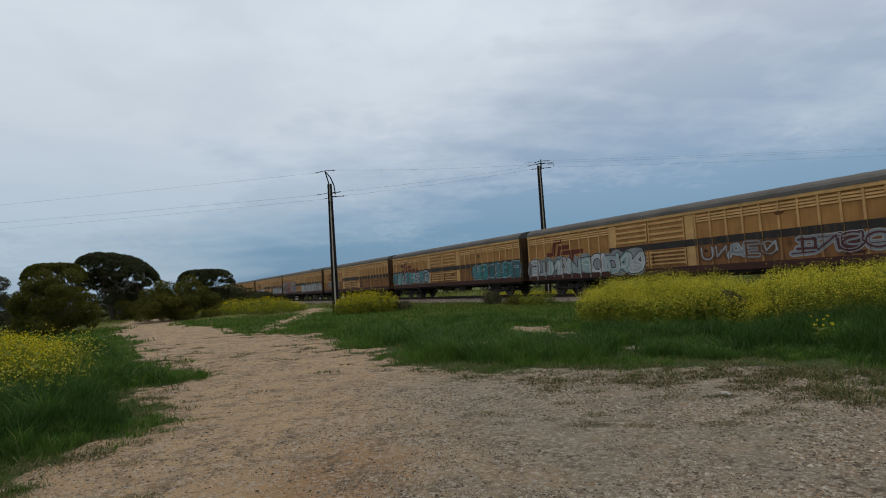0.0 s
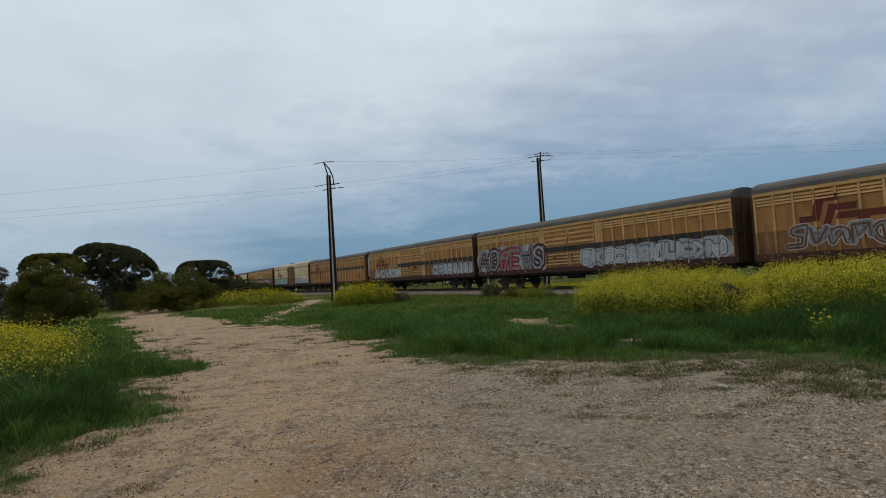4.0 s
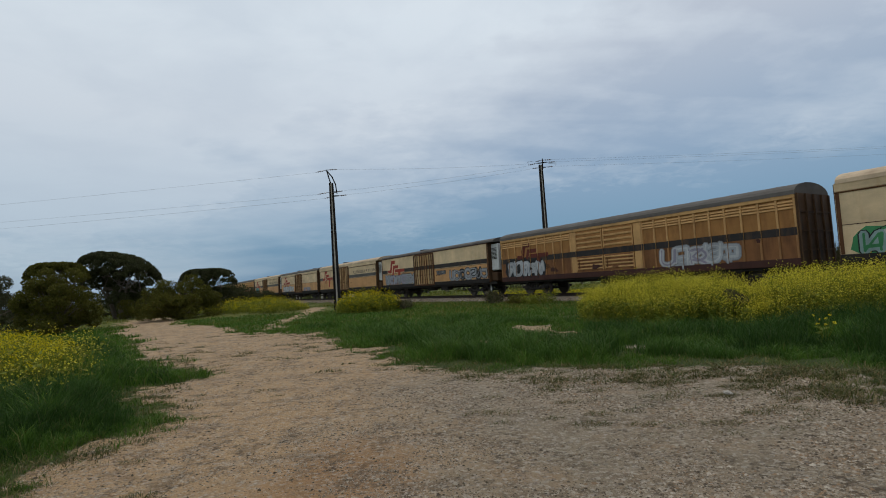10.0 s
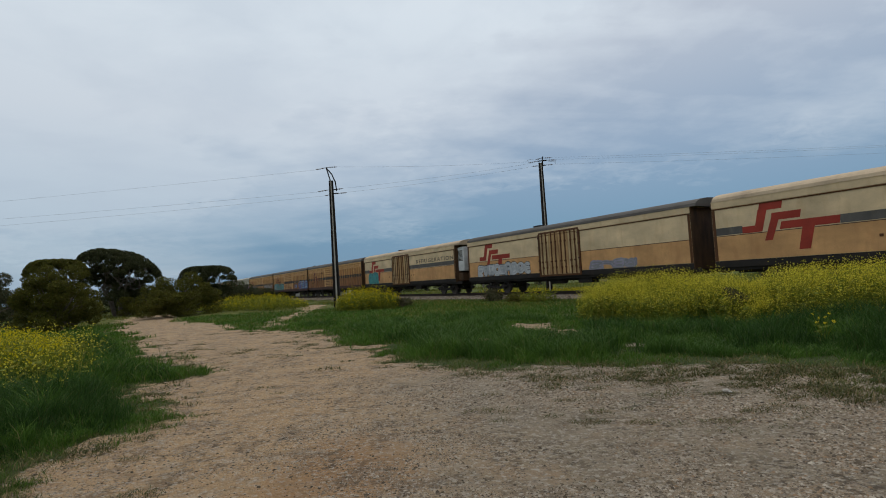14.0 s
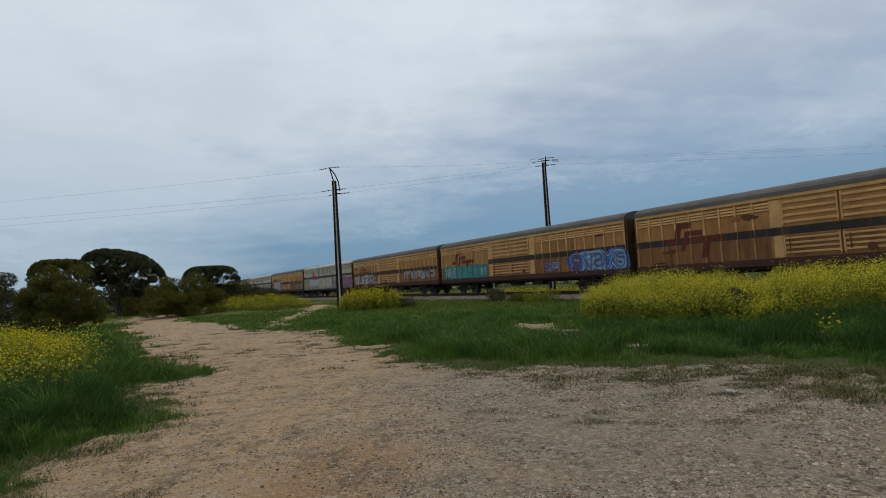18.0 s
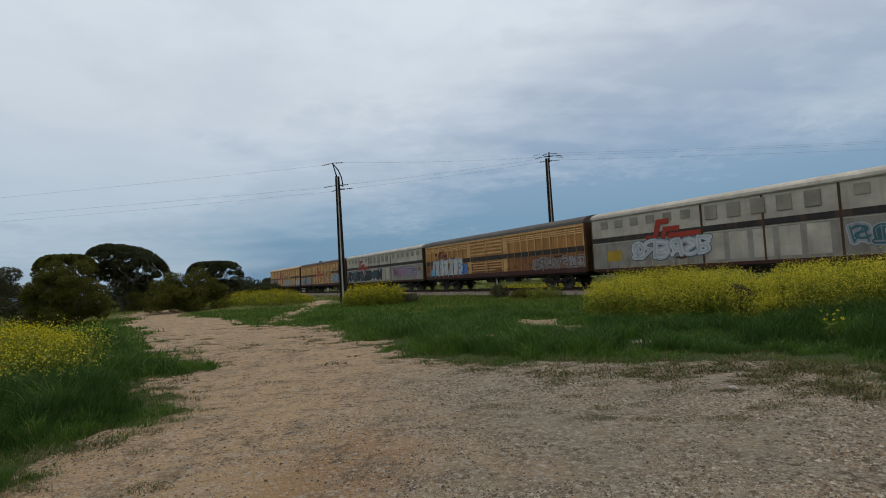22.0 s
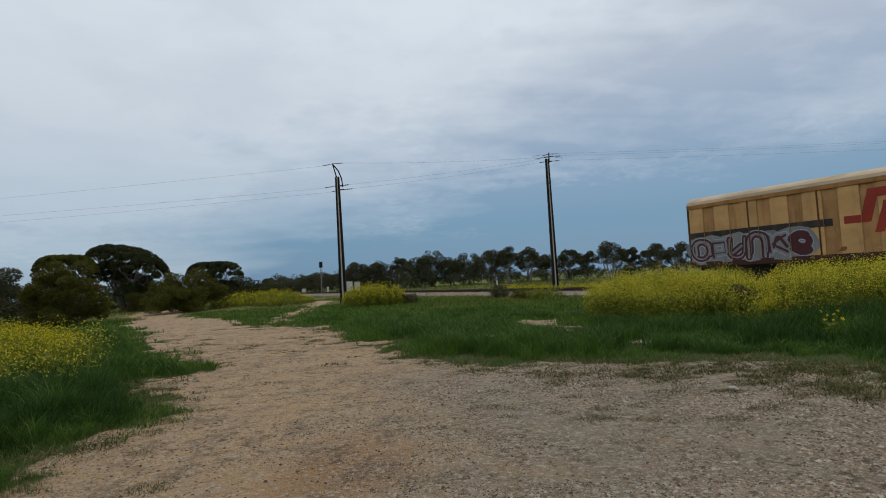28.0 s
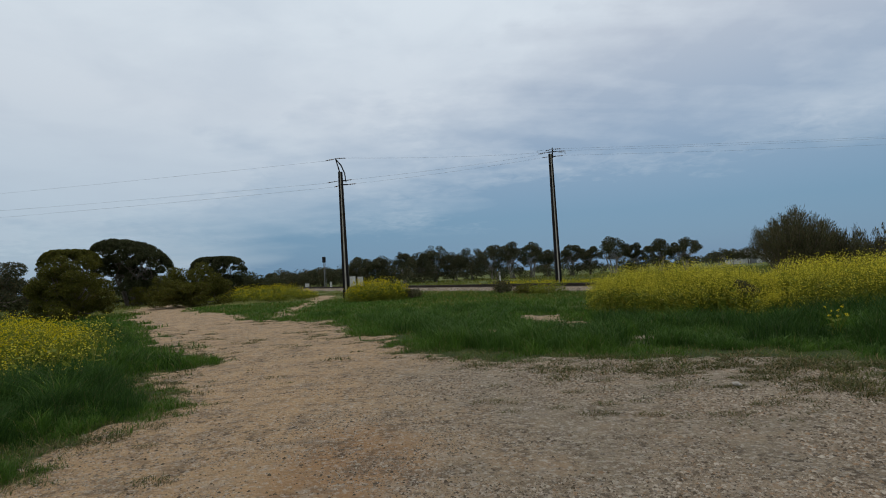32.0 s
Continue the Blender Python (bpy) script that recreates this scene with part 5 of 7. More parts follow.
graffiti(W[0], "plug", -9.9, -4.6, 1.1, 2.4, ("wine", "grey", "wine"), "silver", 1, 6, "grey")
graffiti(W[0], "plug", 0.4, 5.0, 1.15, 2.15, ("pale_teal", "silver", "grey"), "grey", 2, 6)
graffiti(W[0], "plug", 7.2, 9.8, 1.15, 2.15, ("silver", "white"), "black", 3, 4)

# ---- poles, wires and trackside things ----
def steel_pole(at, height, lean, rz, name="power_pole", bracket=False, label=""):
    """Two tapered steel channels with concrete cast between them."""
    p = thing(name, at, label, "power pole", "power poles", rz)
    w0, w1, d0, d1 = 0.25, 0.155, 0.16, 0.12
    bm = bmesh.new()
    a = [bm.verts.new((sx * w0 * 0.24, sy * d0 * 0.96, -0.3)) for sx, sy in ((-1, -1), (1, -1), (1, 1), (-1, 1))]
    b = [bm.verts.new((lean + sx * w1 * 0.24, sy * d1 * 0.96, height - 0.02)) for sx, sy in ((-1, -1), (1, -1), (1, 1), (-1, 1))]
    for k in range(4):
        bm.faces.new((a[k], a[(k + 1) % 4], b[(k + 1) % 4], b[k]))
    bm.faces.new(a[::-1]), bm.faces.new(b)
    part("concrete_core", bm, M_CONCRETE, p)
    for s in (-1, 1):
        bm = bmesh.new()
        outline = ((1.0, -1.0), (1.0, 1.0), (0.25, 1.0), (0.25, 0.78), (0.50, 0.78), (0.50, -0.78), (0.25, -0.78), (0.25, -1.0))
        lo = [bm.verts.new((s * w0 * x, d0 * y, -0.3)) for x, y in outline]
        hi = [bm.verts.new((lean + s * w1 * x, d1 * y, height)) for x, y in outline]
        for k in range(8):
            bm.faces.new((lo[k], lo[(k + 1) % 8], hi[(k + 1) % 8], hi[k]))
        bm.faces.new(lo[::-1]), bm.faces.new(hi)
        bmesh.ops.recalc_face_normals(bm, faces=bm.faces)
        part("steel_channel", bm, M_POLE_STEEL, p)
    for k in range(12):
        z = 0.8 + k * (height - 1.4) / 11
        f = z / height
        bm = bmesh.new()
        x = lean * f
        tube(bm, [(x - 0.26 + 0.10 * f, 0, z), (x + 0.26 - 0.10 * f, 0, z)], [0.022, 0.022], 6)
        part("tie_bolt", bm, M_POLE_STEEL, p)
    return p


def insulator_string(parent, a, b):
    """A strain string of discs from a to b."""
    bm = bmesh.new()
    a, b = Vector(a), Vector(b)
    tube(bm, [a, b], [0.022, 0.022], 6)
    for k in range(3):
        c = a.lerp(b, 0.35 + 0.22 * k)
        w = (b - a).normalized() * 0.035
        tube(bm, [c - w, c, c + w], [0.03, 0.06, 0.03], 10)
    part("insulator", bm, M_INSUL, parent)


def cross_arm(parent, a, b, size=0.05):
    bm = bmesh.new()
    tube(bm, [a, b], [size, size], 6)
    part("cross_arm", bm, M_POLE_STEEL, parent)


P1, P2 = Vector((-7.30, 40.0, 0.0)), Vector((10.0, 46.1, 0.05))
pole_a = steel_pole(P1, 9.7, -0.10, 3.0, label="dark steel and concrete power pole with an angled top bracket")
bm = bmesh.new()
tube(bm, [(-0.08, 0, 9.45), (-0.42, 0, 10.75)], [0.055, 0.045], 6)
tube(bm, [(-0.42, 0, 10.72), (-0.02, 0, 10.2), (0.22, 0, 9.6), (0.30, 0, 8.9)], [0.045, 0.05, 0.05, 0.045], 6)
part("top_bracket", bm, M_POLE_STEEL, pole_a)
cross_arm(pole_a, (-0.25, 0, 9.02), (0.25, 0, 9.02)), cross_arm(pole_a, (0.0, 0, 8.72), (0.42, 0, 8.72))
for a, b in (((-0.45, 0, 10.72), (-1.2, 0.1, 10.62)), ((-0.40, 0, 10.74), (0.40, -0.05, 10.74)), ((-0.25, 0, 9.02), (-1.15, 0.1, 8.92)), ((0.2, 0, 8.74), (-0.6, 0.15, 8.60)), ((0.42, 0, 8.72), (1.05, -0.1, 8.74)), ((0.2, 0, 9.02), (0.75, 0.0, 9.08))):
    insulator_string(pole_a, a, b)
pole_b = steel_pole(P2, 11.55, -0.06, 3.0, label="dark steel and concrete power pole behind the railway")
bm = bmesh.new()
tube(bm, [(0.12, 0, 11.2), (0.14, 0, 12.1)], [0.055, 0.05], 6)
part("top_post", bm, M_POLE_STEEL, pole_b)
cross_arm(pole_b, (-0.3, 0, 11.70), (0.5, 0, 11.76)), cross_arm(pole_b, (-0.2, 0, 11.30), (0.4, 0, 11.33))
for a, b in (((-0.3, 0, 11.70), (-1.1, 0, 11.58)), ((0.5, 0, 11.76), (1.25, 0, 11.78)), ((0.14, 0, 11.98), (-0.5, 0, 11.83)), ((0.14, 0, 11.96), (0.95, 0, 11.98)), ((-0.2, 0, 11.30), (-0.8, 0, 11.25)), ((0.4, 0, 11.33), (1.05, 0, 11.37))):
    insulator_string(pole_b, a, b)
for k, z in enumerate((11.78, 11.42, 11.52)):
    bm = bmesh.new()
    tube(bm, [(-1.1, 0, z - 0.2), (-1.2, 0.2, z + 0.1), (-0.6, 0.3, z + 0.2)] if k == 0 else [(1.25, 0, z), (1.4, 0.2, z + 0.2), (0.75, 0.3, z + 0.3)], [0.014] * 3, 5)
    part("jumper_wire", bm, M_WIRE, pole_b)
LEFT_END, RIGHT_END = Vector((-74.0, 52.5, 0)), Vector((66.0, 45.5, 0))
pole_c = steel_pole(LEFT_END, 10.8, 0, 3.0, label="dark steel and concrete power pole farther along the line")
pole_d = steel_pole(RIGHT_END, 11.6, 0, 0.0, label="dark steel and concrete power pole farther along the line")
for p, z in ((pole_c, 10.4), (pole_d, 11.3)):
    cross_arm(p, (-0.3, -0.9, z), (0.3, 0.9, z))


def wire(a, b, sag, r=0.0055):
    bm = bmesh.new()
    a, b = Vector(a), Vector(b)
    pts = [a.lerp(b, k / 24) - Vector((0, 0, sag * 4 * (k / 24) * (1 - k / 24))) for k in range(25)]
    tube(bm, pts, [r] * 25, 5)
    return tagged(new("overhead_wire", finish("overhead_wire", bm, M_WIRE)), "thin grey overhead wire slung between power poles", "wire", "overhead wires")


wire(P1 + Vector((-1.2, 0.1, 10.62)), LEFT_END + Vector((0, -0.9, 10.4)), 0.15)
wire(P1 + Vector((-1.15, 0.1, 8.92)), LEFT_END + Vector((0, 0.0, 9.6)), 0.25)
wire(P1 + Vector((-0.6, 0.15, 8.60)), LEFT_END + Vector((0, 0.9, 9.0)), 0.3)
wire(P1 + Vector((0.40, -0.05, 10.74)), P2 + Vector((-1.1, 0, 11.70)), 0.14)
wire(P1 + Vector((0.75, 0, 9.08)), P2 + Vector((-0.8, 0, 11.55)), 0.12)
wire(P1 + Vector((1.05, -0.1, 8.74)), P2 + Vector((-0.8, 0, 11.25)), 0.12)
wire(P2 + Vector((1.25, 0, 11.78)), RIGHT_END + Vector((0, -0.9, 11.3)), 0.25)
wire(P2 + Vector((0.95, 0, 11.98)), RIGHT_END + Vector((0, 0.0, 11.6)), 0.25)
wire(P2 + Vector((1.05, 0, 11.37)), RIGHT_END + Vector((0, 0.9, 11.0)), 0.25)

sig = thing("rail_signal", (-20.0, 89.8, 0.0), "black railway signal head on a grey post", "rail signal", rz=-12)
bm = bmesh.new()
tube(bm, [(0, 0, -0.1), (0, 0, 4.7)], [0.075, 0.06], 10)
part("post", bm, M_GALV, sig)
head = part("signal_head", boxed(-0.30, 0.30, -0.12, 0.12, 4.55, 5.55, bevel=0.08), M_SIGNAL, sig)
for z in (4.82, 5.25):
    bm = bmesh.new()
    tube(bm, [(0, -0.14, z), (0, -0.12, z)], [0.12, 0.12], 12)
    part("lens", bm, M_LENS, head)
    bm = bmesh.new()
    tube(bm, [(0, -0.34, z + 0.06), (0, -0.12, z + 0.03)], [0.14, 0.15], 12)
    part("hood", bm, M_SIGNAL, head)
bm = bmesh.new()
for x in (-0.18, 0.18):
    tube(bm, [(x, 0.25, 0), (x, 0.12, 4.6)], [0.02, 0.02], 6)
for k in range(14):
    tube(bm, [(-0.18, 0.2, 0.4 + k * 0.3), (0.18, 0.2, 0.4 + k * 0.3)], [0.015, 0.015], 5)
part("ladder", bm, M_GALV, sig)


def cabinet(at, w, d, h, rz, label):
    c = thing("relay_cabinet", at, label, "trackside cabinet", "trackside cabinets", rz)
    part("body", boxed(-w / 2, w / 2, -d / 2, d / 2, 0.1, h, bevel=0.03), M_BOX, c)
    part("plinth", boxed(-w / 2 - 0.05, w / 2 + 0.05, -d / 2 - 0.05, d / 2 + 0.05, -0.1, 0.1), M_CONCRETE, c)
    part("lid", boxed(-w / 2 - 0.04, w / 2 + 0.04, -d / 2 - 0.04, d / 2 + 0.04, h, h + 0.06, bevel=0.02), M_BOX, c)
    d_ = part("door", boxed(-w / 2 + 0.06, w / 2 - 0.06, -d / 2 - 0.02, -d / 2 - 0.001, 0.18, h - 0.08), M_BOX, c)
    part("handle", boxed(w / 2 - 0.16, w / 2 - 0.12, -d / 2 - 0.06, -d / 2 - 0.02, h * 0.45, h * 0.6), M_SIGNAL, d_)


cabinet((-12.75, 74.9, 0.05), 0.80, 0.6, 1.78, 8, "pale grey railway relay cabinet beside the track")
cabinet((-11.70, 75.1, 0.05), 0.78, 0.6, 1.70, 8, "pale grey railway relay cabinet beside the track")
cabinet((-24.8, 96.9, 0.0), 0.7, 0.5, 1.05, 14, "small white railway cabinet far along the track")
cabinet((-18.6, 88.1, 0.0), 0.34, 0.34, 1.2, 14, "narrow white railway box near the signal")
post = thing("marker_post", (4.35, 40.8, 0.05), "short white trackside marker post", "marker post", rz=-30)
part("post", boxed(-0.045, 0.045, -0.04, 0.04, -0.05, 1.45, bevel=0.012), M_BOX, post)
part("plate", boxed(-0.08, 0.08, -0.055, -0.04, 1.18, 1.42, bevel=0.005), M_GALV, post)


def shed(at, w, d, h, rz):
    s = thing("farm_shed", at, "distant pale farm shed with a low gable roof", "shed", rz=rz)
    part("wall", boxed(-w / 2, w / 2, -d / 2, d / 2, -0.1, h), M_BOX, s)
    bm = bmesh.new()
    v = [bm.verts.new(p) for p in ((-w / 2 - 0.3, -d / 2 - 0.3, h), (w / 2 + 0.3, -d / 2 - 0.3, h), (w / 2 + 0.3, d / 2 + 0.3, h), (-w / 2 - 0.3, d / 2 + 0.3, h), (-w / 2 - 0.3, 0, h + 1.3), (w / 2 + 0.3, 0, h + 1.3))]
    for q in ((0, 1, 5, 4), (2, 3, 4, 5), (0, 4, 3), (1, 2, 5), (3, 2, 1, 0)):
        bm.faces.new([v[i] for i in q])
    part("roof", bm, M_UNIT, s)
    part("door", boxed(-1.5, 1.5, -d / 2 - 0.06, -d / 2 - 0.002, 0, h - 0.4), M_GALV, s)


shed((101, 178, 0), 9, 7, 3.0, 20)
shed((124, 208, 0), 8, 7, 3.0, -10)


# ---- trees ----
def leaf_cards(centres, radii, n, size, r, flat=0.75):
    """Small leaf clumps scattered through lumps; returns verts and faces."""
    pick = r.choice(len(centres), n, p=(radii ** 2) / (radii ** 2).sum())
    d = r.normal(size=(n, 3))
    d /= np.linalg.norm(d, axis=1)[:, None]
    rad = radii[pick] * r.uniform(0.35, 1.0, n) ** 0.45
    c = centres[pick] + d * rad[:, None] * np.array([1, 1, flat])
    u = r.normal(size=(n, 3))
    u /= np.linalg.norm(u, axis=1)[:, None]
    v = np.cross(u, r.normal(size=(n, 3)))
    v /= np.linalg.norm(v, axis=1)[:, None]
    s = (size * r.uniform(0.5, 1.3, n))[:, None]
    bend = np.cross(u, v) * s * 0.25
    verts = np.stack([c - u * s, c - v * s * 0.45 + bend, c + u * s, c + v * s * 0.45 + bend], 1).reshape(-1, 3)
    faces = np.arange(4 * n).reshape(n, 4)
    return verts, faces


def tree(name, x, y, height, width, leaf, bark, label, seed, lumps=14, leaves=3000, size=0.2, base=0.35, umbrella=0.0, trunks=1, category="tree", grain=1.7):
    """Tapered trunk and limbs, and a crown of many leaf clumps."""
    r = np.random.default_rng(seed)
    z0 = float(land(np.array([x]), np.array([y]))[0])
    t = thing(name, (x, y, z0), label, category, "trees")
    low = height * base
    cs, rs = [], []
    for k in range(lumps):
        a, f = r.uniform(0, 6.28), math.sqrt(r.uniform(0, 1))
        h = r.uniform(0, 1)
        spread = width * 0.5 * (1 - (1 - umbrella) * 0.55 * abs(h - 0.4)) * f * 0.82
        top = height * (1 - 0.28 * f * f)
        rad = width * r.uniform(0.75, 1.3) * (0.44 / math.sqrt(lumps)) * (1.15 - 0.3 * f) * grain
        z = low + (top - rad * 0.7 - low) * (h if umbrella < 0.5 else h ** 0.45)
        cs.append((math.cos(a) * spread, math.sin(a) * spread, max(z, low + rad * 0.3)))
        rs.append(rad)
    cs, rs = np.array(cs), np.array(rs)
    bm = bmesh.new()
    for q in range(trunks):
        bx, by = (r.normal(0, 0.15 * width / 4, 2) if trunks > 1 else (0, 0))
        lean = r.normal(0, 0.06 * height, 2)
        tr = height * (0.022 if trunks < 4 else 0.013) + 0.03
        fork = (bx + lean[0], by + lean[1], low * 1.05 + 0.1 * height)
        tube(bm, [(bx, by, -0.15), (bx + lean[0] * 0.4, by + lean[1] * 0.4, low * 0.5), fork], [tr * 1.35, tr, tr * 0.75], 8)
        for k in range(q, lumps, trunks):
            m = tuple(np.array(fork) * 0.5 + cs[k] * 0.5 + np.array([0, 0, -0.06 * height]))
            tube(bm, [fork, m, tuple(cs[k])], [tr * 0.5, tr * 0.3, tr * 0.1], 5)
    part("trunk", bm, bark, t)
    v, f = leaf_cards(cs, rs, leaves, size, r)
    v[:, 2] = np.maximum(v[:, 2], 0.05)
    part("crown", mesh_of("crown", v, f, leaf), None, t)
    return t


def umbrella_tree(x, y, height, width, under, leaf, label, seed, leaves=24000, size=0.075, tilt=0.0, deep=None, trunks=5):
    """A pine with bare limbs under a wide, flat, scalloped crown."""
    r = np.random.default_rng(seed)
    t = thing("umbrella_pine", (x, y, float(land(np.array([x]), np.array([y]))[0])), label, "tree", "trees")
    half, deep = width / 2, deep or width / 2
    cs, rs = [], []
    for k in range(220):
        a, f = r.uniform(0, 6.28), math.sqrt(((k * 7) % 220 + 0.5) / 220)
        ux, uy = math.cos(a) * f, math.sin(a) * f
        top = height - (height - under) * 0.45 * f ** 7 - 2 * tilt * float(smooth(ux, -0.25, 1.15))
        rad = width * r.uniform(0.050, 0.085) * (1.15 - 0.4 * f)
        z = top - rad * 0.6 if k % 3 else under * (0.95 if ux < 0.1 else 0.55) + (top - under) * r.uniform(0.0, 0.6)
        cs.append((ux * (half - rad * 0.7), uy * (deep - rad * 0.7), z))
        rs.append(rad)
    cs, rs = np.array(cs), np.array(rs)
    bm = bmesh.new()
    for q in range(trunks):
        a = 6.28 * q / trunks + r.uniform(0, 0.8)
        bx, by = math.cos(a) * half * 0.22, math.sin(a) * deep * 0.22
        fork = (bx * 2.0, by * 2.0, under * 0.86)
        tr = height * 0.014 + 0.03
        tube(bm, [(bx * 0.7, by * 0.7, -0.15), (bx * 1.2, by * 1.2, under * 0.45), fork], [tr * 1.3, tr, tr * 0.8], 8)
        for k in range(q, 220, trunks * 4):
            m = tuple(np.array(fork) * 0.45 + cs[k] * 0.55 + np.array([0, 0, -0.25]))
            tube(bm, [fork, m, tuple(cs[k])], [tr * 0.5, tr * 0.3, tr * 0.12], 5)
    part("trunk", bm, M_BARK, t)
    v, f = leaf_cards(cs, rs, leaves, size, r, 0.8)
    part("crown", mesh_of("crown", v, f, leaf), None, t)
    return t


tree("acacia_tree", -21.8, 31.2, 4.1, 5.4, M_LEAF_OLIVE, M_BARK, "dense rounded olive acacia beside the dirt road", 1, 60, 46000, 0.055, 0.03, 0, 3)
umbrella_tree(-32.2, 46.0, 5.25, 4.9, 2.0, M_LEAF_OLIVE, "olive umbrella pine behind the acacia", 2, 46000, 0.075, 0.0)
umbrella_tree(-30.75, 52.8, 6.5, 7.5, 3.2, M_LEAF_DARK, "tall dark umbrella pine with a broad sloping crown", 3, 90000, 0.08, 0.95, 4.2, 7)
tree("mallee_tree", -34.6, 60.5, 4.3, 8.5, M_LEAF_DARK, M_BARK, "dark thin-crowned mallee tree behind the pines", 4, 40, 9000, 0.12, 0.10, 0.3, 4)
tree("acacia_tree", -19.8, 41.8, 3.8, 7.0, M_LEAF_OLIVE, M_BARK, "low spreading olive acacia beside the dirt road", 5, 56, 36000, 0.065, 0.05, 0.2, 3)
umbrella_tree(-25.3, 60.0, 4.75, 6.2, 1.5, M_LEAF_DARK, "dark low umbrella pine in the road-side row", 6, 42000, 0.09)
tree("mallee_tree", -29.0, 76.0, 3.9, 9.6, M_LEAF_DARK, M_BARK, "dark low mallee tree in the road-side row", 7, 40, 16000, 0.11, 0.05, 0.3, 3)
tree("mallee_tree", -30.6, 92.0, 2.9, 9.0, M_LEAF_DARK, M_BARK, "dark low mallee tree far along the row", 8, 34, 12000, 0.12, 0.05, 0.3, 3)
tree("mallee_tree", -32.2, 37.5, 5.3, 6.6, M_LEAF_GUM, M_BARK, "grey-green mallee tree at the edge of the paddock", 9, 44, 22000, 0.075, 0.12, 0.3, 3)
tree("mallee_tree", -46.0, 56.0, 4.6, 8.0, M_LEAF_GUM, M_BARK, "grey-green mallee tree behind the row", 10, 36, 14000, 0.11, 0.1, 0.4, 3)
tree("young_shrub", -28.6, 50.0, 2.1, 2.2, M_LEAF_OLIVE, M_BARK, "small green shrub in the paddock", 11, 14, 5000, 0.06, 0.05, 0, 2, "shrub")
GUM = "grey-green gum tree in the row beyond the railway"
rg = np.random.default_rng(77)
# the far row, in two runs of (x, y, height, width)
for k, (x, y, h, w) in enumerate(((-32.9, 115.4, 4.3, 6.4), (-28.5, 113.0, 4.0, 5.0), (-25.0, 112.0, 4.8, 6.4), (-20.5, 111.0, 4.6, 5.0), (-16.4, 109.5, 6.5, 6.2), (-12.6, 108.8, 6.1, 5.6),
                                  (-8.5, 114.7, 7.2, 4.6), (-4.6, 110.5, 6.6, 5.4), (-1.4, 110.0, 8.0, 5.6), (2.6, 111.0, 6.4, 5.4), (6.2, 111.8, 7.2, 6.0), (10.4, 107.5, 7.7, 6.0))):
    tree("gum_tree", x, y, h, w * 1.45, M_LEAF_GUM, M_PALE_BARK, GUM, 100 + k, 60, 14000, 0.11, 0.16, 0.5, 4, grain=1.75)
for k, (x, y, h, w) in enumerate(((13.8, 104.5, 7.7, 4.8), (17.3, 103.8, 7.4, 4.6), (21.8, 109.9, 6.0, 4.8), (25.6, 105.0, 6.6, 4.6), (28.8, 104.5, 6.0, 4.4), (32.0, 99.1, 7.4, 5.2), (36.8, 101.5, 6.0, 3.4), (40.2, 98.1, 6.4, 4.8), (43.9, 95.6, 6.5, 5.0), (83.7, 159.4, 5.4, 6.5), (91.0, 166.0, 5.4, 6.0), (97.0, 168.0, 5.6, 7.0))):
    tree("gum_tree", x, y, h, w * 1.4, M_LEAF_GUM, M_PALE_BARK, GUM, 130 + k, 50, 11000, 0.11, 0.28, 0.55, 4, grain=1.6)
tree("gum_tree", -51.9, 161.9, 5.8, 4.0, M_LEAF_GUM, M_PALE_BARK, "lone distant gum tree", 160, 9, 1200, 0.3, 0.35, 0.5, 1)


def undergrowth(name, pts, width, height, leaf, label, seed, per=420, size=0.16):
    """Low scrub of leaf clumps round the given spots, one mesh."""
    r = np.random.default_rng(seed)
    cs, rs = [], []
    for x, y in pts:
        for k in range(4):
            cs.append((x + r.normal(0, width * 0.3), y + r.normal(0, width * 0.3), height * r.uniform(0.25, 0.7)))
            rs.append(width * r.uniform(0.25, 0.4))
    v, f = leaf_cards(np.array(cs), np.array(rs), per * len(pts), size, r, height / width)
    v[:, 2] = np.maximum(v[:, 2], 0.02)
    return tagged(new(name, mesh_of(name, v, f, leaf)), label, "scrub", kind="stuff")


undergrowth("scrub", [(x + rg.normal(0, 1), 109 + rg.normal(0, 1.5)) for x in np.arange(-36, 9, 1.5)], 3.6, 4.4, M_LEAF_GUM, "dense grey-green scrub between the far gum trees", 65, 420, 0.17)
undergrowth("scrub", [(x + rg.normal(0, 1), 108 + rg.normal(0, 2) - 0.18 * max(x, 0)) for x in np.arange(-35, 50, 2.2)], 3.0, 2.6, M_LEAF_GUM, "low grey-green scrub under the far gum trees", 61)
undergrowth("scrub", [(x, 230 + rg.normal(0, 6)) for x in np.arange(-120, 260, 6.5)], 9.0, 4.0, M_LEAF_GUM, "distant line of scrub along the paddocks", 62, 300, 0.5)
undergrowth("scrub", [(-36 + rg.normal(0, 2.5), 48 + k * 1.8) for k in range(24)], 1.8, 0.9, M_LEAF_OLIVE, "low olive scrub beneath the mallee row", 63, 160)
undergrowth("scrub", [(-29 - k * 3.0, 37 + k * 1.4 + rg.normal(0, 1)) for k in range(10)], 2.4, 1.5, M_LEAF_DARK, "dark scrub behind the acacia", 64, 300)


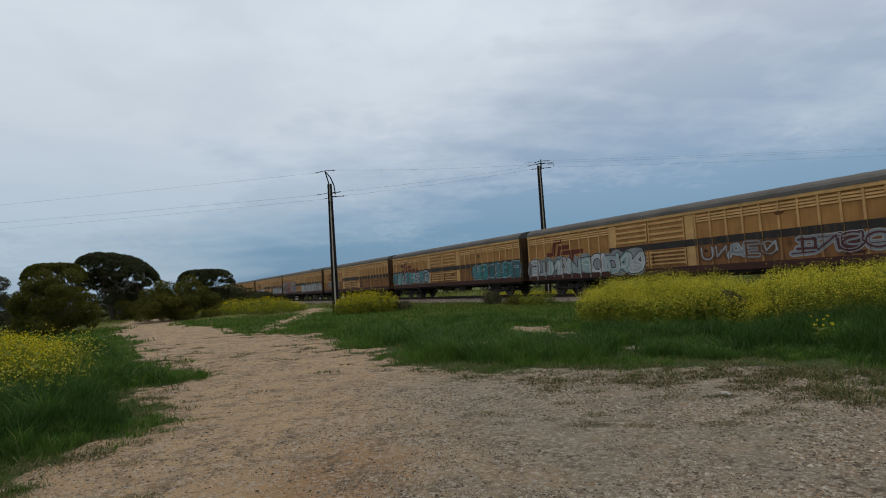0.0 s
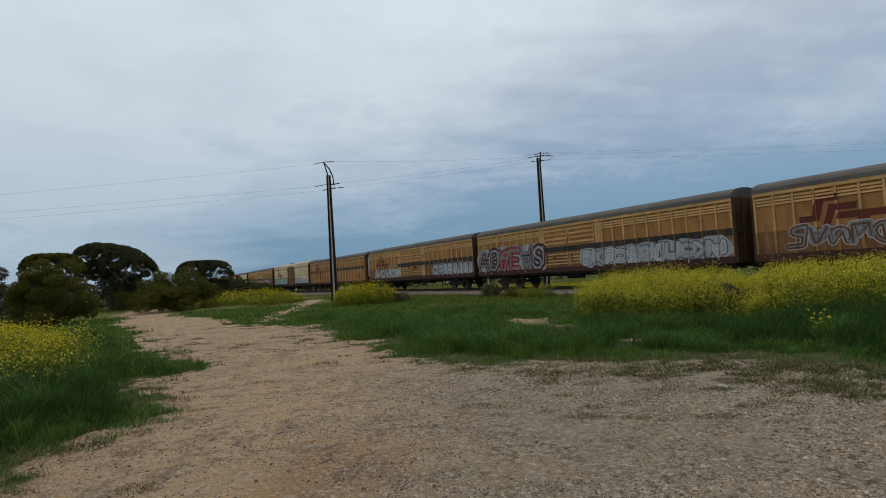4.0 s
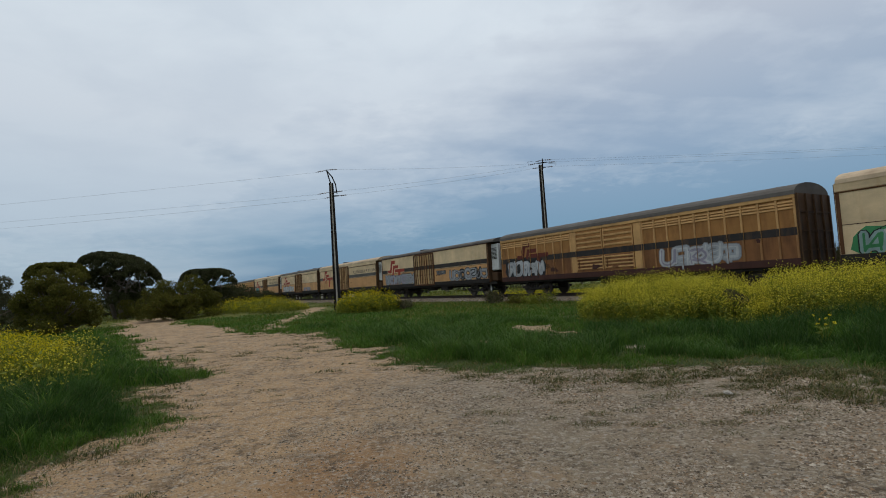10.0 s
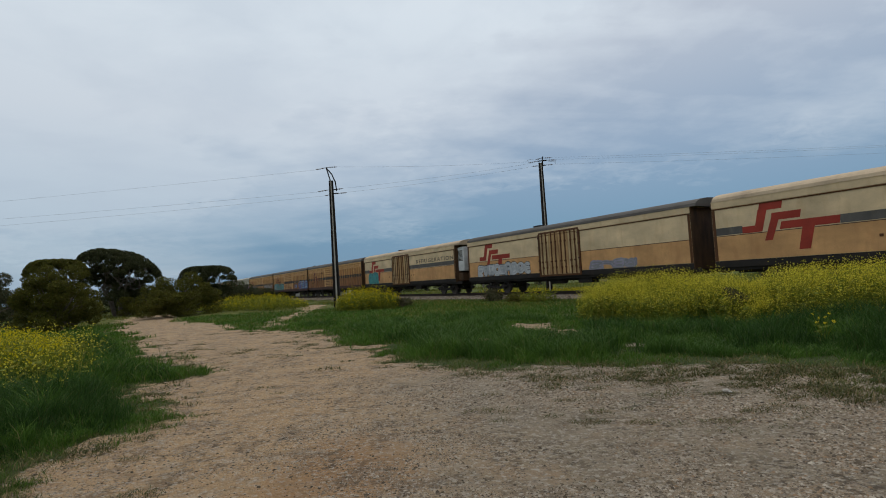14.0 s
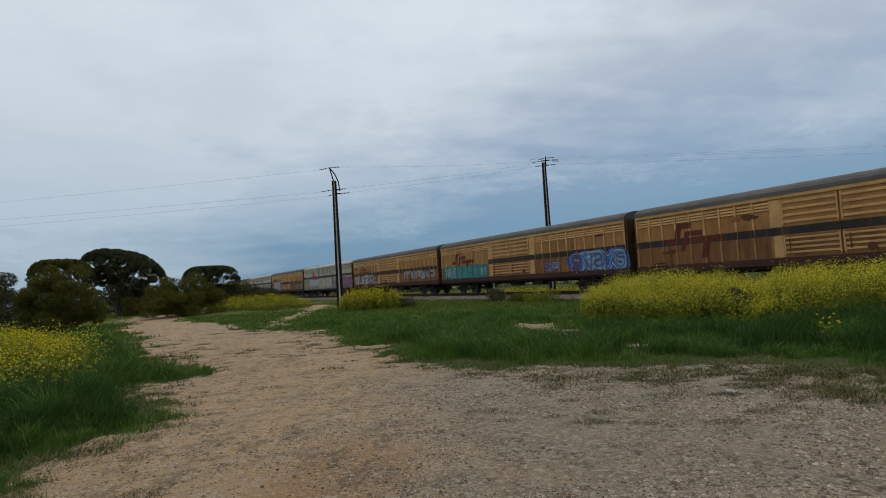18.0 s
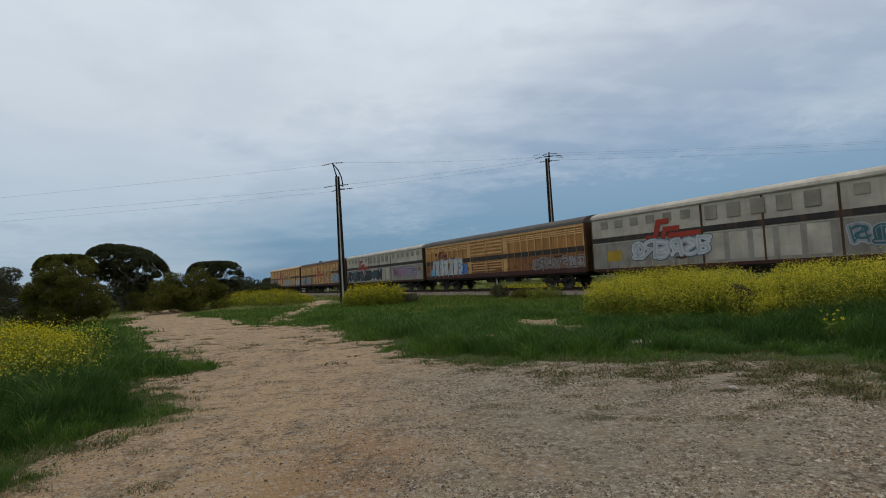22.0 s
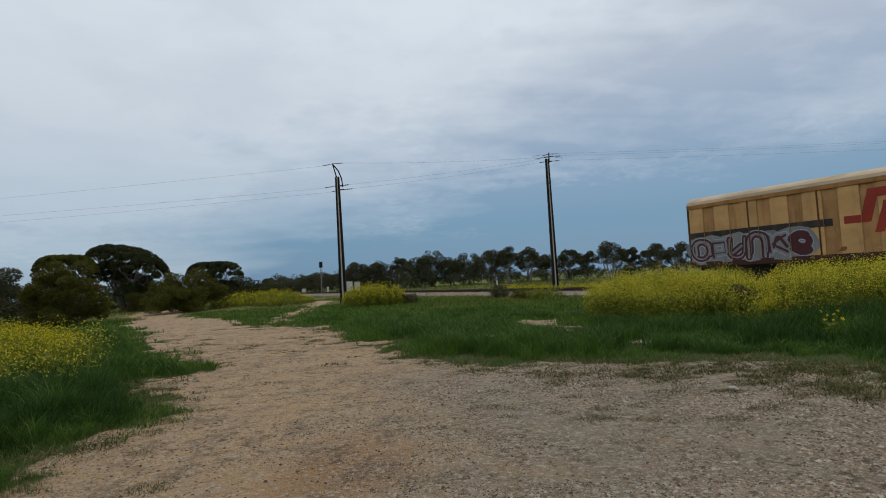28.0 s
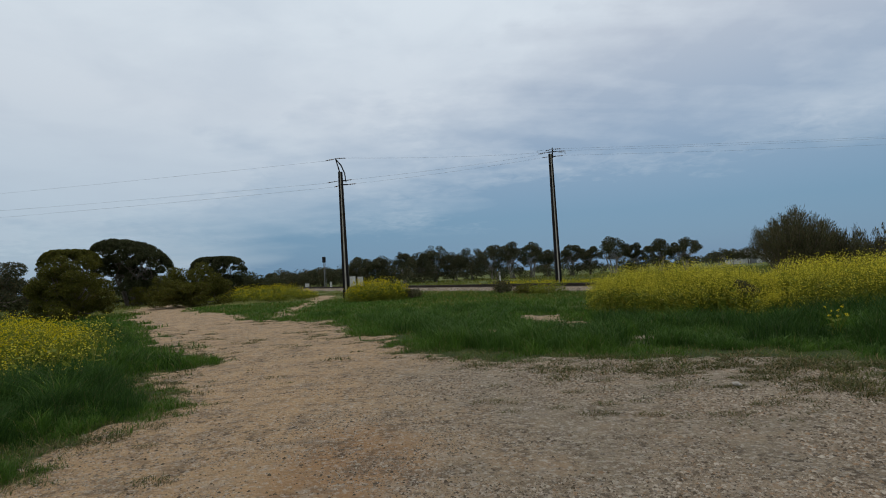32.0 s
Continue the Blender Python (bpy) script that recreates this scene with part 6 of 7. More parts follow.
def wispy_shrub(x, y, height, width, label, seed, twigs=160, leaves=5200):
    """A tall open shrub of many fine upright twigs."""
    r = np.random.default_rng(seed)
    t = thing("wispy_shrub", (x, y, 0.0), label, "shrub", "shrubs behind the railway")
    bm = bmesh.new()
    cs, rs = [], []
    for k in range(twigs):
        a, f = r.uniform(0, 6.28), math.sqrt(r.uniform(0, 1))
        tip = np.array([math.cos(a) * f * width / 2, math.sin(a) * f * width / 2, height * r.uniform(0.55, 1.0) * (1 - 0.35 * f * f)])
        mid = tip * np.array([0.6, 0.6, 0.5])
        tube(bm, [(tip[0] * 0.1, tip[1] * 0.1, -0.1), tuple(mid), tuple(tip)], [0.022, 0.014, 0.005], 4)
        for q in (0.45, 0.7, 0.88, 1.0):
            cs.append(mid * (1 - q) + tip * q), rs.append(0.16 * width / 3 * (1.25 - q * 0.6))
    part("branchwork", bm, M_BARK, t)
    cs, rs = np.array(cs), np.array(rs)
    pick = r.integers(0, len(cs), leaves)
    c = cs[pick] + r.normal(0, 0.75, (leaves, 3)) * rs[pick][:, None]
    u = cs[pick] * np.array([0.35, 0.35, 0.30]) + r.normal(0, 0.32, (leaves, 3)) + np.array([0, 0, 0.5])
    u *= (r.uniform(0.05, 0.13, leaves) / np.linalg.norm(u, axis=1))[:, None]
    side = np.cross(u, r.normal(size=(leaves, 3)))
    side *= (0.011 / np.linalg.norm(side, axis=1))[:, None]
    v, f = np.stack([c - u, c - side, c + u, c + side], 1).reshape(-1, 3), np.arange(4 * leaves).reshape(leaves, 4)
    part("foliage", mesh_of("foliage", v, f, M_LEAF_GREY), None, t)


wispy_shrub(18.9, 28.2, 4.15, 4.2, "tall grey-green wispy shrub behind the railway", 71, 300, 34000)
wispy_shrub(20.9, 27.6, 3.1, 3.6, "thin grey-green wispy shrub behind the railway", 72, 150, 15000)
wispy_shrub(22.0, 26.0, 3.4, 1.6, "thin upright wispy shrub behind the railway", 73, 60, 2200)
wispy_shrub(25.5, 24.5, 3.2, 3.0, "tall grey-green wispy shrub behind the railway", 74, 90, 2500)
tree("saltbush", 3.9, 36.4, 0.95, 1.7, M_LEAF_GREY, M_BARK, "low grey-green saltbush beside the ballast", 75, 10, 1600, 0.07, 0.1, 0, 2, "shrub")
tree("saltbush", 5.0, 33.6, 0.75, 1.9, M_LEAF_OLIVE, M_BARK, "low green saltbush beside the ballast", 76, 10, 1600, 0.07, 0.1, 0, 2, "shrub")
tree("saltbush", -2.2, 36.6, 0.85, 1.9, M_LEAF_GREY, M_BARK, "low grey-green saltbush beside the ballast", 78, 10, 1600, 0.07, 0.1, 0, 2, "shrub")

tree("saltbush", 7.9, 14.2, 1.05, 1.0, M_LEAF_GREY, M_BARK, "grey-green saltbush at the edge of the mustard", 79, 12, 2600, 0.045, 0.08, 0, 2, "shrub")


# ---- grass ----
def blades(name, px, py, height, width, material, label, seed, category="grass", lean=0.5, base=None):
    """Bent three-sided blades, one mesh."""
    r = np.random.default_rng(seed)
    n = len(px)
    a, b = r.uniform(0, 6.28, n), r.uniform(0, 6.28, n)
    side = np.stack([np.cos(a), np.sin(a), np.zeros(n)], -1) * (width * 0.5)[:, None]
    fall = np.stack([np.cos(b), np.sin(b), np.zeros(n)], -1) * (height * r.uniform(0.1, lean, n))[:, None]
    z = (land(px, py) if base is None else base) - 0.02
    root = np.stack([px, py, z], -1)
    upz = np.zeros((n, 3))
    upz[:, 2] = height
    mid, tip = root + fall * 0.35 + upz * 0.6, root + fall + upz * r.uniform(0.85, 1.0, n)[:, None]
    verts = np.stack([root - side, root + side, mid + side * 0.75, mid - side * 0.75, tip], 1).reshape(-1, 3)
    o = (np.arange(n) * 5)[:, None]
    faces = np.concatenate([o + np.array([[0, 1, 2]]), o + np.array([[0, 2, 3]]), o + np.array([[3, 2, 4]])])
    return tagged(new(name, mesh_of(name, verts, faces, material)), label, category, kind="stuff")


def scatter(n, r0, r1, a0, a1, seed):
    """Spots by distance and bearing, thinning with distance."""
    r = np.random.default_rng(seed)
    d = r0 * (r1 / r0) ** r.uniform(0, 1, n)
    a = np.radians(r.uniform(a0, a1, n))
    return d * np.sin(a), d * np.cos(a), r


x, y, r = scatter(420000, 3.8, 42, -52, 52, 201)
bare = bareness(x, y)
off = across_of(x, y)
mound = cloudy(x * 1.15, y * 1.15, 41, 3)
clump = cloudy(x * 3.2, y * 3.2, 45, 3)
lush = (1 - bare) * (0.32 + 0.35 * (x < -3) * (np.hypot(x, y) < 10) + 0.9 * smooth(mound, 0.28, 0.55) + 0.8 * (clump - 0.4)) * (1 - 0.45 * smooth(np.hypot(x, y), 17, 30))
keep = (r.uniform(0, 1, len(x)) < np.clip(lush, 0, 1) ** 1.5) & (np.abs(off) > 3.0)
x, y, bare, mound, clump = x[keep], y[keep], bare[keep], mound[keep], clump[keep]
d = np.hypot(x, y)
inside = edge_distance(x, y, TURNOUT)
tall = 0.06 + 0.46 * (1 - bare) ** 1.5 * smooth(mound, 0.30, 0.66) * (0.5 + 1.0 * smooth(clump, 0.3, 0.6)) * (0.35 + 0.65 * smooth(-inside, 0.1, 1.5))
tall = tall * np.where(x < -3, 0.95, 1.0) * (1 - 0.72 * smooth(d, 14.5, 21)) * (1 - 0.3 * smooth(x, 1, 6) * (1 - smooth(d, 11, 14)))
tall = tall * (1 - 0.25 * smooth(x, 3.5, 5.5) * (1 - smooth(d, 15, 17)))
for cx, cy, rx, ry in BARE_SPOTS:
    tall = tall * (1 - 0.75 * np.exp(-(((x - cx * 0.96) / (rx * 1.5 + 0.3)) ** 2 + ((y - cy * 0.93) / (ry + 0.7)) ** 2)))
blades("grass", x, y, tall * r.uniform(0.55, 1.3, len(x)), np.clip(0.0010 * d, 0.005, 0.024) * r.uniform(0.7, 1.5, len(x)), M_GRASS, "lush dark green spring grass round the dirt turnout", 202, lean=1.35)
# deep thick grass: the bank beside the dirt road and the belt before the mustard
BANK = [(-4.4, 2.0), (-4.3, 4.5), (-4.4, 5.6), (-4.35, 6.3), (-3.95, 6.9), (-4.35, 7.9), (-5.7, 9.9), (-5.3, 10.6), (-5.9, 11.9), (-8.3, 14.7), (-12.8, 21.5), (-20.0, 20.0), (-19.0, 10.0), (-10.0, 2.0)]
BELT = [(-1.2, 14.2), (0.4, 11.6), (1.6, 10.4), (3.4, 10.0), (5.2, 9.2), (6.6, 8.0), (8.4, 6.4), (12.5, 3.5), (20.0, 5.4), (12.4, 11.0), (8.2, 13.9), (5.4, 16.8), (3.6, 14.2), (1.6, 17.0)]
# the belt's shade at the mustard's foot is put into its leaf colour
for poly, count, seed, hi, leaf, words in ((BANK, 190000, 231, 0.37, M_DARKENED_GRASS, "deep dark green grass on the bank beside the dirt road"), (BELT, 170000, 233, 0.33, M_DARKENED_GRASS, "deep green grass and weeds before the mustard patch, darkened for shade")):
    x, y, r = scatter(count * 2, 4.0, 22, -56, 56, seed)
    e = edge_distance(x, y, poly) + (cloudy(x * 1.1, y * 1.1, seed) - 0.47) * 1.1 + (cloudy(x * 3.5, y * 3.5, seed + 1) - 0.47) * 0.5
    keep = (e > 0) & (cloudy(x * 2.3, y * 2.3, seed + 2) + r.uniform(-0.12, 0.12, len(x)) > 0.34)
    for cx, cy, rx, ry in BARE_SPOTS:
        keep &= np.hypot((x - cx) / (rx + 0.25), (y - cy) / (ry + 0.9)) > 1
    x, y, e = x[keep], y[keep], e[keep]
    lumpy = 0.35 + 1.25 * smooth(cloudy(x * 0.8, y * 0.8, seed + 3), 0.3, 0.62)
    tall = hi * (1 + 0.75 * smooth(x, 5.5, 10.5)) * smooth(e, -0.25, 0.7) * lumpy * r.uniform(0.55, 1.15, len(x))
    blades("deep_grass", x, y, tall, np.clip(0.0010 * np.hypot(x, y), 0.005, 0.02) * r.uniform(0.7, 1.4, len(x)), leaf, words, seed + 5, lean=0.9)
# short olive fringe where the grass thins out
x, y, r = scatter(130000, 3.8, 26, -50, 50, 203)
inside = edge_distance(x, y, TURNOUT)
keep = (bareness(x, y) < r.uniform(0.35, 0.95, len(x))) & (inside > -1.6) & (cloudy(x * 2.6, y * 2.6, 53) > 0.42)
x, y = x[keep], y[keep]
blades("fringe_grass", x, y, r.uniform(0.03, 0.11, len(x)), np.clip(0.0011 * np.hypot(x, y), 0.004, 0.02), M_FRINGE, "short olive grass thinning out into the gravel", 204, lean=1.6)
# short thick sward between the tall grass and the ballast
x, y, r = scatter(110000, 14, 42, -40, 40, 205)
off = across_of(x, y)
keep = (bareness(x, y) < r.uniform(0.2, 0.7, len(x))) & (off < -3.2) & (cloudy(x * 0.9, y * 0.9, 49) > 0.30)
x, y = x[keep], y[keep]
d = np.hypot(x, y)
blades("short_grass", x, y, r.uniform(0.06, 0.20, len(x)), 0.0014 * d, M_GRASS, "short green grass between the turnout and the railway", 206, lean=1.2)
# yellower verge along the foot of the ballast
x, y, r = scatter(60000, 18, 60, -40, 30, 209)
off = across_of(x, y)
keep = (bareness(x, y) < r.uniform(0.2, 0.7, len(x))) & (off < -3.0) & (off > -8.5 + 3.0 * cloudy(x * 0.4, y * 0.4, 50)) & (cloudy(x * 1.2, y * 1.2, 52) > 0.36)
x, y = x[keep], y[keep]
blades("verge_grass", x, y, r.uniform(0.08, 0.24, len(x)), 0.0013 * np.hypot(x, y), M_FIELD, "yellow-green grass at the foot of the ballast", 210, lean=1.2)
# tussocks
x, y, r = scatter(4600, 4.2, 24, -52, 50, 207)
keep = (bareness(x, y) < 0.25) & (cloudy(x * 0.8, y * 0.8, 51) > 0.45) & (np.hypot((x - 3.2) / 1.3, (y - 15.4) / 3.2) > 1) & (edge_distance(x, y, TURNOUT) < -0.9)
x, y = x[keep], y[keep]
size, per = r.uniform(0.12, 0.34, len(x)), 55
ang, rad = r.uniform(0, 6.28, (len(x), per)), np.sqrt(r.uniform(0, 1, (len(x), per))) * size[:, None]
tx, ty = (x[:, None] + np.cos(ang) * rad).ravel(), (y[:, None] + np.sin(ang) * rad).ravel()
th = ((0.18 + size)[:, None] * r.uniform(0.5, 1.2, (len(x), per))).ravel() * (1 - 0.3 * smooth(np.hypot(tx, ty), 14, 22)) * (1 - 0.5 * smooth(tx, 3.5, 5.5))
blades("tussock_grass", tx, ty, th, np.clip(0.0011 * np.hypot(tx, ty), 0.006, 0.02), M_TUSSOCK, "dark green grass tussocks and weeds", 208, lean=1.5)
# low flattened tufts where the gravel meets the grass
x, y, r = scatter(13000, 3.6, 24, -50, 50, 211)
inner = edge_distance(x, y, TURNOUT)
reach = 0.9 + 2.2 * smooth(x, -1.0, 3.0) + 2.0 * smooth(y, 10, 15)
belt = np.maximum(np.exp(-(((x - 5.4) / 1.3) ** 2 + ((y - 6.9) / 1.2) ** 2)), np.exp(-(((x - 3.4) / 1.6) ** 2 + ((y - 8.4) / 0.7) ** 2))) * smooth(cloudy(x * 1.8, y * 1.8, 57), 0.32, 0.55)
keep = (bareness(x, y) > 0.2) & (inner > -0.6) & ((np.hypot(x, y) > 5.4) | (x < -2.5)) & (r.uniform(0, 1, len(x)) < 1.6 * belt + 0.55 * (1 - smooth(inner, 0.0, reach)) ** 1.5 + 0.012 + 0.10 * np.exp(-(((x - 2.8) / 1.7) ** 2 + ((y - 7.0) / 1.4) ** 2)) + 0.42 * np.exp(-(((x + 3.3) / 1.9) ** 2 + ((y - 15.5) / 3.2) ** 2)) * smooth(cloudy(x * 2.0, y * 2.0, 59), 0.40, 0.58))
x, y, belt = x[keep], y[keep], belt[keep]
size = np.clip(r.lognormal(-2.3, 0.45, len(x)), 0.04, 0.26)
per = 70
ang, rad = r.uniform(0, 6.28, (len(x), per)), np.sqrt(r.uniform(0, 1, (len(x), per))) * size[:, None]
tx, ty = (x[:, None] + np.cos(ang) * rad * 1.5).ravel(), (y[:, None] + np.sin(ang) * rad * 0.8).ravel()
th = (np.clip(size * (0.38 + 0.5 * belt), 0.022, 0.11)[:, None] * (1.15 - (rad / size[:, None]) ** 2 * 0.8) * r.uniform(0.4, 1.1, (len(x), per))).ravel()
blades("grass_tufts", tx, ty, th, np.clip(0.0019 * np.hypot(tx, ty), 0.007, 0.022), M_DRY, "sparse olive tufts of grass in the gravel", 212, lean=2.8)
# weeds that stand singly in the gravel: (x, y, size)
WEEDS = [(1.56, 6.65, 1.0), (1.75, 6.03, 1.0), (1.56, 5.66, 1.2), (1.22, 5.97, 0.8), (2.08, 5.55, 1.0), (2.80, 5.36, 1.2), (3.39, 5.66, 1.3), (3.47, 6.50, 1.2), (4.02, 6.15, 1.0), (3.04, 7.34, 1.2), (2.94, 8.85, 1.2), (3.43, 7.37, 0.8), (5.20, 7.13, 2.2), (4.82, 6.15, 2.4), (5.05, 6.65, 2.0), (5.12, 8.12, 1.4), (4.44, 7.66, 1.4), (5.30, 7.71, 2.0),
         (3.30, 8.36, 1.0), (2.06, 7.21, 1.0), (-3.66, 5.65, 1.6), (-3.57, 6.57, 1.4), (-3.34, 6.05, 1.2), (-2.43, 4.35, 1.2), (-3.32, 4.44, 0.8), (-3.03, 5.36, 0.8)]
r = np.random.default_rng(241)
wx, wy, ws = (np.array([q[k] for q in WEEDS]) for k in range(3))
per = 150
ang, rad = r.uniform(0, 6.28, (len(wx), per)), np.sqrt(r.uniform(0, 1, (len(wx), per))) * 0.095 * ws[:, None]
tx, ty = (wx[:, None] + np.cos(ang) * rad * 1.8).ravel(), (wy[:, None] + np.sin(ang) * rad).ravel()
th = ((0.022 + 0.029 * ws ** 1.5)[:, None] * r.uniform(0.4, 1.2, (len(wx), per))).ravel()
big = np.repeat(ws > 1.9, per)
blades("gravel_weeds", tx[~big], ty[~big], th[~big], np.full((~big).sum(), 0.008), M_DRY, "low olive weeds standing singly in the gravel", 242, lean=2.2)
blades("gravel_weeds", tx[big], ty[big], th[big], np.full(big.sum(), 0.008), M_FRINGE, "knee-high olive weeds at the edge of the gravel", 243, lean=1.3)
# the open field out to the railway and past it
x, y, r = scatter(70000, 26, 130, -48, 48, 221)
off = across_of(x, y)
keep = (bareness(x, y) < 0.5) & (np.abs(off) > 3.2) & (cloudy(x * 0.2, y * 0.2, 47) > 0.36)
x, y = x[keep], y[keep]
d = np.hypot(x, y)
blades("field_grass", x, y, r.uniform(0.06, 0.20, len(x)) * np.where(across_of(x, y) > 0, 1.8, 1.0), 0.0013 * d, M_FIELD, "dry yellow-green grass of the open field", 222)


# ---- wild mustard ----
def mustard(name, px, py, tall, label, seed, sprays=6, heads=4, head=0.028, leaves=10, spread=0.16, petals=None):
    """Branching stems with leaves below and small yellow flower heads on top, joined."""
    r = np.random.default_rng(seed)
    n = len(px)
    root = np.stack([px, py, land(px, py)], -1)
    # stems and their side branches, as thin blades
    k = n * sprays
    rep = np.repeat(np.arange(n), sprays)
    b = r.uniform(0, 6.28, k)
    out = (spread * tall[rep] * r.uniform(0.3, 1.6, k))
    tip = root[rep] + np.stack([np.cos(b) * out, np.sin(b) * out, tall[rep] * (1.05 - 0.72 * r.uniform(0, 1, k) ** 1.5)], -1)
    foot = root[rep] + np.stack([np.cos(b) * out * 0.25, np.sin(b) * out * 0.25, tall[rep] * 0.1 * r.uniform(0, 1, k)], -1)
    a = r.uniform(0, 6.28, k)
    side = np.stack([np.cos(a), np.sin(a), np.zeros(k)], -1) * (0.0028 + 0.0022 * tall[rep])[:, None]
    sv = np.stack([foot - side, foot + side, tip + side * 0.4, tip - side * 0.4], 1).reshape(-1, 3)
    # leaves
    m = n * leaves
    rep2 = np.repeat(np.arange(n), leaves)
    c = root[rep2] + np.stack([r.normal(0, 0.5 * spread, m) * tall[rep2] * 1.3, r.normal(0, 0.5 * spread, m) * tall[rep2] * 1.3, tall[rep2] * r.uniform(0.05, 0.78, m)], -1)
    u = r.normal(size=(m, 3)) * np.array([1, 1, 0.6])
    u /= np.linalg.norm(u, axis=1)[:, None]
    v = np.cross(u, r.normal(size=(m, 3)))
    v /= np.linalg.norm(v, axis=1)[:, None]
    s = (r.uniform(0.035, 0.085, m) * (0.6 + 0.5 * tall[rep2]))[:, None]
    lv = np.stack([c - u * s, c - v * s * 0.35, c + u * s, c + v * s * 0.35], 1).reshape(-1, 3)
    allv = np.concatenate([sv, lv])
    t = tagged(new(name, mesh_of(name, allv, np.arange(len(allv)).reshape(-1, 4), M_STEM)), label + ", its stems and leaves", "mustard stems", kind="stuff")
    # flower heads: little crossed pairs
    q = k * heads
    rep3 = np.repeat(np.arange(k), heads)
    c = tip[rep3] + r.normal(0, 1, (q, 3)) * np.array([0.055, 0.055, 0.075]) * (0.5 + 0.5 * tall[rep[rep3]])[:, None]
    u = r.normal(size=(q, 3)) * np.array([1, 1, 0.45])
    u /= np.linalg.norm(u, axis=1)[:, None]
    v = np.cross(u, r.normal(size=(q, 3)))
    v /= np.linalg.norm(v, axis=1)[:, None]
    w = np.cross(u, v)
    s = (head * r.uniform(0.6, 1.4, q))[:, None]
    f1 = np.stack([c - u * s, c - v * s, c + u * s, c + v * s], 1)
    f2 = np.stack([c - u * s * 0.8, c - w * s * 0.8, c + u * s * 0.8, c + w * s * 0.8], 1)
    fv = np.concatenate([f1, f2], 1).reshape(-1, 3)
    return tagged(new(name + "_flowers", mesh_of(name + "_flowers", fv, np.arange(len(fv)).reshape(-1, 4), petals or M_FLOWER)), label + ", its yellow flower heads", "mustard flowers", kind="stuff")


def fill(poly, density, seed, clump=0.4):
    xs, ys = [p[0] for p in poly], [p[1] for p in poly]
    r = np.random.default_rng(seed)
    n = int((max(xs) - min(xs)) * (max(ys) - min(ys)) * density)
    x, y = r.uniform(min(xs), max(xs), n), r.uniform(min(ys), max(ys), n)
    e = edge_distance(x, y, poly)
    keep = (e + (cloudy(x, y, seed) - 0.47) * 1.2 > 0) & (r.uniform(0, 1, n) < 1 - clump + clump * 2 * cloudy(x * 0.8, y * 0.8, seed + 1))
    return x[keep], y[keep], np.clip(e[keep], 0, 2), r


RIGHT_PATCH = [(4.9, 16.9), (6.0, 15.2), (7.6, 13.6), (10.4, 11.8), (14.5, 9.2), (20.0, 5.5), (24.0, 9.0), (17.5, 12.0), (13.0, 15.5), (9.0, 19.5), (5.6, 20.5)]
x, y, e, r = fill(RIGHT_PATCH, 46, 301)
dip = 1 - 0.30 * np.exp(-((x / y - 0.605) / 0.035) ** 2) + 0.06 * np.sin(x * 2.1 + y) + 0.25 * (cloudy(x * 0.9, y * 0.9, 305) - 0.47)
tall = (0.92 + 0.38 * smooth(e, 0, 1.3) + 0.06 * smooth(x, 8.5, 11)) * r.uniform(0.74, 1.10, len(x)) * dip
mustard("mustard", x, y, tall, "dense tall patch of flowering wild mustard by the railway", 302, 10, 5, 0.0142, 25, petals=M_FLOWER_PALE)
LEFT_PATCH = [(-7.2, 10.4), (-8.0, 12.0), (-10.8, 15.5), (-13.8, 18.0), (-18.0, 17.0), (-15.0, 11.0), (-10.4, 8.6), (-7.6, 9.0)]
x, y, e, r = fill(LEFT_PATCH, 34, 311)
tall = (0.66 + 0.26 * smooth(e, 0, 1.2)) * r.uniform(0.7, 1.15, len(x))
mustard("mustard", x, y, tall, "loose patch of flowering wild mustard beside the dirt road", 312, 4, 3, 0.0160, 24, 0.22)
x, y, e, r = fill([(-5.5, 7.4), (-6.3, 9.4), (-7.0, 11.4), (-9.4, 14.6), (-10.8, 14.6), (-9.2, 11.6), (-10.5, 9.6), (-12.0, 8.6), (-9.0, 7.3), (-6.8, 7.2)], 9, 315, 0.7)
mustard("mustard", x, y, r.uniform(0.60, 0.95, len(x)), "scattered mustard plants in the deep grass", 316, 3, 4, 0.0145, 7, 0.25, M_FLOWER_PALE)
x, y, e, r = fill([(-6.8, 35.0), (-4.6, 34.2), (-2.5, 35.2), (-2.1, 36.8), (-4.5, 38.0), (-6.6, 37.2)], 26, 321, 0.2)
mustard("mustard", x, y, (0.75 + 0.7 * smooth(e, 0, 1.0)) * r.uniform(0.8, 1.1, len(x)), "round clump of flowering wild mustard below the power pole", 322, 6, 2, 0.030, 30)
x, y, e, r = fill([(-21.0, 47.0), (-17.0, 42.5), (-12.5, 41.0), (-10.3, 44.0), (-12.0, 48.0), (-18.0, 51.0)], 12, 331, 0.5)
mustard("mustard", x, y, (0.5 + 0.5 * smooth(e, 0, 2.0)) * r.uniform(0.8, 1.1, len(x)), "bank of flowering wild mustard between road and path", 332, 4, 1, 0.036, 34)
strip = [tuple(on_line(s, o)[:2]) for s, o in ((-45, 4.2), (-30, 4.2), (-14, 4.2), (0, 4.2), (0, 10), (-14, 11), (-30, 10), (-45, 9))]
x, y, e, r = fill(strip, 9, 341, 0.5)
mustard("mustard", x, y, (0.32 + 0.22 * smooth(e, 0, 1.5)) * r.uniform(0.7, 1.1, len(x)), "low strip of wild mustard and weeds beyond the railway", 342, 4, 1, 0.035, 20)
x, y, e, r = fill([(5.2, 32.0), (6.6, 31.2), (7.4, 32.0), (6.4, 33.2), (5.4, 33.0)], 22, 351, 0.2)
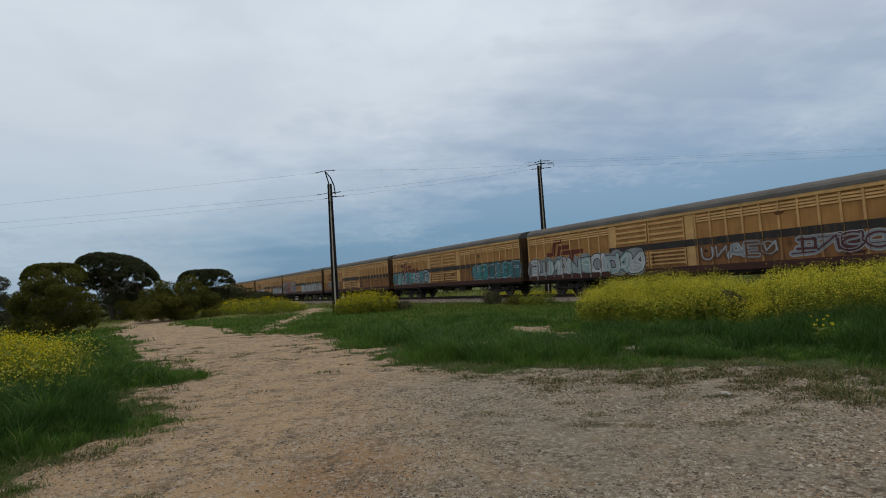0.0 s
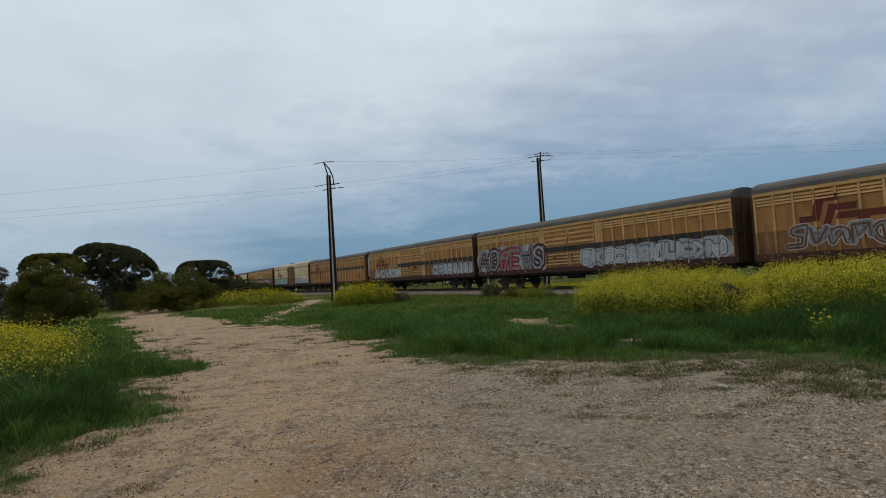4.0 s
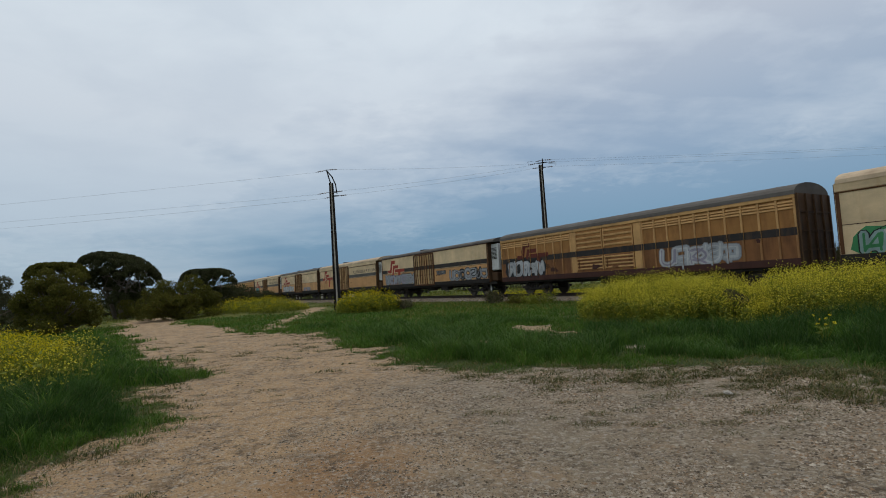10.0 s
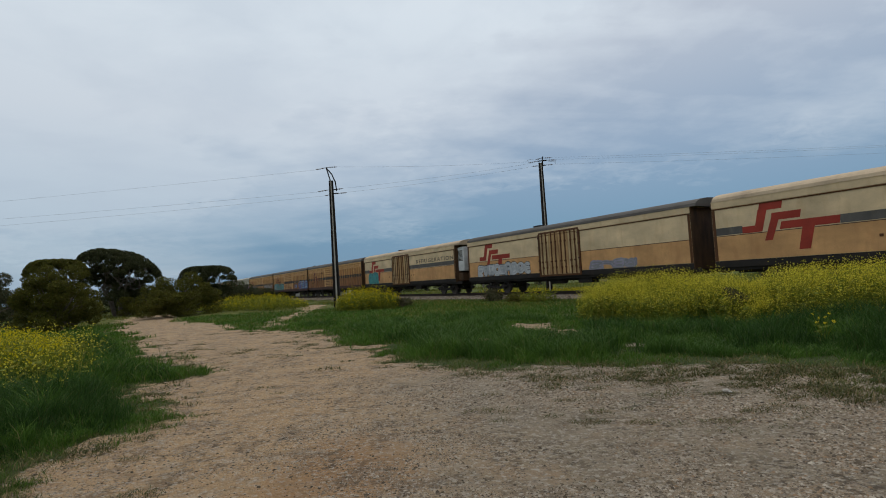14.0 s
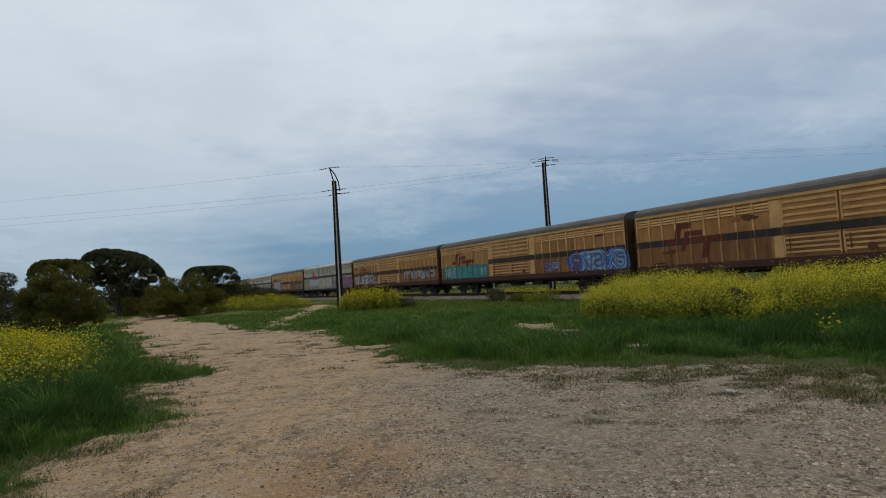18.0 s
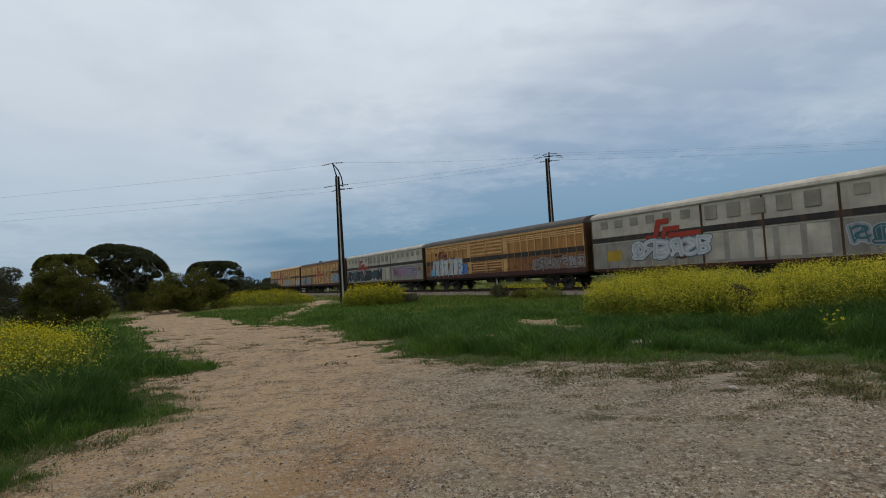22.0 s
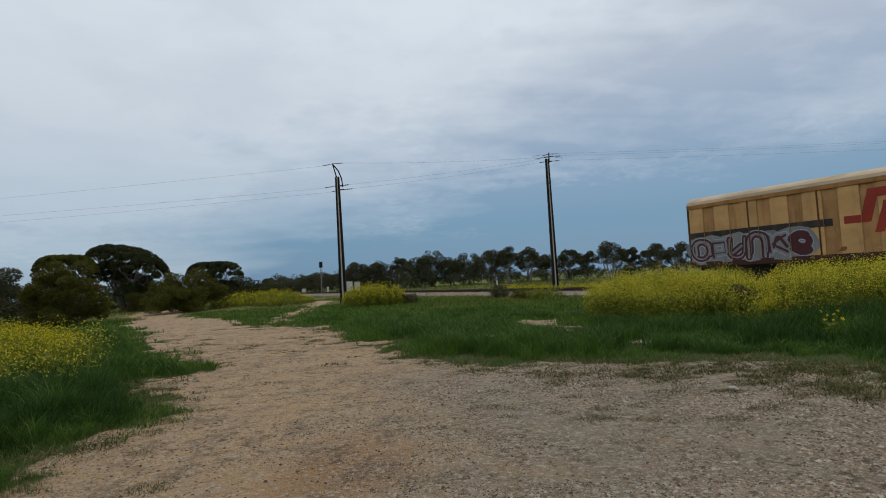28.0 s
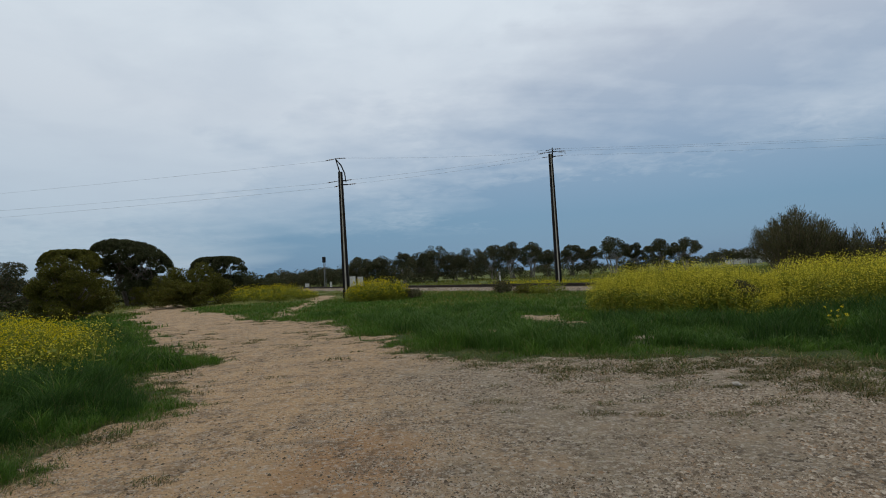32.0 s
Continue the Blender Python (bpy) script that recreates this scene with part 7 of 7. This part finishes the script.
mustard("mustard", x, y, 0.75 * r.uniform(0.7, 1.1, len(x)), "small clump of wild mustard beside the ballast", 352, 4, 1, 0.02, 26)


def lone_mustard(x, y, tall, seed):
    """A single mustard plant with its own stems, leaves and flower heads."""
    r = np.random.default_rng(seed)
    t = thing("mustard_plant", (x, y, float(land(np.array([x]), np.array([y]))[0])), "single pale mustard plant with yellow flower heads", "mustard plant")
    for k in range(9):
        a, f = r.uniform(0, 6.28), r.uniform(0.08, 0.26)
        tip = (math.cos(a) * f, math.sin(a) * f, tall * r.uniform(0.7, 1.0))
        bm = bmesh.new()
        tube(bm, [(0, 0, -0.02), (tip[0] * 0.5, tip[1] * 0.5, tip[2] * 0.55), tip], [0.008, 0.006, 0.003], 5)
        part("stem", bm, M_STEM, t)
        bm = bmesh.new()
        heart = bm.verts.new(tip)
        for q in range(7):
            u = Vector(r.normal(0, 1, 3)).normalized() * 0.034
            v = u.orthogonal().normalized() * 0.013
            bm.faces.new([heart, bm.verts.new(Vector(tip) + u * 0.6 - v), bm.verts.new(Vector(tip) + u), bm.verts.new(Vector(tip) + u * 0.6 + v)])
        part("flower_head", bm, M_FLOWER, t)
    for k in range(14):
        a, z = r.uniform(0, 6.28), tall * r.uniform(0.05, 0.6)
        u = Vector((math.cos(a), math.sin(a), r.uniform(-0.2, 0.4)))
        v = u.orthogonal().normalized() * 0.025
        bm = bmesh.new()
        c = Vector((0, 0, z))
        bm.faces.new([bm.verts.new(p) for p in (c, c + u * 0.07 - v, c + u * 0.15, c + u * 0.07 + v)])
        part("leaf", bm, M_STEM, t)


lone_mustard(7.15, 9.8, 0.60, 401)
rock = tagged(new("loose_rock"), "pale limestone rock lying on the gravel", "rock")
rock.matrix_basis = pose(3.53, 6.57, float(land(np.array([3.53]), np.array([6.57]))[0]) + 0.02, 0, 0, 30)
bm = bmesh.new()
bmesh.ops.create_icosphere(bm, subdivisions=2, radius=0.06)
for v in bm.verts:
    v.co *= 1 + 0.5 * (noise.noise(v.co * 18) - 0.2)
    v.co.z *= 0.6
part("stone", bm, M_CONCRETE, rock)


# ---- what moves ----
def motions():
    times = [2.0 * k for k in range(17)]
    for i, w in enumerate(WAGONS):
        mid = REARS[i] + 10.0
        walk(w, [(t, pose(*on_line(tail_at(t) + mid, 0, RAIL_Z), 0, 0, HEADING)) for t in times])
    # wheels roll: all front axles turn alike, and all rear axles
    ticks = [k / FPS for k in range(32 * FPS + 1)]
    for ax in (-0.88, 0.88):
        same = [c for w in WAGONS for b in w.children if b.name.startswith("bogie") for c in b.children if abs(c.matrix_basis.translation.x - ax) < 0.1]
        turn = [(t, pose(ax, 0, 0.455, 0, math.degrees((tail_at(t) - tail_at(0)) / 0.455), 0)) for t in ticks]
        walk(same[0], turn)
        for ob in same[1:]:
            ob.rotation_mode = "QUATERNION"
            ob.animation_data_create()
            ob.animation_data.action = same[0].animation_data.action
            ob.animation_data.action_slot = same[0].animation_data.action_slot


motions()
